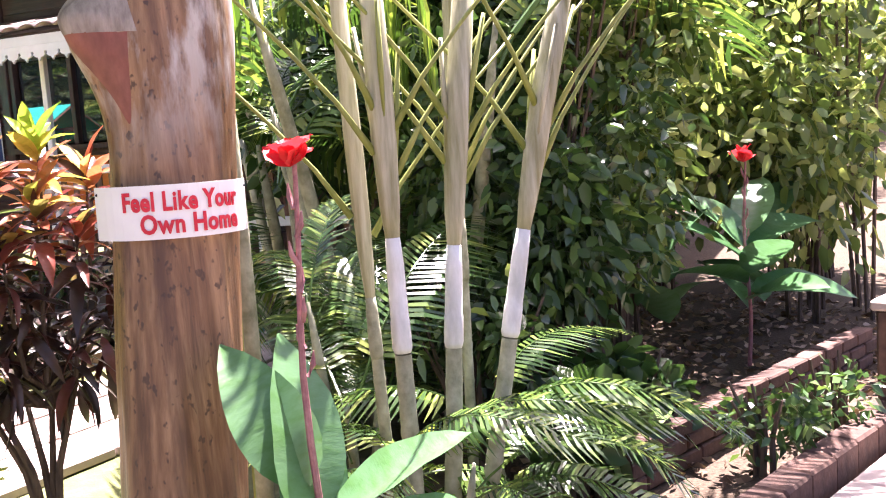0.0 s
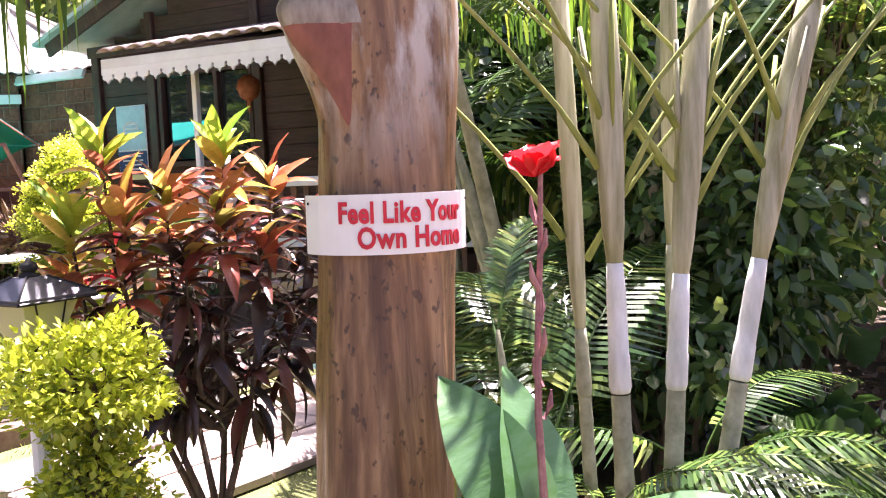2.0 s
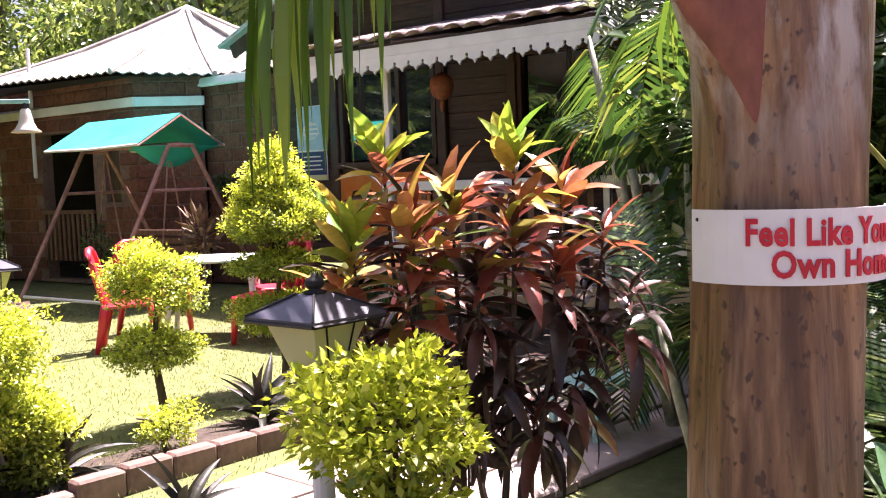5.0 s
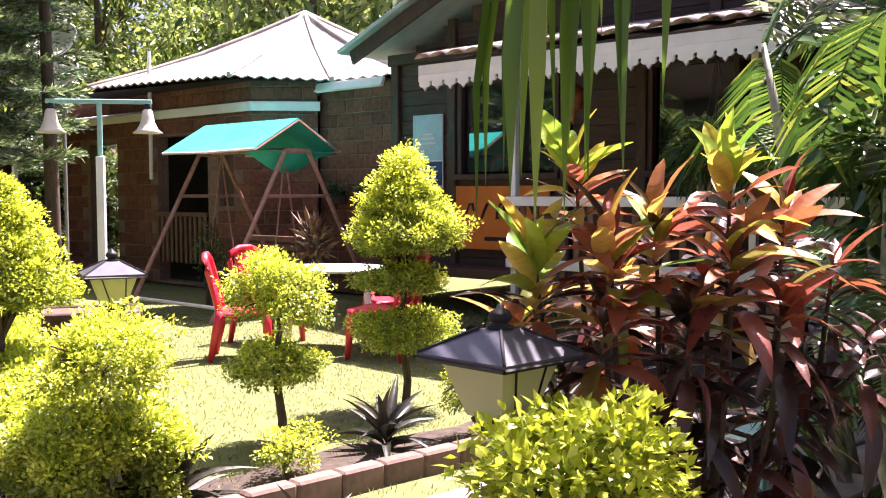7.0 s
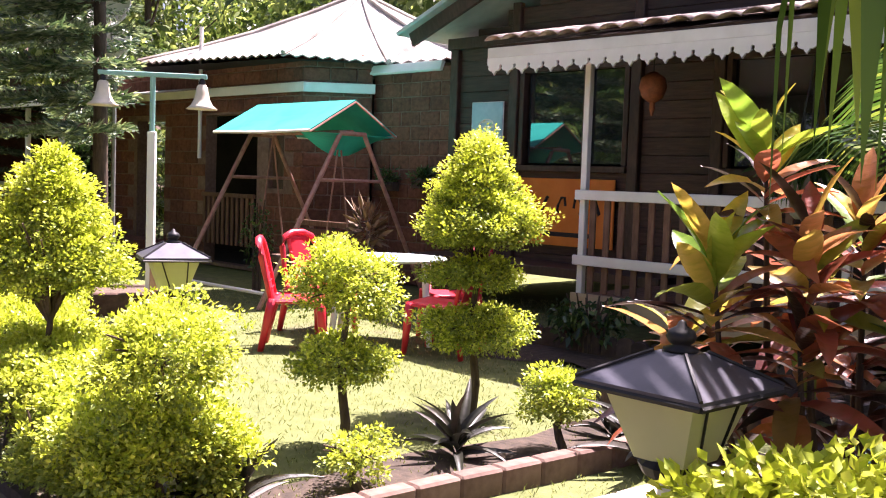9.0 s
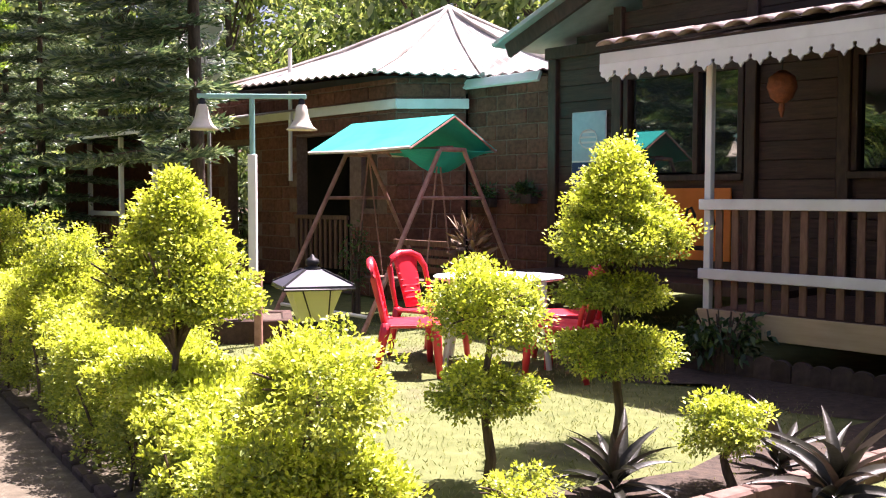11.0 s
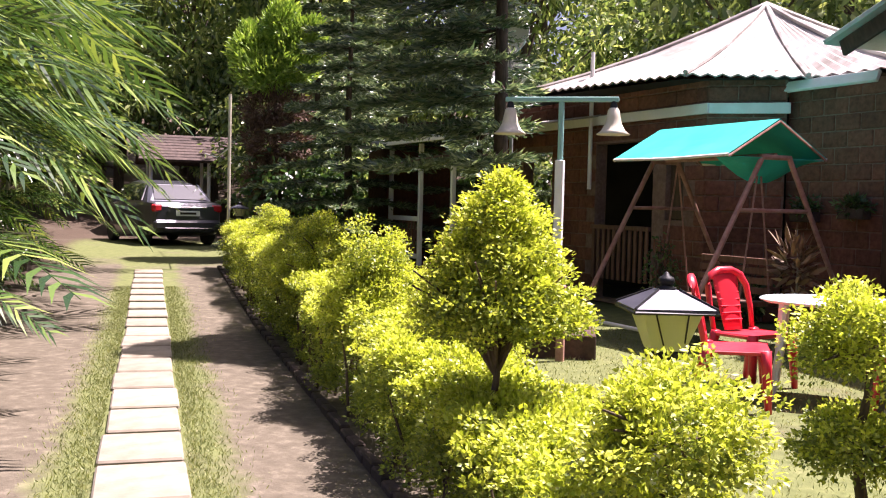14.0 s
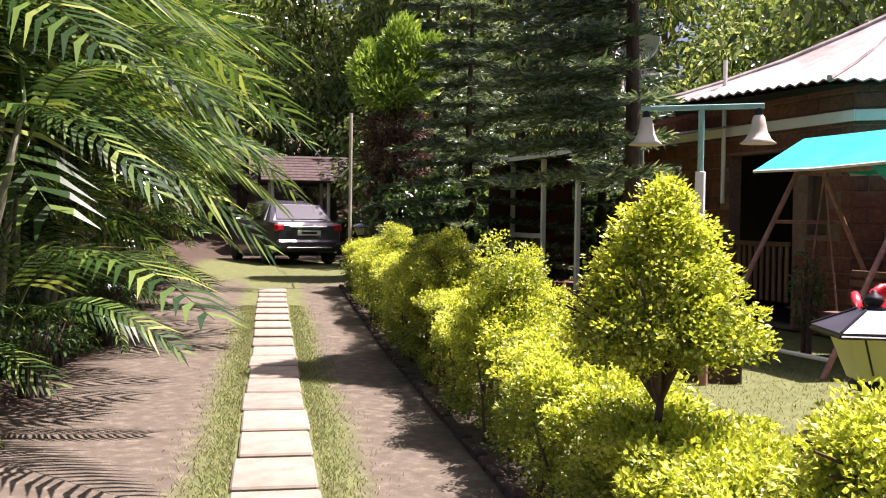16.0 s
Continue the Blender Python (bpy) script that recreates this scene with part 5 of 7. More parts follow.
tuft = rng.integers(0, N_, N_ // 60)
P, Dd, tip = sprigs(rng, P[tuft], Dd[tuft], 60, 0.045)
face, zz, tops = (np.repeat(v[tuft], 60) for v in (face, zz, tops))
N_ = len(P)
# gold on top, lime down the sides: leaf age and the hedge's shade in colour
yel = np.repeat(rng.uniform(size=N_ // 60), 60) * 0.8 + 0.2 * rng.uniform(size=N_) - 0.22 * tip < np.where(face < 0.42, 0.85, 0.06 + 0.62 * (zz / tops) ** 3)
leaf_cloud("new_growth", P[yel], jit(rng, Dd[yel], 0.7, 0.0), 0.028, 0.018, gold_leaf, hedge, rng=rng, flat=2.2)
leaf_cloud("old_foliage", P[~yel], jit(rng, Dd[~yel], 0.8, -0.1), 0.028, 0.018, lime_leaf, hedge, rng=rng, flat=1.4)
tw = Shape()
for k in range(190):
    s_, a_ = 5.5 + 15.0 * rng.uniform() ** 1.3, 2.15 + rng.uniform(-.28, .28)
    p = drive(a_, s_)
    q = drive(a_ + rng.uniform(-.12, .12), s_ + rng.uniform(-.15, .15))
    h_ = hedge_top(s_) * rng.uniform(0.6, 0.9)
    tw.tube([(p.x, p.y, height(p.x, p.y) - 0.01), ((p.x + q.x) / 2 + .02, (p.y + q.y) / 2, h_ * 0.5), (q.x, q.y, h_)], [0.012, 0.009, 0.005], 5, False)
tagged(part("stem", tw, bark_dark, hedge), kind="stuff")
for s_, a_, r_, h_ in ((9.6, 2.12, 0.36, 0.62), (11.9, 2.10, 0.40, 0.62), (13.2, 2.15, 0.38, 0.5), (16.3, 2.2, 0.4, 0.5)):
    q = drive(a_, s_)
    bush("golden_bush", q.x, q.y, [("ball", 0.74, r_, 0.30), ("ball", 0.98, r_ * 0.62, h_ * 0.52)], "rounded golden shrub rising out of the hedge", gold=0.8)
# bricks coloured dark in place of the hedge's shade on them
edge = tagged(thing("kerb", "low brick edging along the hedge foot, darkened for its shade", "kerb", kind="structure"))
for k in range(70):
    p = drive(1.80, 4.9 + k * 0.23)
    part("brick", Shape().box((0, 0, 0), (0.07, 0.215, 0.07), bev=0.01), edging, edge, at=pose(p.x, p.y, height(p.x, p.y) + 0.015 + RNG.uniform(-.01, .01), 0, RNG.uniform(-5, 5), -math.degrees(DRIVE_ANGLE) + RNG.uniform(-3, 3)))

# ---- tree trunk with the sign ----
TRX, TRY = 0.71, 2.84


def trunk_point(th, z, out=0.0):
    """Surface of the trunk; th in radians, z above its foot."""
    cx = 0.066 * z - 0.05 * max(0, z - 1.6) ** 1.5
    cy = 0.085 * z
    r = 0.171 + 0.03 * math.exp(-z * 5) + 0.012 * sstep(1.4, 1.9, z)
    r += 0.010 * math.sin(3 * th + 1.0 + z * 0.6) + 0.006 * math.sin(7 * th + z * 1.1) + 0.004 * noise.noise((th * 3, z * 5, 2))
    d = math.atan2(math.sin(th - 3.62), math.cos(th - 3.62))
    r += 0.105 * math.exp(-(d / 0.42) ** 2) * (math.exp(-((z - 1.83) / 0.10) ** 2) if z > 1.83 else math.exp(-((z - 1.83) / 0.16) ** 2))
    return Vector((cx + (r + out) * math.cos(th), cy + (r + out) * math.sin(th), z))


tree = thing("sign_tree", "thick smooth brown tree trunk carrying a white welcome sign", "tree", at=pose(TRX, TRY, 0))
ts = Shape()
NT, NZ = 56, 90
for j in range(NZ + 1):
    for i in range(NT):
        ts.v.append(tuple(trunk_point(2 * math.pi * i / NT, -0.05 + 3.4 * j / NZ)))
ts.f = [(j * NT + i, j * NT + (i + 1) % NT, (j + 1) * NT + (i + 1) % NT, (j + 1) * NT + i) for j in range(NZ) for i in range(NT)]
part("trunk", ts, bark_smooth, tree, smooth=True)


def skin(z0, z1, th_of, nz=16, nt=12, out=0.004):
    k = Shape()
    for j in range(nz + 1):
        z = z0 + (z1 - z0) * j / nz
        t0, t1 = th_of(j / nz)
        for i in range(nt + 1):
            e_ = out * min(1, 4 * min(i / nt, 1 - i / nt, j / nz, 1 - j / nz) + 0.02)
            k.v.append(tuple(trunk_point(t0 + (t1 - t0) * i / nt, z, e_)))
    k.f = [(j * (nt + 1) + i, j * (nt + 1) + i + 1, (j + 1) * (nt + 1) + i + 1, (j + 1) * (nt + 1) + i) for j in range(nz) for i in range(nt)]
    return k


part("painted_scar", skin(1.56, 1.80, lambda v: (4.02 - 0.46 * v ** 0.8, 4.05 + 0.12 * v ** 0.7)), red_paint, tree, "faded red paint on the branch scar", smooth=True)
part("knob", skin(1.80, 1.98, lambda v: (3.22 + 0.1 * v, 4.28 - 0.2 * v), out=0.012), knob_wood, tree, "grey weathered branch stub", smooth=True)

sign = thing("welcome_sign", "white plate with red words nailed to the tree trunk", "sign", at=pose(0.797, 2.745, 1.323, 0, 0.6, 0))
SW, SH, SR = 0.535, 0.143, 0.205


def bend(x, z, off=0.0):
    t = x / SR
    return ((SR + off) * math.sin(t), SR - (SR + off) * math.cos(t), z)


pl = Shape()
for off in (0.0, -0.004):
    for j in range(3):
        for i in range(19):
            pl.v.append(bend(-0.272 + SW * i / 18, -SH / 2 + SH * j / 2, -off))
fr_, n1 = [], 19
fr_ += [(57 + j * n1 + i, 57 + j * n1 + i + 1, 57 + (j + 1) * n1 + i + 1, 57 + (j + 1) * n1 + i) for j in range(2) for i in range(18)]
fr_ += [(j * n1 + i + 1, j * n1 + i, (j + 1) * n1 + i, (j + 1) * n1 + i + 1) for j in range(2) for i in range(18)]
for i in range(18):
    fr_ += [(i, i + 1, 58 + i, 57 + i), (38 + i + 1, 38 + i, 95 + i, 96 + i)]
pl.f = fr_
part("plate", pl, sign_white, sign)


def words(text, size, x0, z0, stretch, mat, parent):
    """Bold letters, bent with the plate."""
    cu = bpy.data.curves.new("words", "FONT")
    cu.body, cu.size, cu.offset, cu.extrude, cu.resolution_u = text, size, 0.0021, 0.0012, 3
    cu.space_character = 1.06
    ob_ = new("words", cu)
    dg = bpy.context.evaluated_depsgraph_get()
    me_ = bpy.data.meshes.new_from_object(ob_.evaluated_get(dg))
    bpy.data.objects.remove(ob_)
    for v in me_.vertices:
        v.co = Vector(bend(x0 + v.co.x * stretch, z0 + v.co.y, 0.0065 + v.co.z))
    me_.materials.append(mat)
    return part("letters", me_, None, parent)


words("Feel Like Your", 0.070, -0.150, 0.005, 0.735, sign_red, sign)
words("Own Home", 0.070, -0.103, -0.055, 0.78, sign_red, sign)
for x in (-0.255, 0.245):
    q = bend(x, SH / 2 - 0.02, 0.004)
    part("nail", Shape().lathe([(0.004, 0.0), (0.003, 0.002), (0.0, 0.003)], n=8), black_iron, sign, at=pose(q[0], q[1], q[2], 90, 0, 0))
cord = thing("cord", "thin pale cord hanging down beside the tree trunk", "cord")
part("strand", Shape().tube([(1.0 - 0.004 * k, 2.97 + 0.01 * math.sin(k), 2.6 - k * 0.2) for k in range(13)], 0.0035, 5), petiole, cord)


# ---- canna plants ----
def canna(x, y, h, leaves, flower, label, rng, sc=1.0, big=0.42, buds=True):
    z0 = height(x, y)
    t = thing("canna", label, "plant", "canna plants", at=pose(x, y, z0))
    if flower:
        pts = [(0.012 * math.sin(k), 0.01 * math.cos(k), h * k / 8) for k in range(9)]
        part("stalk", Shape().tube(pts, [0.013, 0.012, 0.011, 0.010, 0.010, 0.009, 0.008, 0.007, 0.006], 8), canna_stalk, t, "dull purplish flower stalk")
        for k in range(7 if buds else 0):
            z = h * (0.62 + 0.05 * k)
            a = k * 2.4
            part("bud", Shape().tube([(0, 0, z), (0.016 * math.cos(a), 0.016 * math.sin(a), z + 0.03), (0.02 * math.cos(a), 0.02 * math.sin(a), z + 0.065)], [0.006, 0.008, 0.002], 6), canna_stalk, t)
        pm = [bent_leaf(0.085 * sc, 0.07 * sc, d, 5, 0.3, 0.08).mesh("petal", canna_petal, True) for d in (0.1, 0.4, 0.0)]
        spots = [((0, 0, h - 0.01), 360 * k / 7 + 20, rng.uniform(35, 85), rng.uniform(0.9, 1.2)) for k in range(9)]
        leaf_objects("petal", pm, spots, t, rng)
    lm_ = [bent_leaf(big * sc, 0.19 * sc, d, 9, 0.28, 0.015, widest=0.42).mesh("leaf", canna_leaf, True) for d in (0.12, 0.3, 0.05)]
    leaf_objects("leaf", lm_, leaves, t, rng)
    return t


rng = np.random.default_rng(3)
canna(1.045, 2.50, 1.43, [((-0.05, -0.03, 0.50), 116, 76, 1.25), ((-0.02, 0.0, 0.60), 92, 80, 1.05), ((0.02, -0.05, 0.52), -8, 30, 1.0), ((0.0, 0.05, 0.40), 60, 60, 1.0), ((0, 0, 0.35), 170, 45, 1.0), ((0.05, -0.04, 0.42), -40, 30, 0.9)], True,
      "canna with one red flower and broad blue-green leaves", rng)
canna(4.2, 4.75, 1.22, [((0, 0, 0.62), 170, 35, 1.2), ((0, 0, 0.7), 10, 25, 1.3), ((0, 0, 0.5), 190, 15, 1.2), ((0, 0, 0.78), 40, 40, 1.1), ((0, 0, 0.45), 330, 10, 1.2), ((0, 0, 0.55), 250, 30, 1.1), ((0, 0, 0.4), 280, 20, 1.2), ((0, 0, 0.7), 120, 60, 1.0), ((0, 0, 0.35), 100, 30, 1.1)], True,
      "canna with red flower and sunlit broad leaves", rng, 1.15, 0.45)
for k, (x, y) in enumerate(((3.75, 4.9), (4.6, 5.1), (3.6, 5.3))):
    canna(x, y, 0.9, [((0, 0, 0.3 + 0.08 * q), rng.uniform(0, 360), rng.uniform(15, 60), rng.uniform(0.8, 1.2)) for q in range(7)], False, "leafy green canna clump in dappled shade", rng, 1.0)

# ---- slender palms beside the tree ----
for k, (x, y, lx, cv, wb) in enumerate(((1.488, 3.05, -0.012, 0.0, 0.79), (1.672, 3.06, 0.07, 0.03, 0.78), (1.873, 3.045, 0.205, 0.03, 0.79), (1.92, 3.55, 0.02, 0.0, 0.92), (1.455, 3.24, -0.03, 0.0, 0.74))):
    t = thing("slender_palm", "slender palm with ringed stem and waxy white sheath", "palm", "palms beside the tree", at=pose(x - lx * 0.8, y, 0))

    def ax(z, lx=lx, cv=cv):
        return Vector((lx * z + cv * max(0.0, z - 0.8) ** 2 - (0.03 if cv else 0.0) * max(0.0, 0.5 - z), 0.01 * z, z))
    rk = 1.0 if k < 3 else 0.72
    low = Shape()
    zs = [0.02 * i for i in range(-2, int(wb / 0.02) + 1)]
    low.tube([ax(z) for z in zs], [rk * (0.031 - 0.004 * z + (0.002 if (i % 7) == 0 else 0)) for i, z in enumerate(zs)], 14, False)
    part("stem", low, palm_stem, t, "grey-green ringed stem", smooth=True)
    hw_ = (0.40, 0.36, 0.38, 0.25, 0.22)[k]
    part("sheath" if k < 3 else "old_sheath", Shape().tube([ax(wb - 0.005), ax(wb + 0.012), ax(wb + 0.10), ax(wb + 0.105), ax(wb + hw_ * 0.7), ax(wb + hw_)], [rk * v for v in (0.028, 0.033, 0.032, 0.030, 0.029, 0.022)], 14), palm_sheath if k < 3 else palm_stem, t, "chalky white leaf sheath" if k < 3 else "grey-green old leaf sheath", smooth=True)
    z1 = wb + hw_ * 0.88
    shaft = part("crownshaft", Shape().tube([ax(z1), ax(z1 + 0.12), ax(z1 + 0.30), ax(z1 + 0.48), ax(z1 + (1.1 if k < 3 else 1.7))], [rk * v for v in (0.022, 0.033, 0.040, 0.043, 0.030)], 14), palm_shaft, t, "olive and brown crownshaft", smooth=True)
    # old sheath edges that split away from the shaft
    for q in range(3 if k < 3 else 0):
        a = q * 2.3 + k
        z2 = z1 + 0.26 + 0.07 * q
        part("sheath_flap", Shape().tube([ax(z2) + Vector((0.036 * math.cos(a), 0.036 * math.sin(a), 0)), ax(z2 + 0.16) + Vector((0.05 * math.cos(a), 0.05 * math.sin(a), 0)), ax(z2 + 0.36) + Vector((0.075 * math.cos(a), 0.075 * math.sin(a), 0))], [0.005, 0.010, 0.007], 7), palm_shaft if q % 2 else petiole, shaft, smooth=True)
    for q in range(4 if k < 3 else 2):
        a = rng.uniform(-1.9, 1.1) if q > 3 else (0.25, 3.0, -0.5, 3.5)[q] + rng.uniform(-.25, .25)
        st = ax(z1 + (0.22 if q < 4 else 0.38) + 0.07 * q)
        out = Vector((math.cos(a), math.sin(a) * 0.7, 0))
        pts = [st + out * (0.03 + 0.50 * u ** 1.2) * (1.15 if q < 4 else 0.8) + Vector((0, 0, 0.66 * u)) for u in (0, 0.25, 0.5, 0.75, 1.0)]
        po = part("petiole", Shape().tube(pts, [0.013, 0.008, 0.007, 0.006, 0.006], 7), petiole, t, "yellow-green leaf stalk", smooth=True)
        fo = new("frond", FRONDS[q % 4])
        fo.parent = po
        yaw = math.degrees(math.atan2(out.y, out.x)) - 90
        fo.matrix_basis = pose(*pts[-1], 0, 0, yaw) @ pose(0, 0, 0, 42, 0, 0) @ Matrix.Scale(1.1, 4)

# young fronds round the palm feet and against the thicket
areca(on_ground(1.55, 2.95), 3, 13, 0.55, rng, 0.22, "young palm sprouting between the palm stems", 0.42, zmin=0.2, pitch=(5, 60), kinds=DRIVE_FRONDS)
areca(on_ground(1.95, 3.15), 2, 9, 0.5, rng, 0.2, "young palm sprouting between the palm stems", 0.40, zmin=0.2, pitch=(5, 60), kinds=DRIVE_FRONDS)
areca(on_ground(1.5, 3.75), 4, 18, 0.9, rng, 0.18, "young areca palm clump in deep shade", 0.60, pitch=(5, 70), yaws=(-60, 20))
areca(on_ground(1.45, 4.6), 4, 22, 1.0, rng, 0.4, "leafy areca palm clump in deep shade", 0.6, pitch=(0, 70), yaws=(-75, -5))
areca(on_ground(2.1, 4.6), 6, 26, 2.7, rng, 0.6, "tall areca palm clump behind the tree", 0.95, pitch=(5, 60), yaws=(-80, 2))
areca(on_ground(1.9, 6.0), 6, 26, 2.8, rng, 0.6, "tall areca palm clump behind the tree", 0.95, pitch=(5, 60), yaws=(-80, -5))
areca(on_ground(2.6, 5.6), 6, 24, 2.4, rng, 0.7, "tall areca palm clump behind the tree", 0.95, yaws=(-70, 10))

# long fronds of the nearest palm, arching over and hanging above the bed
hp = thing("arching_palm", "palm fronds arching over and hanging above the flower bed", "palm", at=pose(1.06, 3.40, 0))
part("stem", Shape().tube([(0, 0, -0.02), (0.0, 0, 1.2), (-0.03, -0.02, 2.3)], [0.035, 0.03, 0.03], 10), palm_stem, hp, smooth=True)


def weeping_frond(path, pairs, rng, start, length=0.46, width=0.025):
    """A frond along a path of points; its leaflets fall nearly straight down."""
    sh_ = Shape()
    P3 = [Vector(p) for p in path]
    sh_.tube(P3, [0.011 * (1 - 0.8 * i / (len(P3) - 1)) for i in range(len(P3))], 6)
    n_ = len(P3) - 1
    for k in range(pairs):
        t = start + (1 - start) * (k + rng.uniform(0, 0.6)) / pairs
        f = min(t * n_, n_ - 1e-6)
        p, d = P3[int(f)].lerp(P3[int(f) + 1], f - int(f)), (P3[int(f) + 1] - P3[int(f)]).normalized()
        for sd in (-1, 1):
            side = Vector((d.y, -d.x, 0)).normalized() * sd
            L = length * rng.uniform(0.75, 1.1) * (1 - 0.35 * max(0, t - 0.7) / 0.3)
            q1 = p + side * L * 0.13 + d * L * 0.10 + Vector((0, 0, 0.02 * L))
            q2 = q1 + side * L * rng.uniform(0.02, 0.12) + d * L * 0.05 - Vector((0, 0, 0.42 * L))
            q3 = q2 + side * L * rng.uniform(-0.05, 0.04) - Vector((0, 0, 0.5 * L))
            a = rng.uniform(0, 3.14)
            w = Vector((math.cos(a), math.sin(a), 0)) * width * 0.5
            sh_.add([p - w * 0.4, p + w * 0.4, q1 + w * 0.9, q1 - w * 0.9, q2 + w, q2 - w, q3], [(0, 1, 2, 3), (3, 2, 4, 5), (5, 4, 6)])
    return sh_.mesh("hanging_frond", weeping_leaf)


for path, pr, st_, ln in (([(-0.03, -0.02, 2.28), (-0.35, -0.18, 2.46), (-0.72, -0.36, 2.36), (-1.08, -0.47, 2.08), (-1.28, -0.52, 1.84)], 11, 0.72, 0.58),
                          ([(-0.03, -0.02, 2.28), (-0.32, -0.08, 2.44), (-0.62, -0.10, 2.42), (-0.96, -0.06, 2.22), (-1.16, -0.04, 2.02)], 6, 0.7, 0.42),
                          ([(-0.03, -0.02, 2.28), (0.25, 0.20, 2.52), (0.34, 0.68, 2.52), (0.24, 1.08, 2.30), (0.18, 1.30, 2.1)], 15, 0.45, 0.46),
                          ([(-0.03, -0.02, 2.28), (0.45, 0.18, 2.46), (0.79, 0.50, 2.36), (0.94, 0.78, 2.1), (1.0, 0.88, 1.85)], 28, 0.30, 0.50)):
    part("frond", weeping_frond(path, pr, rng, st_, ln), None, hp)

# ---- croton ----
ct = thing("croton", "croton shrub with yellow, orange, red and maroon leaves", "shrub", at=pose(0.36, 3.99, 0))
croton_orange = leaf_mat_obj("croton_amber_leaf", [(0.0, (0.26, 0.32, 0.04)), (0.25, (0.58, 0.40, 0.07)), (0.55, (0.54, 0.25, 0.09)), (0.8, (0.45, 0.13, 0.07)), (1.0, (0.26, 0.07, 0.045))], 0.42)
cl = lambda m, ds, L_=0.235, W_=0.058: [bent_leaf(L_, W_, d, 7, 0.3, 0.03).mesh("leaf", m, True) for d in ds]
KIND = {"y": cl(croton_young, (0.0, 0.12, 0.3), 0.26, 0.078), "o": cl(croton_orange, (0.1, 0.25, 0.4), 0.25, 0.074), "r": cl(croton_red, (0.15, 0.4, 0.6), 0.24, 0.068), "d": cl(croton_dark, (0.15, 0.4, 0.7), 0.25, 0.056)}
KIND["o"] += KIND["r"][:1] + KIND["d"][:1]
KIND["r"] += KIND["d"][:2]
crng2 = np.random.default_rng(14)
# heads: x, y, z, colour of the inner and of the outer leaves, how steep the outer ones hang
HEADS = [(0.09, 0.00, 1.54, "y", "o", 0), (-0.31, 0.0, 1.55, "y", "o", 0), (-0.42, -0.06, 1.31, "y", "o", 0), (-0.11, -0.04, 1.40, "o", "o", -5), (0.25, 0.05, 1.42, "o", "r", -10), (-0.24, -0.10, 1.36, "o", "o", -15),
         (0.06, -0.12, 1.34, "o", "r", -15), (0.38, 0.05, 1.27, "r", "d", -20), (-0.26, -0.12, 1.18, "o", "r", -20), (-0.06, -0.16, 1.18, "r", "d", -25), (0.19, -0.10, 1.20, "r", "d", -25), (0.33, 0.10, 1.10, "d", "d", -40),
         (-0.16, 0.15, 1.25, "o", "r", -15), (0.09, 0.18, 1.30, "r", "r", -15), (-0.45, 0.05, 1.14, "o", "r", -15), (-0.34, -0.05, 1.0, "r", "d", -35), (0.0, -0.10, 1.0, "d", "d", -50), (0.24, -0.05, 0.96, "d", "d", -50), (-0.14, 0.0, 0.92, "d", "d", -60),
         (0.10, 0.08, 0.86, "d", "d", -65), (-0.05, 0.12, 1.08, "d", "d", -40), (0.44, -0.02, 1.08, "d", "d", -30), (-0.10, -0.08, 0.80, "d", "d", -75), (0.14, -0.06, 0.78, "d", "d", -75), (0.28, 0.05, 0.84, "d", "d", -70)]
for hi, (hx, hy, hz, inner, outer, hang) in enumerate(HEADS):
    m_ = Vector((hx * 0.55 + 0.03 * math.sin(hi * 2.1), hy * 0.6, 0.62 + 0.12 * (hz - 1.0)))
    foot = [(0.06 * math.sin(hi * 1.9), 0.05 * math.cos(hi * 2.6), -0.02), (hx * 0.22, hy * 0.2, 0.34)] if hi % 5 == 0 else [(0.05 * math.sin(hi), 0.04 * math.cos(hi), 0.55 + 0.012 * hi)]
    m_.z = max(m_.z, foot[-1][2] + 0.06)
    part("stem", Shape().tube(foot + [m_, (hx * 0.92, hy * 0.95, (hz + m_.z) / 2 + 0.03), (hx, hy, hz)], [0.018, 0.015, 0.010, 0.008, 0.004][5 - len(foot) - 3:], 6), bark_dark, ct)
    n_ = 27 if inner != "d" else 19
    for key, k0, k1 in ((outer, 0, n_ - 11), (inner, n_ - 11, n_)):
        spots = []
        for k in range(k0, k1):
            f = k / (n_ - 1)
            spots.append(((hx, hy, hz - 0.16 + 0.18 * f), k * 137.5 + crng2.uniform(-25, 25), hang + (66 - 0.6 * hang) * f + crng2.uniform(-18, 18), crng2.uniform(0.55, 0.98) * (1.0 - 0.15 * f)))
        leaf_objects("leaf", KIND[key], spots, ct, crng2)


# ---- agaves ----
def agave(x, y, r, n, label, rng, dz=0.0):
    t = thing("agave", label, "plant", "agaves in the bed", at=pose(x, y, height(x, y) + dz))
    ms = []
    for d in (0.05, 0.25, 0.45):
        s_ = bent_leaf(r, r * 0.16, d, 6, 0.7, widest=0.3)
        ms.append(s_.mesh("leaf", agave_leaf, True))
    leaf_objects("leaf", ms, [((0, 0, 0.02 + 0.004 * k), k * 137.5, 12 + 62 * k / n + rng.uniform(-6, 6), rng.uniform(0.8, 1.1)) for k in range(n)], t, rng)
    return t


agave(-0.55, 6.78, 0.36, 20, "dark spiky agave rosette in the flower bed", rng)
agave(-1.45, 5.85, 0.36, 20, "dark spiky agave rosette in the flower bed", rng)
agave(0.30, 7.25, 0.34, 16, "grey spiky agave rosette in the flower bed", rng)
agave(0.42, 6.75, 0.42, 22, "dark spiky agave rosette in the flower bed", rng)
agave(-0.2, 4.6, 0.30, 14, "grey-green agave rosette beside the bush", rng)
agave(-0.75, 5.1, 0.30, 14, "grey-green agave rosette in the flower bed", rng)

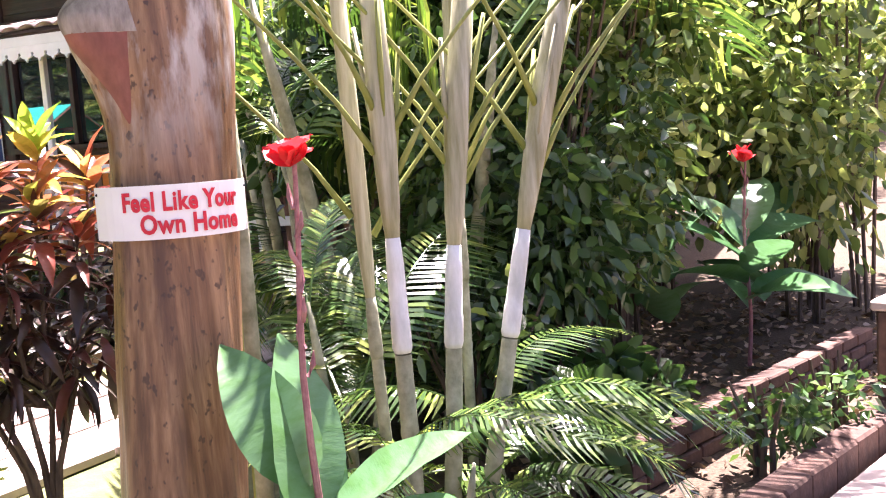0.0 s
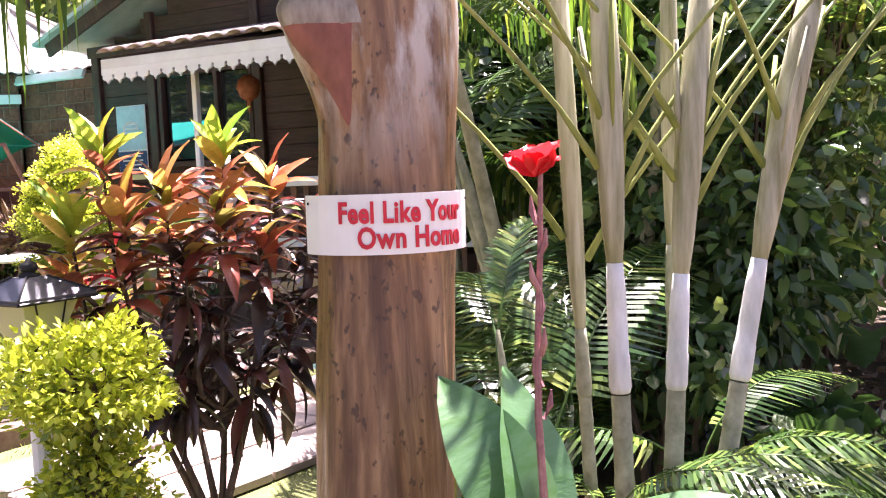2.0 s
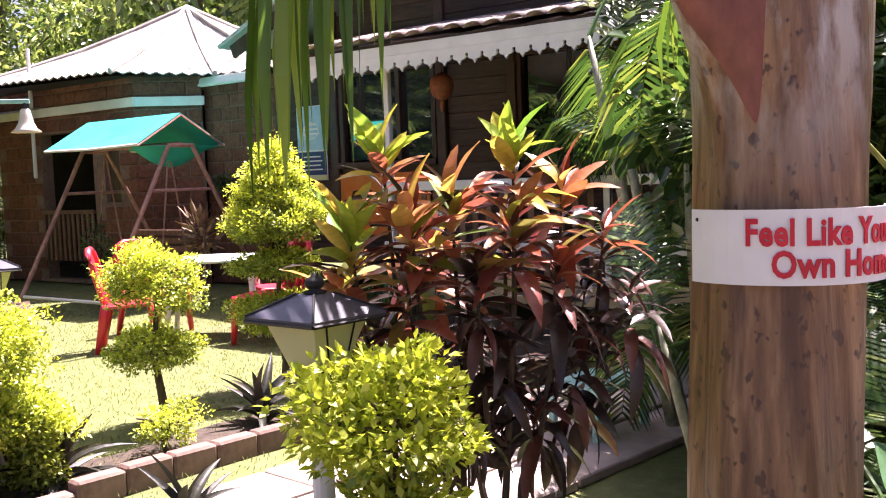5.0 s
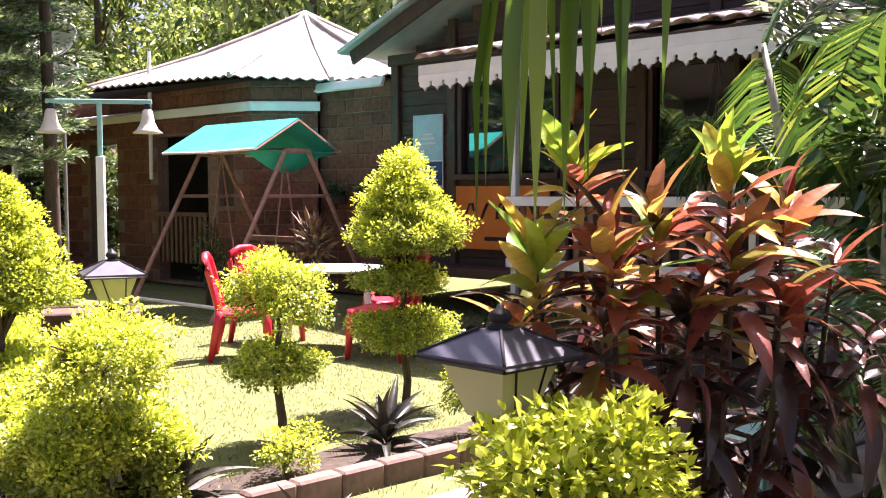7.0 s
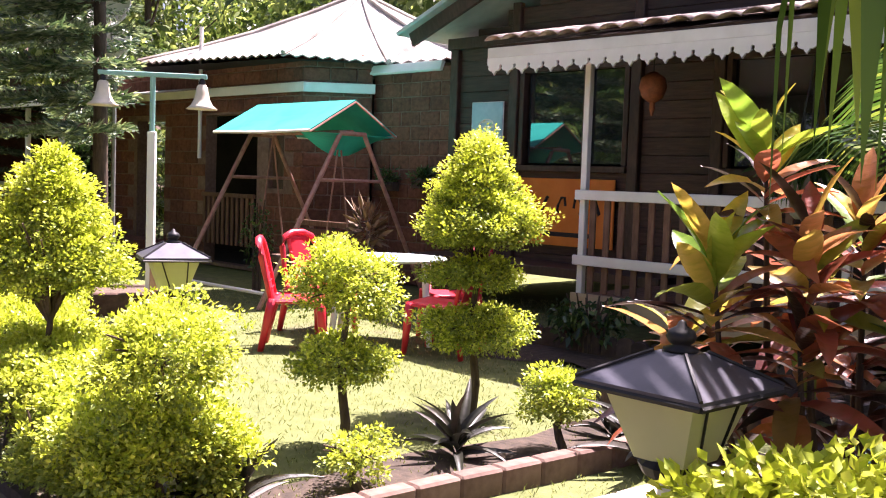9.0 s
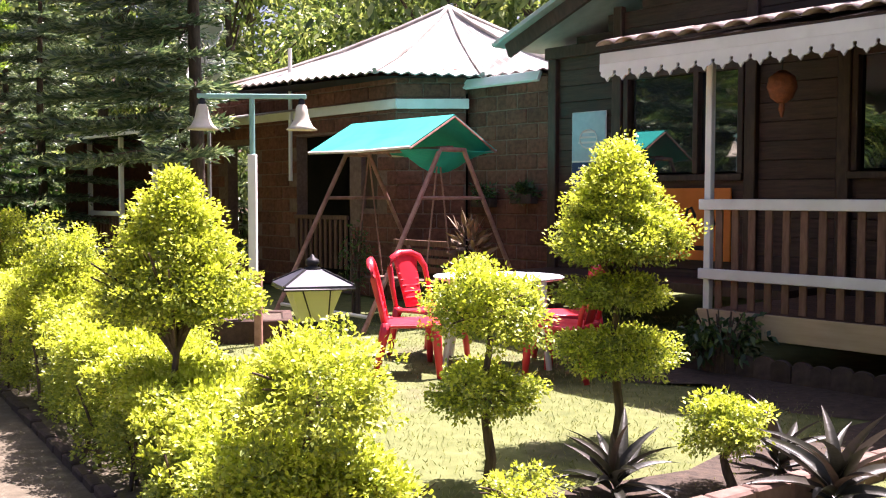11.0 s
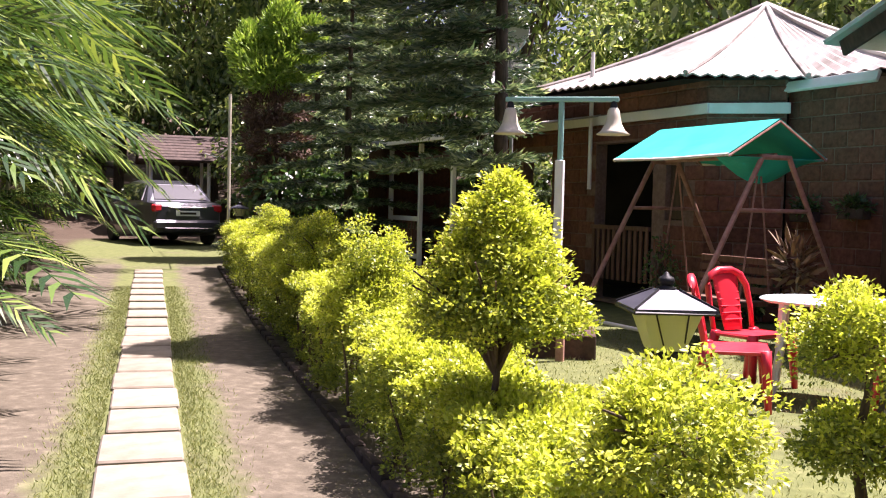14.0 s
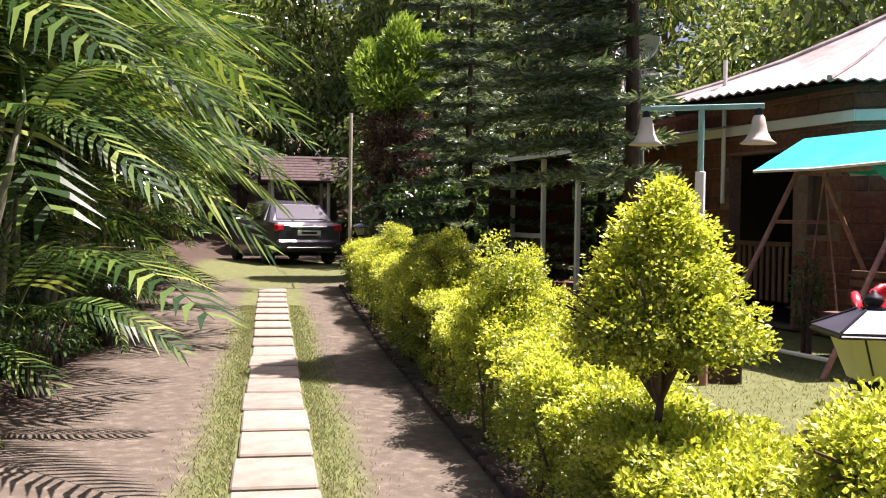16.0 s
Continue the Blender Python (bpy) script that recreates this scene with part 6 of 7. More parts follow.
# bed kerb and the pink side path
kb = tagged(thing("kerb", "reddish kerb edging of the flower bed", "kerb", kind="structure"))
c0, c1 = Vector((-1.5, 5.35)), Vector((1.9, 8.2))
for k in range(18):
    q = c0.lerp(c1, (k + 0.5) / 18)
    part("kerb_block", Shape().box((0, 0, 0), (0.243, 0.10, 0.14), bev=0.012), kerb_stone, kb, at=pose(q.x, q.y, height(q.x, q.y) + 0.05, 0, 0, 40 + RNG.uniform(-1.5, 1.5)))
bd_ = Shape()
for k in range(13):
    q = c0.lerp(c1, k / 12)
    for o in (0.07, 0.62 + 0.08 * math.sin(k * 1.9)):
        w2 = q + Vector((-0.643, 0.766)) * o
        bd_.v.append((w2.x, w2.y, height(w2.x, w2.y) + 0.02 + 0.012 * math.sin(k * 2.7 + o * 9)))
bd_.f = [(2 * k, 2 * k + 2, 2 * k + 3, 2 * k + 1) for k in range(12)]
bd_.v += [(x, y, z - 0.05) for x, y, z in bd_.v]
bd_.f += [(2 * k + 1, 2 * k + 3, 2 * k + 29, 2 * k + 27) for k in range(12)]
tagged(part("flower_bed", bd_, bed_soil), "strip of dark bare soil behind the kerb", "flower bed", kind="structure")
pp = tagged(thing("pavement", "pinkish paving slabs of the side path", "pavement", kind="structure"))
for i in range(11):
    for j in range(3):
        q = Vector((-0.1, 4.95)) + Vector((0.766, 0.643)) * (0.42 * i) + Vector((-0.643, 0.766)) * (0.42 * j - 0.2)
        part("slab", Shape().box((0, 0, 0), (0.41, 0.41, 0.05), bev=0.008), pink_paving, pp, at=pose(q.x, q.y, height(q.x, q.y) + 0.012 + RNG.uniform(0, .006), 0, 0, 40 + RNG.uniform(-.8, .8)))

# ---- right-hand bed: brick edging and thicket ----
be = tagged(thing("kerb", "weathered red brick edging wall of the shady bed", "kerb", kind="structure"))
e0, e1 = Vector((2.35, 3.30)), Vector((4.75, 4.42))
L_ = (e1 - e0).length
rz_ = math.degrees(math.atan2(e1.y - e0.y, e1.x - e0.x))
for r in range(3):
    for k in range(int(L_ / 0.22)):
        q = e0.lerp(e1, (k + 0.5 + 0.5 * (r % 2)) * 0.22 / L_)
        part("brick", Shape().box((0, 0, 0), (0.21, 0.10, 0.068), bev=0.008), brick_red, be, at=pose(q.x, q.y, 0.04 + 0.075 * r + RNG.uniform(-.004, .004), 0, 0, rz_ + RNG.uniform(-2.5, 2.5)))
be2 = tagged(thing("kerb", "low red kerb beside the paved walk", "kerb", kind="structure"))
e0, e1 = Vector((2.55, 2.75)), Vector((4.6, 3.75))
for k in range(10):
    q = e0.lerp(e1, (k + 0.5) / 10)
    part("kerb_block", Shape().box((0, 0, 0), (0.225, 0.14, 0.16), bev=0.012), brick_red, be2, at=pose(q.x, q.y, 0.06, 0, 0, rz_ + RNG.uniform(-2, 2)))
wk = tagged(thing("pavement", "reddish paved walk beyond the kerb", "pavement", kind="structure"))
for i in range(8):
    for j in range(3):
        q = Vector((2.75, 2.5)) + Vector((0.9, 0.43)) * (0.42 * i) + Vector((0.43, -0.9)) * (0.42 * j)
        part("slab", Shape().box((0, 0, 0), (0.41, 0.41, 0.05), bev=0.008), pink_paving, wk, at=pose(q.x, q.y, 0.02 + RNG.uniform(0, .006), 0, 0, rz_ + RNG.uniform(-.8, .8)))
pil = thing("gate_pillar", "short red painted pillar beside the paved walk", "pillar", at=pose(4.05, 3.42, 0, 0, 0, rz_))
part("shaft", Shape().box((0, 0, 0.28), (0.24, 0.24, 0.56), bev=0.015), brick_red, pil)
part("capstone", Shape().box((0, 0, 0.58), (0.28, 0.28, 0.05), bev=0.012), pink_paving, pil)


def shrub(x, y, r, h, n, mat, label, rng, leaf=0.09, zc=None, stems=14, wide=0.5, name="shrub"):
    """Many-stemmed shrub, leaves to the ground or above zc."""
    t = thing(name, label, "shrub", at=pose(x, y, height(x, y)))
    sm_ = Shape()
    for k in range(stems):
        a, q = rng.uniform(0, 6.28), rng.uniform(0.15, 0.75)
        sm_.tube([(0.25 * r * math.cos(a), 0.25 * r * math.sin(a), -0.02), (0.5 * q * r * math.cos(a), 0.5 * q * r * math.sin(a), h * 0.45), (q * r * math.cos(a + .3), q * r * math.sin(a + .3), h * rng.uniform(0.75, 0.98))], [0.016, 0.012, 0.006], 5)
    tagged(part("stem", sm_, bark_dark, t), kind="stuff")
    zc = h * 0.55 if zc is None else zc
    parts_p, parts_d = [], []
    m_ = 14
    for k in range(m_):
        d0 = rng.normal(size=3)
        d0 /= np.linalg.norm(d0)
        cc = np.array([0, 0, zc]) + d0 * np.array([r, r, (h - zc)]) * 0.62
        p, d = blob_points(rng, n // m_, cc, np.array([r, r, (h - zc)]) * rng.uniform(0.35, 0.55), 0.2, 5, 0.4)
        parts_p.append(p); parts_d.append(d)
    p, d = np.concatenate(parts_p), np.concatenate(parts_d)
    ok = p[:, 2] > 0.03
    leaf_cloud("foliage", p[ok], jit(rng, d[ok], 0.9, -0.1), leaf, leaf * wide, mat, t, rng=rng, big=leaf > 0.08, droop=0.25)
    return t


rng = np.random.default_rng(77)
shrub(2.75, 4.5, 0.75, 2.5, 4200, green_leaf, "tall broad-leaved shrub in dappled shade", rng, 0.10)
shrub(3.5, 5.2, 0.85, 2.9, 4600, forest_leaf, "tall leafy shrub in dappled shade", rng, 0.10)
shrub(2.4, 5.9, 0.9, 3.0, 4200, dark_leaf, "tall dark shrub of the thicket", rng, 0.12)
shrub(4.4, 6.4, 1.3, 3.6, 5200, forest_leaf, "sunlit leafy shrub of the thicket", rng, 0.13)
shrub(5.6, 5.6, 1.2, 3.4, 5200, forest_leaf, "sunlit leafy shrub of the thicket", rng, 0.13)
shrub(6.6, 7.2, 1.5, 4.4, 6500, forest_leaf, "tall sunlit shrub of the thicket", rng, 0.15)
shrub(3.6, 7.6, 1.4, 4.2, 6000, forest_leaf, "tall leafy shrub behind the thicket", rng, 0.15)
shrub(2.30, 3.35, 0.26, 0.52, 420, green_leaf, "low broad-leaved plant at the bed edge", rng, 0.13, 0.34, 8, 0.62, "bedding_plant")
shrub(2.75, 3.75, 0.25, 0.5, 300, green_leaf, "low broad-leaved plant at the bed edge", rng, 0.12, 0.3, 8, 0.62, "bedding_plant")
shrub(2.1, 3.9, 0.4, 0.9, 900, dark_leaf, "dark low shrub under the palms", rng, 0.09)
shrub(3.1, 3.25, 0.22, 0.4, 260, green_leaf, "small leafy plant between kerb and edging", rng, 0.07, 0.2, 6, 0.5, "bedding_plant")
shrub(3.6, 3.45, 0.25, 0.42, 260, green_leaf, "small leafy plant between kerb and edging", rng, 0.07, 0.2, 6, 0.5, "bedding_plant")
lit = np.stack([rng.uniform(2.2, 6.0, 2600), rng.uniform(3.2, 7.0, 2600), np.full(2600, 0.012)], 1)
lit[:, 2] += [height(p[0], p[1]) + 0.01 * rng.uniform() for p in lit]
tagged(leaf_cloud("fallen_leaves", lit, rng.normal(size=(2600, 3)) * [1, 1, 0.15], 0.08, 0.035, litter_leaf, rng=rng), "dry fallen leaves on the shaded bed", "leaves", kind="stuff")

# ---- palms along the drive ----
rng = np.random.default_rng(21)
for k in range(10):
    s_ = 9.9 + 1.4 * k
    p = drive(-1.8 - 0.05 * k + rng.uniform(-.25, .2), s_)
    areca(on_ground(p.x, p.y), 6, 18, 2.6 + 0.4 * (k % 3), rng, 0.5, "sunlit areca palm clump with arching fronds beside the drive", 1.0, "areca palms along the drive", zmin=1.7, pitch=(25, 75), kinds=DRIVE_FRONDS)
for k in range(10):
    s_ = 9.6 + 1.45 * k
    p = drive(-2.6 - 0.06 * k + rng.uniform(-.3, .2), s_)
    areca(on_ground(p.x, p.y), 6, 24, 4.3, rng, 0.6, "tall areca palm clump behind the front row", 1.55, "areca palms along the drive", zmin=1.0, pitch=(30, 75), yaws=(-150, 50), kinds=DRIVE_FRONDS)
for k in range(9):
    p = drive(-1.35 + rng.uniform(-.15, .15), 8.4 + 1.5 * k)
    shrub(p.x, p.y, 0.4, 0.6, 700, dark_leaf, "low dark shrub at the foot of the palms", rng, 0.06)
    p = drive(-1.75 - 0.05 * k + rng.uniform(-.2, .2), 10.2 + 1.4 * k)
    areca(on_ground(p.x, p.y), 3, 10, 0.8, rng, 0.3, "young areca palm at the foot of the row", 0.55, "areca palms along the drive", zmin=0.5, pitch=(10, 70), kinds=DRIVE_FRONDS)

# ---- conifers ----
def fir(x, y, h, r, tiers, label, rng, low=0.5, twigs=7, bare=None):
    t = thing("fir_tree", label, "tree", at=pose(x, y, height(x, y)))
    part("trunk", Shape().tube([(0.02 * math.sin(k), 0.02 * math.cos(k), h * k / 8 - 0.03) for k in range(9)], [0.085 * (1 - k / 9) + 0.012 for k in range(9)], 9), bark_dark, t, smooth=True)
    br = Shape()
    P_, D_ = [], []
    for i in range(tiers):
        f = i / (tiers - 1)
        z = low + (h - low - 0.15) * f
        L = r * (1 - f) ** 0.75 + 0.12
        for k in range(twigs):
            a = 6.283 * k / twigs + i * 0.7 + rng.uniform(-.2, .2)
            LL = L * rng.uniform(0.8, 1.1)
            if bare and bare[2] < z < bare[3] and math.cos(a - math.radians(bare[0])) > bare[1]:
                continue
            tip = np.array([LL * math.cos(a), LL * math.sin(a), z - 0.12 * LL + 0.05 * rng.uniform()])
            b0 = np.array([0, 0, z])
            br.tube([b0, (b0 + tip) / 2 + [0, 0, 0.03 * LL], tip], [0.016, 0.011, 0.004], 5, False)
            m = int(270 * LL) + 14
            u = rng.uniform(0.12, 1, m)
            base = b0 + (tip - b0) * u[:, None]
            sdn = np.cross((tip - b0) / LL, [0, 0, 1.0])
            w = rng.choice([-1, 1], m) * rng.uniform(0.1, 1, m) * 0.26 * LL * (1.15 - u)
            P_.append(base + sdn * w[:, None] + rng.normal(0, 0.012, (m, 3)))
            D_.append((tip - b0) / LL * 0.8 + sdn * np.sign(w)[:, None] * 0.7 + np.array([0, 0, 0.15]))
    tagged(part("bough", br, bark_dark, t), kind="stuff")
    p, d = np.concatenate(P_), np.concatenate(D_)
    leaf_cloud("needles", p, jit(rng, d, 0.25, 0.05), 0.15, 0.03, fir_leaf, t, rng=rng, fold=0.4)
    return t


fir(-4.65, 13.0, 8.2, 1.75, 19, "dark green fir tree in front of the laterite house", rng, 1.9, 9, (16, 0.3, 1.5, 3.95))
fir(-9.3, 18.6, 5.6, 1.9, 16, "blue-green fir tree beside the drive", rng, 0.4, 8)
fir(-7.6, 20.8, 6.8, 2.0, 16, "dark fir tree behind the hedge", rng, 0.5, 8)
fir(-12.6, 23.5, 8.0, 2.3, 16, "tall fir tree behind the hedge", rng, 0.5, 8)
bed = thing("planter", "low dark brick planter round the fir trunk", "planter", at=pose(-3.95, 11.6, 0.06, 0, 0, 15))
for k, (x, y, w, d) in enumerate(((0, -0.36, 1.4, 0.1), (0, 0.36, 1.4, 0.1), (-0.65, 0, 0.1, 0.62), (0.65, 0, 0.1, 0.62))):
    part("side", Shape().box((x, y, 0.11), (w, d, 0.26), bev=0.012), brick_red, bed)
part("soil", Shape().box((0, 0, 0.12), (1.2, 0.62, 0.2)), bark_dark, bed)
st = thing("stake", "short red-brown wooden stake on the lawn", "stake", at=pose(-3.45, 11.2, 0.05))
part("shaft", Shape().box((0, 0, 0.35), (0.07, 0.07, 0.7), bev=0.01), rust_steel, st)

# thuja with a dead brown lower half and a fresh green head, and the pole before it
tx, ty = -11.6, 19.9
th_ = thing("thuja", "columnar thuja with dead brown lower half and fresh green top", "tree", at=pose(tx, ty, height(tx, ty)))
part("trunk", Shape().tube([(0, 0, -0.03), (0, 0, 4.6)], [0.07, 0.02], 8), bark_dark, th_)
p_, d_ = [], []
for zc, r, h, n in ((0.8, 0.55, 0.6, 2600), (1.5, 0.64, 0.6, 3400), (2.35, 0.68, 0.55, 3400), (3.0, 0.68, 0.5, 3000)):
    p, d = blob_points(rng, n, (0, 0, zc), (r, r, h), 0.5, 8, 0.2)
    p_.append(p); d_.append(d)
leaf_cloud("dead_foliage", np.concatenate(p_), jit(rng, np.concatenate(d_), 0.6, 0.1), 0.14, 0.03, brown_leaf, th_, rng=rng)
p_, d_ = [], []
for cx, cy, zc, r, h in ((0, 0, 3.7, 0.8, 0.55), (-.35, 0, 4.15, 0.55, 0.6), (0.4, 0.1, 4.1, 0.55, 0.55), (0.1, 0, 4.6, 0.42, 0.6), (-.6, 0, 4.3, 0.3, 0.4), (0.7, 0, 4.4, 0.3, 0.4)):
    p, d = blob_points(rng, 2600, (cx, cy, zc), (r, r, h), 0.45, 9, 0.42)
    p_.append(p); d_.append(d)
leaf_cloud("fresh_foliage", np.concatenate(p_), jit(rng, np.concatenate(d_), 0.5, 0.6), 0.15, 0.042, thuja_leaf, th_, rng=rng)
q = drive(1.95, 20.9)
pole = thing("service_pole", "thin pale service pole at the hedge end", "pole", at=pose(q.x, q.y, height(q.x, q.y)))
part("shaft", Shape().tube([(0, 0, -0.02), (0, 0, 3.1)], 0.03, 8), bell_shade, pole)
part("cable", Shape().tube([(0, 0, 2.15), (-1.2, 1.4, 2.05), (-2.6, 3.0, 2.2)], 0.012, 5), white_paint, pole)

# ---- parked car ----
def car(at):
    """Saloon seen from behind: x across, y forward; the tail at y = 0."""
    t = thing("car", "dark grey saloon car parked at the end of the drive", "car", at=at)
    # lengthwise sections: y, half-width at waist, z of sill, waist, roof, half-width of roof
    secs = [(0.0, 0.74, 0.40, 0.88, 0.90, 0.66), (0.08, 0.80, 0.30, 0.96, 0.98, 0.70), (0.45, 0.83, 0.22, 0.98, 1.02, 0.70), (0.95, 0.84, 0.20, 0.97, 1.40, 0.58), (1.5, 0.845, 0.20, 0.96, 1.50, 0.57),
            (2.2, 0.845, 0.20, 0.95, 1.50, 0.57), (2.7, 0.845, 0.20, 0.94, 1.38, 0.60), (3.15, 0.84, 0.20, 0.93, 0.97, 0.66), (3.7, 0.81, 0.22, 0.86, 0.88, 0.62), (3.95, 0.72, 0.32, 0.72, 0.74, 0.55)]
    ring = []
    for y, hw, z0, zw, zr_, hr in secs:
        ring.append([(-hw * 0.93, y, z0), (-hw, y, z0 + 0.2), (-hw, y, zw - 0.08), (-hw * 0.97, y, zw), (-hr - 0.02, y, zr_ - 0.05 * (zr_ > 1.2)), (-hr * 0.75, y, zr_), (hr * 0.75, y, zr_), (hr + 0.02, y, zr_ - 0.05 * (zr_ > 1.2)), (hw * 0.97, y, zw), (hw, y, zw - 0.08), (hw, y, z0 + 0.2), (hw * 0.93, y, z0)])
    s_ = Shape()
    n = 12
    s_.add([p for r in ring for p in r], [(i * n + k, i * n + (k + 1) % n, (i + 1) * n + (k + 1) % n, (i + 1) * n + k) for i in range(len(ring) - 1) for k in range(n)] + [tuple(range(n)), tuple(range((len(ring) - 1) * n, len(ring) * n))[::-1]])
    body = part("body", s_, car_paint, t)
    part("rear_window", Shape().add([(-0.62, 0.50, 1.045), (0.62, 0.50, 1.045), (0.52, 0.915, 1.375), (-0.52, 0.915, 1.375), (-0.62, 0.47, 1.06), (0.62, 0.47, 1.06), (0.52, 0.885, 1.39), (-0.52, 0.885, 1.39)], [(4, 5, 6, 7), (0, 3, 2, 1), (0, 1, 5, 4), (1, 2, 6, 5), (2, 3, 7, 6), (3, 0, 4, 7)]), window_glass, t)
    for sd in (-1, 1):
        part("side_window", Shape().add([(sd * 0.80, 0.75, 1.02), (sd * 0.80, 2.9, 1.0), (sd * 0.63, 2.55, 1.38), (sd * 0.60, 1.05, 1.40), (sd * 0.84, 0.75, 1.02), (sd * 0.84, 2.9, 1.0), (sd * 0.665, 2.55, 1.39), (sd * 0.635, 1.05, 1.41)], [(4, 5, 6, 7), (0, 3, 2, 1), (0, 1, 5, 4), (1, 2, 6, 5), (2, 3, 7, 6), (3, 0, 4, 7)]), window_glass, t)
        part("tail_light", Shape().box((sd * 0.68, 0.06, 0.86), (0.28, 0.15, 0.17), rz=sd * -16, bev=0.035), tail_red, t, "red tail light")
        part("mirror", Shape().box((sd * 0.93, 2.55, 1.02), (0.16, 0.1, 0.11), bev=0.03), car_paint, t)
        for y in (0.72, 3.15):
            wh = part("wheel", Shape(), rubber, t)
            wh.data = Shape().lathe([(0.19, -0.09), (0.29, -0.09), (0.305, -0.06), (0.305, 0.06), (0.29, 0.09), (0.19, 0.09)], n=24).mesh("wheel", rubber)
            wh.matrix_basis = pose(sd * 0.75, y, 0.30, 0, 90, 0)
            part("rim", Shape().lathe([(0.0, -0.07), (0.19, -0.085), (0.2, 0.085), (0.0, 0.07)], n=16), chrome, wh)
    part("boot_trim", Shape().box((0, 0.0, 0.87), (0.9, 0.04, 0.045), bev=0.01), chrome, t)
    part("number_plate", Shape().box((0, -0.005, 0.74), (0.56, 0.03, 0.12), bev=0.005), plate_white, t, "white number plate")
    part("plate_text", Shape().box((0, -0.022, 0.74), (0.38, 0.004, 0.05), bev=0.001), ink_black, t)
    part("bumper", Shape().box((0, 0.02, 0.47), (1.58, 0.18, 0.24), bev=0.06), car_paint, t)
    part("bumper_trim", Shape().box((0, -0.075, 0.40), (1.1, 0.03, 0.03), bev=0.008), chrome, t)
    part("bumper_strip", Shape().box((0, -0.07, 0.36), (1.2, 0.03, 0.06), bev=0.01), rubber, t)
    return t


car(pose(-14.86, 21.58, height(-14.86, 21.58), 0, 0, 56))

# shelter behind the car
sh = thing("shelter", "open shelter with clay tile roof and white posts", "shelter", at=pose(-18.6, 27.6, height(-18.6, 27.6) - 0.05, 0, 0, 40))
for x in (-1.6, 0, 1.6):
    for y in (-1.2, 1.2):
        part("post", Shape().tube([(x, y, 0), (x, y, 2.2)], 0.05, 8), white_paint, sh)
for sd in (-1, 1):
    rf = part("roof", Shape().box((0, 0, 0), (3.9, 1.75, 0.06)), brown_tile, sh, at=pose(0, sd * 0.78, 2.52, -sd * 26, 0, 0))
    for k in range(9):
        part("roof_tile", Shape().box((0, -0.8 + k * 0.2, 0.045), (3.88, 0.17, 0.03)), brown_tile, rf)
part("back_wall", Shape().box((0, 1.6, 0.5), (4.2, 0.1, 1.0)), brown_tile, sh)

# ---- woods on the slope behind ----
def wood_tree(rng, h, r, n, mat, leaf):
    t = thing("forest_tree", "tall leafy tree of the wooded slope", "tree", "trees of the wooded slope")
    lean = rng.uniform(-.3, .3, 2)
    part("trunk", Shape().tube([(lean[0] * k / 6, lean[1] * k / 6, h * 0.8 * k / 6 - 0.3) for k in range(7)], [0.17 * (1 - 0.12 * k) for k in range(7)], 8), bark_grey if rng.uniform() < 0.4 else bark_dark, t, smooth=True)
    br = Shape()
    P_, D_ = [], []
    for k in range(15):
        z = h * rng.uniform(0.22, 0.95)
        a = rng.uniform(0, 6.28)
        q = r * rng.uniform(0.3, 1) * (1.1 - 0.5 * z / h)
        c = np.array([q * math.cos(a), q * math.sin(a), z])
        br.tube([(0, 0, z * 0.72), c * [0.5, 0.5, 0] + [0, 0, z * 0.85], c], [0.05, 0.035, 0.012], 5, False)
        p, d = blob_points(rng, n // 15, c, (r * 0.5, r * 0.5, h * 0.11), 0.15, 6, 0.45)
        P_.append(p); D_.append(d)
    tagged(part("limb", br, bark_dark, t), kind="stuff")
    leaf_cloud("crown", np.concatenate(P_), jit(rng, np.concatenate(D_), 0.9, -0.2), leaf, leaf * 0.42, mat, t, rng=rng, big=True, droop=0.3)
    return t


rng = np.random.default_rng(99)
KINDS = [wood_tree(rng, h, r, n, m, lf) for h, r, n, m, lf in ((9.0, 2.6, 3300, forest_leaf, 0.26), (11.0, 2.9, 3600, forest_leaf, 0.28), (7.5, 2.3, 3300, forest_leaf, 0.22), (12.5, 3.0, 3600, forest_leaf, 0.26), (6.0, 2.4, 3300, forest_leaf, 0.20))]
spots = []
for ring_, (d0, n0) in enumerate(((20.5, 26), (25.0, 30), (31.0, 32), (40.0, 30))):
    for k in range(n0):
        a = math.radians(-52 + 145 * (k + rng.uniform(-.3, .3)) / n0)
        rr_ = d0 + rng.uniform(-1.6, 1.6)
        x, y = -2.0 - rr_ * math.sin(a), 5.0 + rr_ * math.cos(a)
        a_, s_ = A[0] * x + A[1] * y, G[0] * x + G[1] * y
        if -3.2 < a_ < 3.2 and s_ < 29:
            continue
        if math.hypot(x + 18.6, y - 27.6) < 4.0 or (x + 2.5) ** 2 + (y - 17.5) ** 2 < 22:
            continue
        hx_, hy_ = (x - HX) * D_AX.x + (y - HY) * D_AX.y, (x - HX) * 0.6919 + (y - HY) * 0.7220
        if -1.5 < hx_ < 9.6 and -2.5 < hy_ < 8:
            continue
        if math.hypot(x + 9.0, y - 23.5) < 5.2 or math.hypot(x + 2.0, y - 17.0) < 6:
            continue
        spots.append((x, y))
spots += [(-21.5, 31.0), (-19.0, 33.5), (-24.0, 29.5), (-26.0, 33.0), (-16.5, 34.0), (-23.0, 26.0), (-21.5, 22.5), (-25.5, 24.0), (-14.5, 30.0), (-22.5, 35.5), (-28.0, 28.0), (-19.5, 19.5)]
for k in range(16):
    a, rr_ = math.radians(24 + 1.7 * k), (34, 39, 44)[k % 3]
    spots.append((-1.6 - rr_ * math.sin(a), 3.0 + rr_ * math.cos(a)))
used = set()
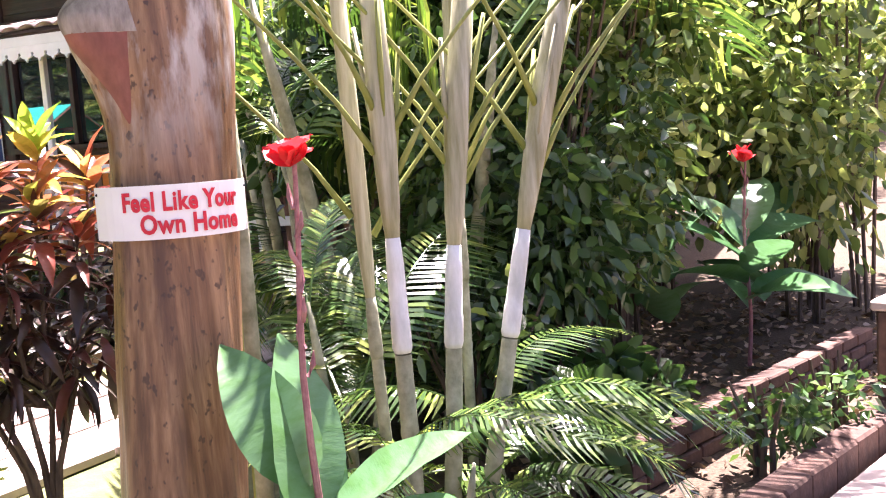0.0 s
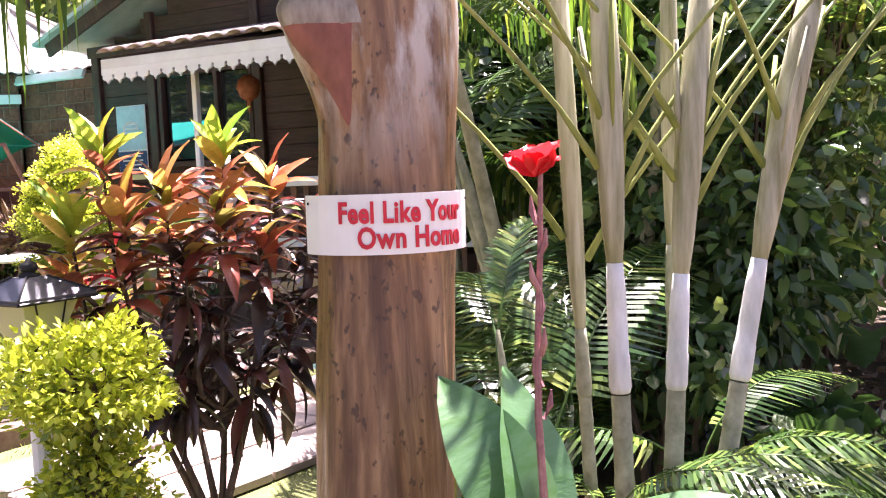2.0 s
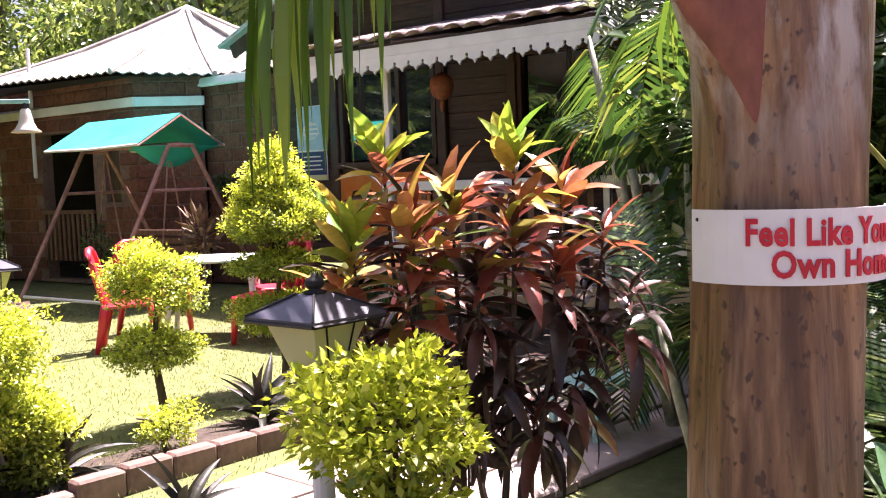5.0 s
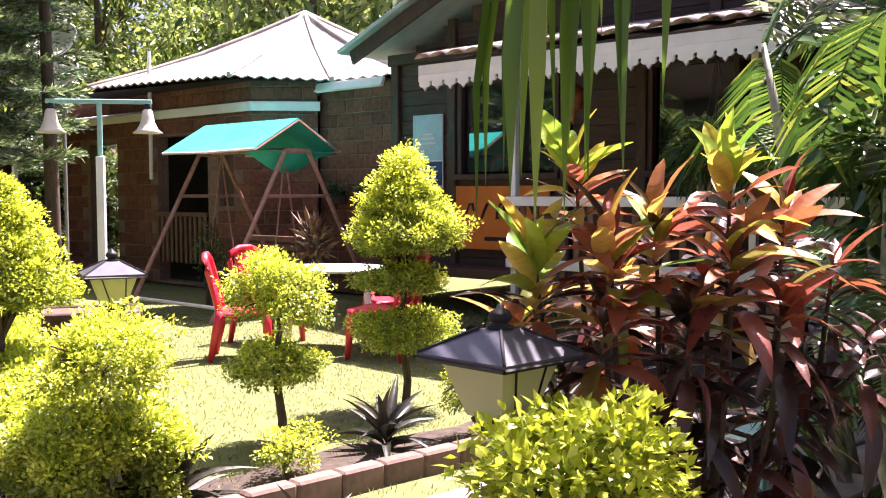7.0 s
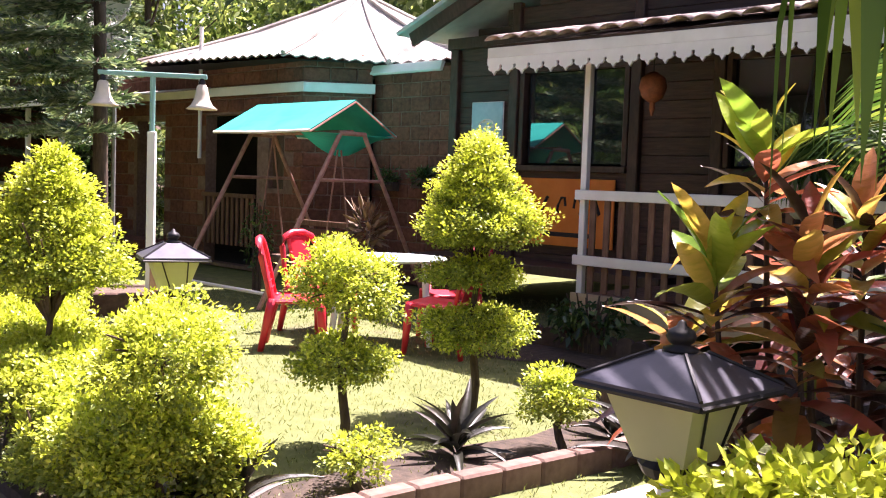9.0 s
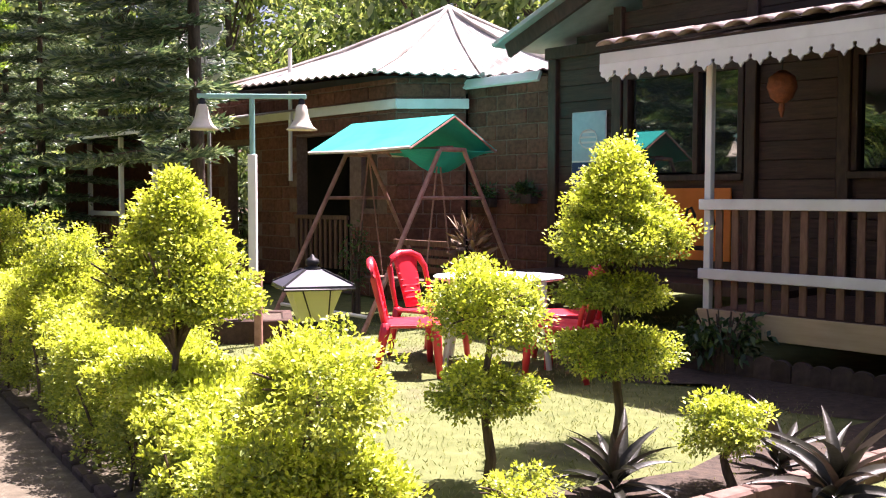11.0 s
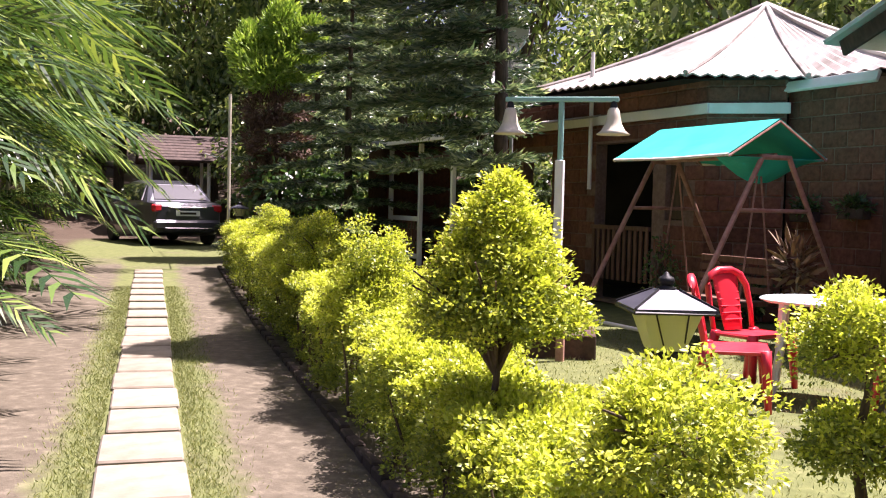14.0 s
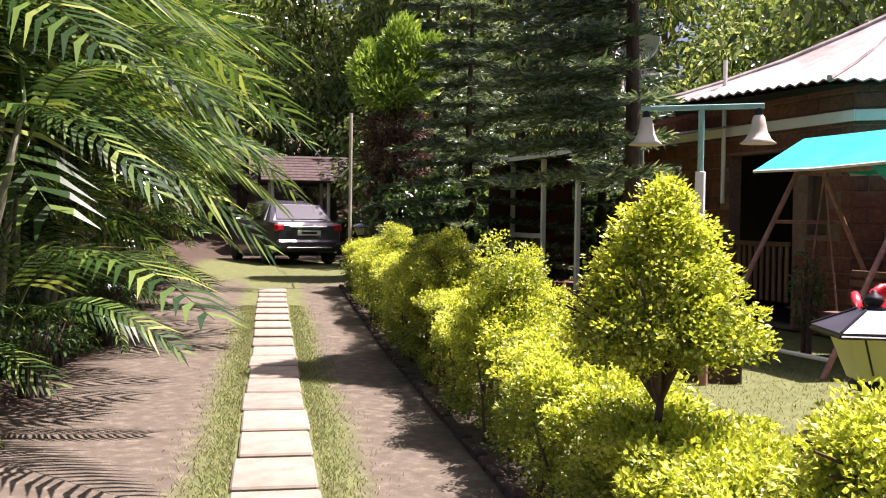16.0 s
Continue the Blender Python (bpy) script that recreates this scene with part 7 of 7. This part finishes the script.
for i, (x, y) in enumerate(spots):
    k = int(rng.integers(5))
    m = pose(x, y, height(x, y), 0, 0, rng.uniform(0, 360)) @ Matrix.Scale(rng.uniform(0.85, 1.25), 4)
    if k not in used:
        KINDS[k].matrix_basis = m
        used.add(k)
    else:
        o = copy_thing(KINDS[k], m)
        o.matrix_basis = m
for k in range(5):
    if k not in used:
        KINDS[k].matrix_basis = pose(-30 + 5 * k, 45, height(-30 + 5 * k, 45))
rng = np.random.default_rng(12)
for k in range(26):
    a = math.radians(-40 + 125 * k / 25)
    rr_ = 17.8 + rng.uniform(-.5, 2.5)
    x, y = -2.0 - rr_ * math.sin(a), 5.0 + rr_ * math.cos(a)
    a_, s_ = A[0] * x + A[1] * y, G[0] * x + G[1] * y
    hx_, hy_ = (x - HX) * D_AX.x + (y - HY) * D_AX.y, (x - HX) * 0.6919 + (y - HY) * 0.7220
    if (-3 < a_ < 3 and s_ < 31) or (-1.5 < hx_ < 9.6 and -2.5 < hy_ < 8) or (x + 2.5) ** 2 + (y - 17.5) ** 2 < 20 or math.hypot(x + 7.5, y - 18) < 3:
        continue
    shrub(x, y, 1.5, 2.4, 2200, forest_leaf if k % 2 else green_leaf, "dense undergrowth at the foot of the slope", rng, 0.17)

# pot plants on the laterite wall and small plants by the swing
rng = np.random.default_rng(55)
for u_, z_ in ((0.45, 1.45), (1.15, 1.50)):
    q = Vector((*Q2, 0)).lerp(Vector((*Q1, 0)), u_ / 1.52) - E_AX * 0.12
    t = thing("wall_planter", "small dark planter with trailing greenery on the wall", "planter", at=pose(q.x, q.y, 0, 0, 0, HROT))
    part("trough", Shape().box((0, 0, z_ - 0.06), (0.36, 0.14, 0.12), bev=0.01), edging, t)
    p, d = blob_points(rng, 420, (0, -0.02, z_ + 0.04), (0.22, 0.12, 0.14), 0.2, 6, 0.4)
    leaf_cloud("greenery", p, jit(rng, d, 0.8, 0.1), 0.07, 0.025, green_leaf, t, rng=rng)
pk = thing("cordyline", "pinkish variegated cordyline beside the swing", "plant", at=pose(-1.55, 12.6, height(-1.55, 12.6)))
part("stem", Shape().tube([(0, 0, -0.02), (0.02, 0, 0.8), (0, 0, 1.2)], [0.014, 0.011, 0.006], 6), bark_grey, pk)
p, d = blob_points(rng, 160, (0, 0, 0.85), (0.16, 0.16, 0.3), 0.1, 6, 0.3)
leaf_cloud("leaves", p, jit(rng, d, 0.4, 0.5), 0.17, 0.04, litter_leaf, pk, rng=rng, big=True)
shrub(-2.95, 13.6, 0.22, 1.15, 420, green_leaf, "thin climbing plant by the swing", rng, 0.06, 0.7, 6)
shrub(-2.2, 14.6, 0.35, 0.8, 700, dark_leaf, "dark low shrub at the wall foot", rng, 0.08)
shrub(0.55, 10.0, 0.35, 0.55, 500, dark_leaf, "dark low plants under the deck", rng, 0.08)
tt = thing("low_table", "low teal painted garden table beside the path", "table", at=pose(1.30, 6.15, height(1.30, 6.15), 0, 0, 40))
part("top", Shape().box((0, 0, 0.30), (0.55, 0.36, 0.03)), post_teal, tt)
for sx_, sy_ in ((-1, -1), (1, -1), (1, 1), (-1, 1)):
    part("leg", Shape().box((0.23 * sx_, 0.14 * sy_, 0.145), (0.04, 0.04, 0.29)), post_teal, tt)

# turf blades beside the slabs and on the lawn
rng = np.random.default_rng(8)
n = 26000
ss_ = rng.uniform(3.5, 18, n)
sd_ = rng.choice([-1, 1], n)
aa_ = 0.60 + sd_ * (0.24 + np.abs(rng.normal(0, 0.13, n)))
P = np.stack([A[0] * aa_ + G[0] * ss_, A[1] * aa_ + G[1] * ss_, np.zeros(n)], 1)
n2 = 30000
P2 = np.stack([rng.uniform(-5.5, 1.0, n2), rng.uniform(5.4, 13.8, n2), np.zeros(n2)], 1)
ok = (A[0] * P2[:, 0] + A[1] * P2[:, 1]) > 2.45
P = np.concatenate([P, P2[ok]])
P[:, 2] = [height(p[0], p[1]) for p in P]
tagged(leaf_cloud("grass", P, rng.normal(0, 0.55, (len(P), 3)) * [1, 1, 0] + [0, 0, 0.8], 0.034, 0.006, grass_leaf, rng=rng), "short turf blades beside slabs and on the lawn", "grass", kind="stuff")
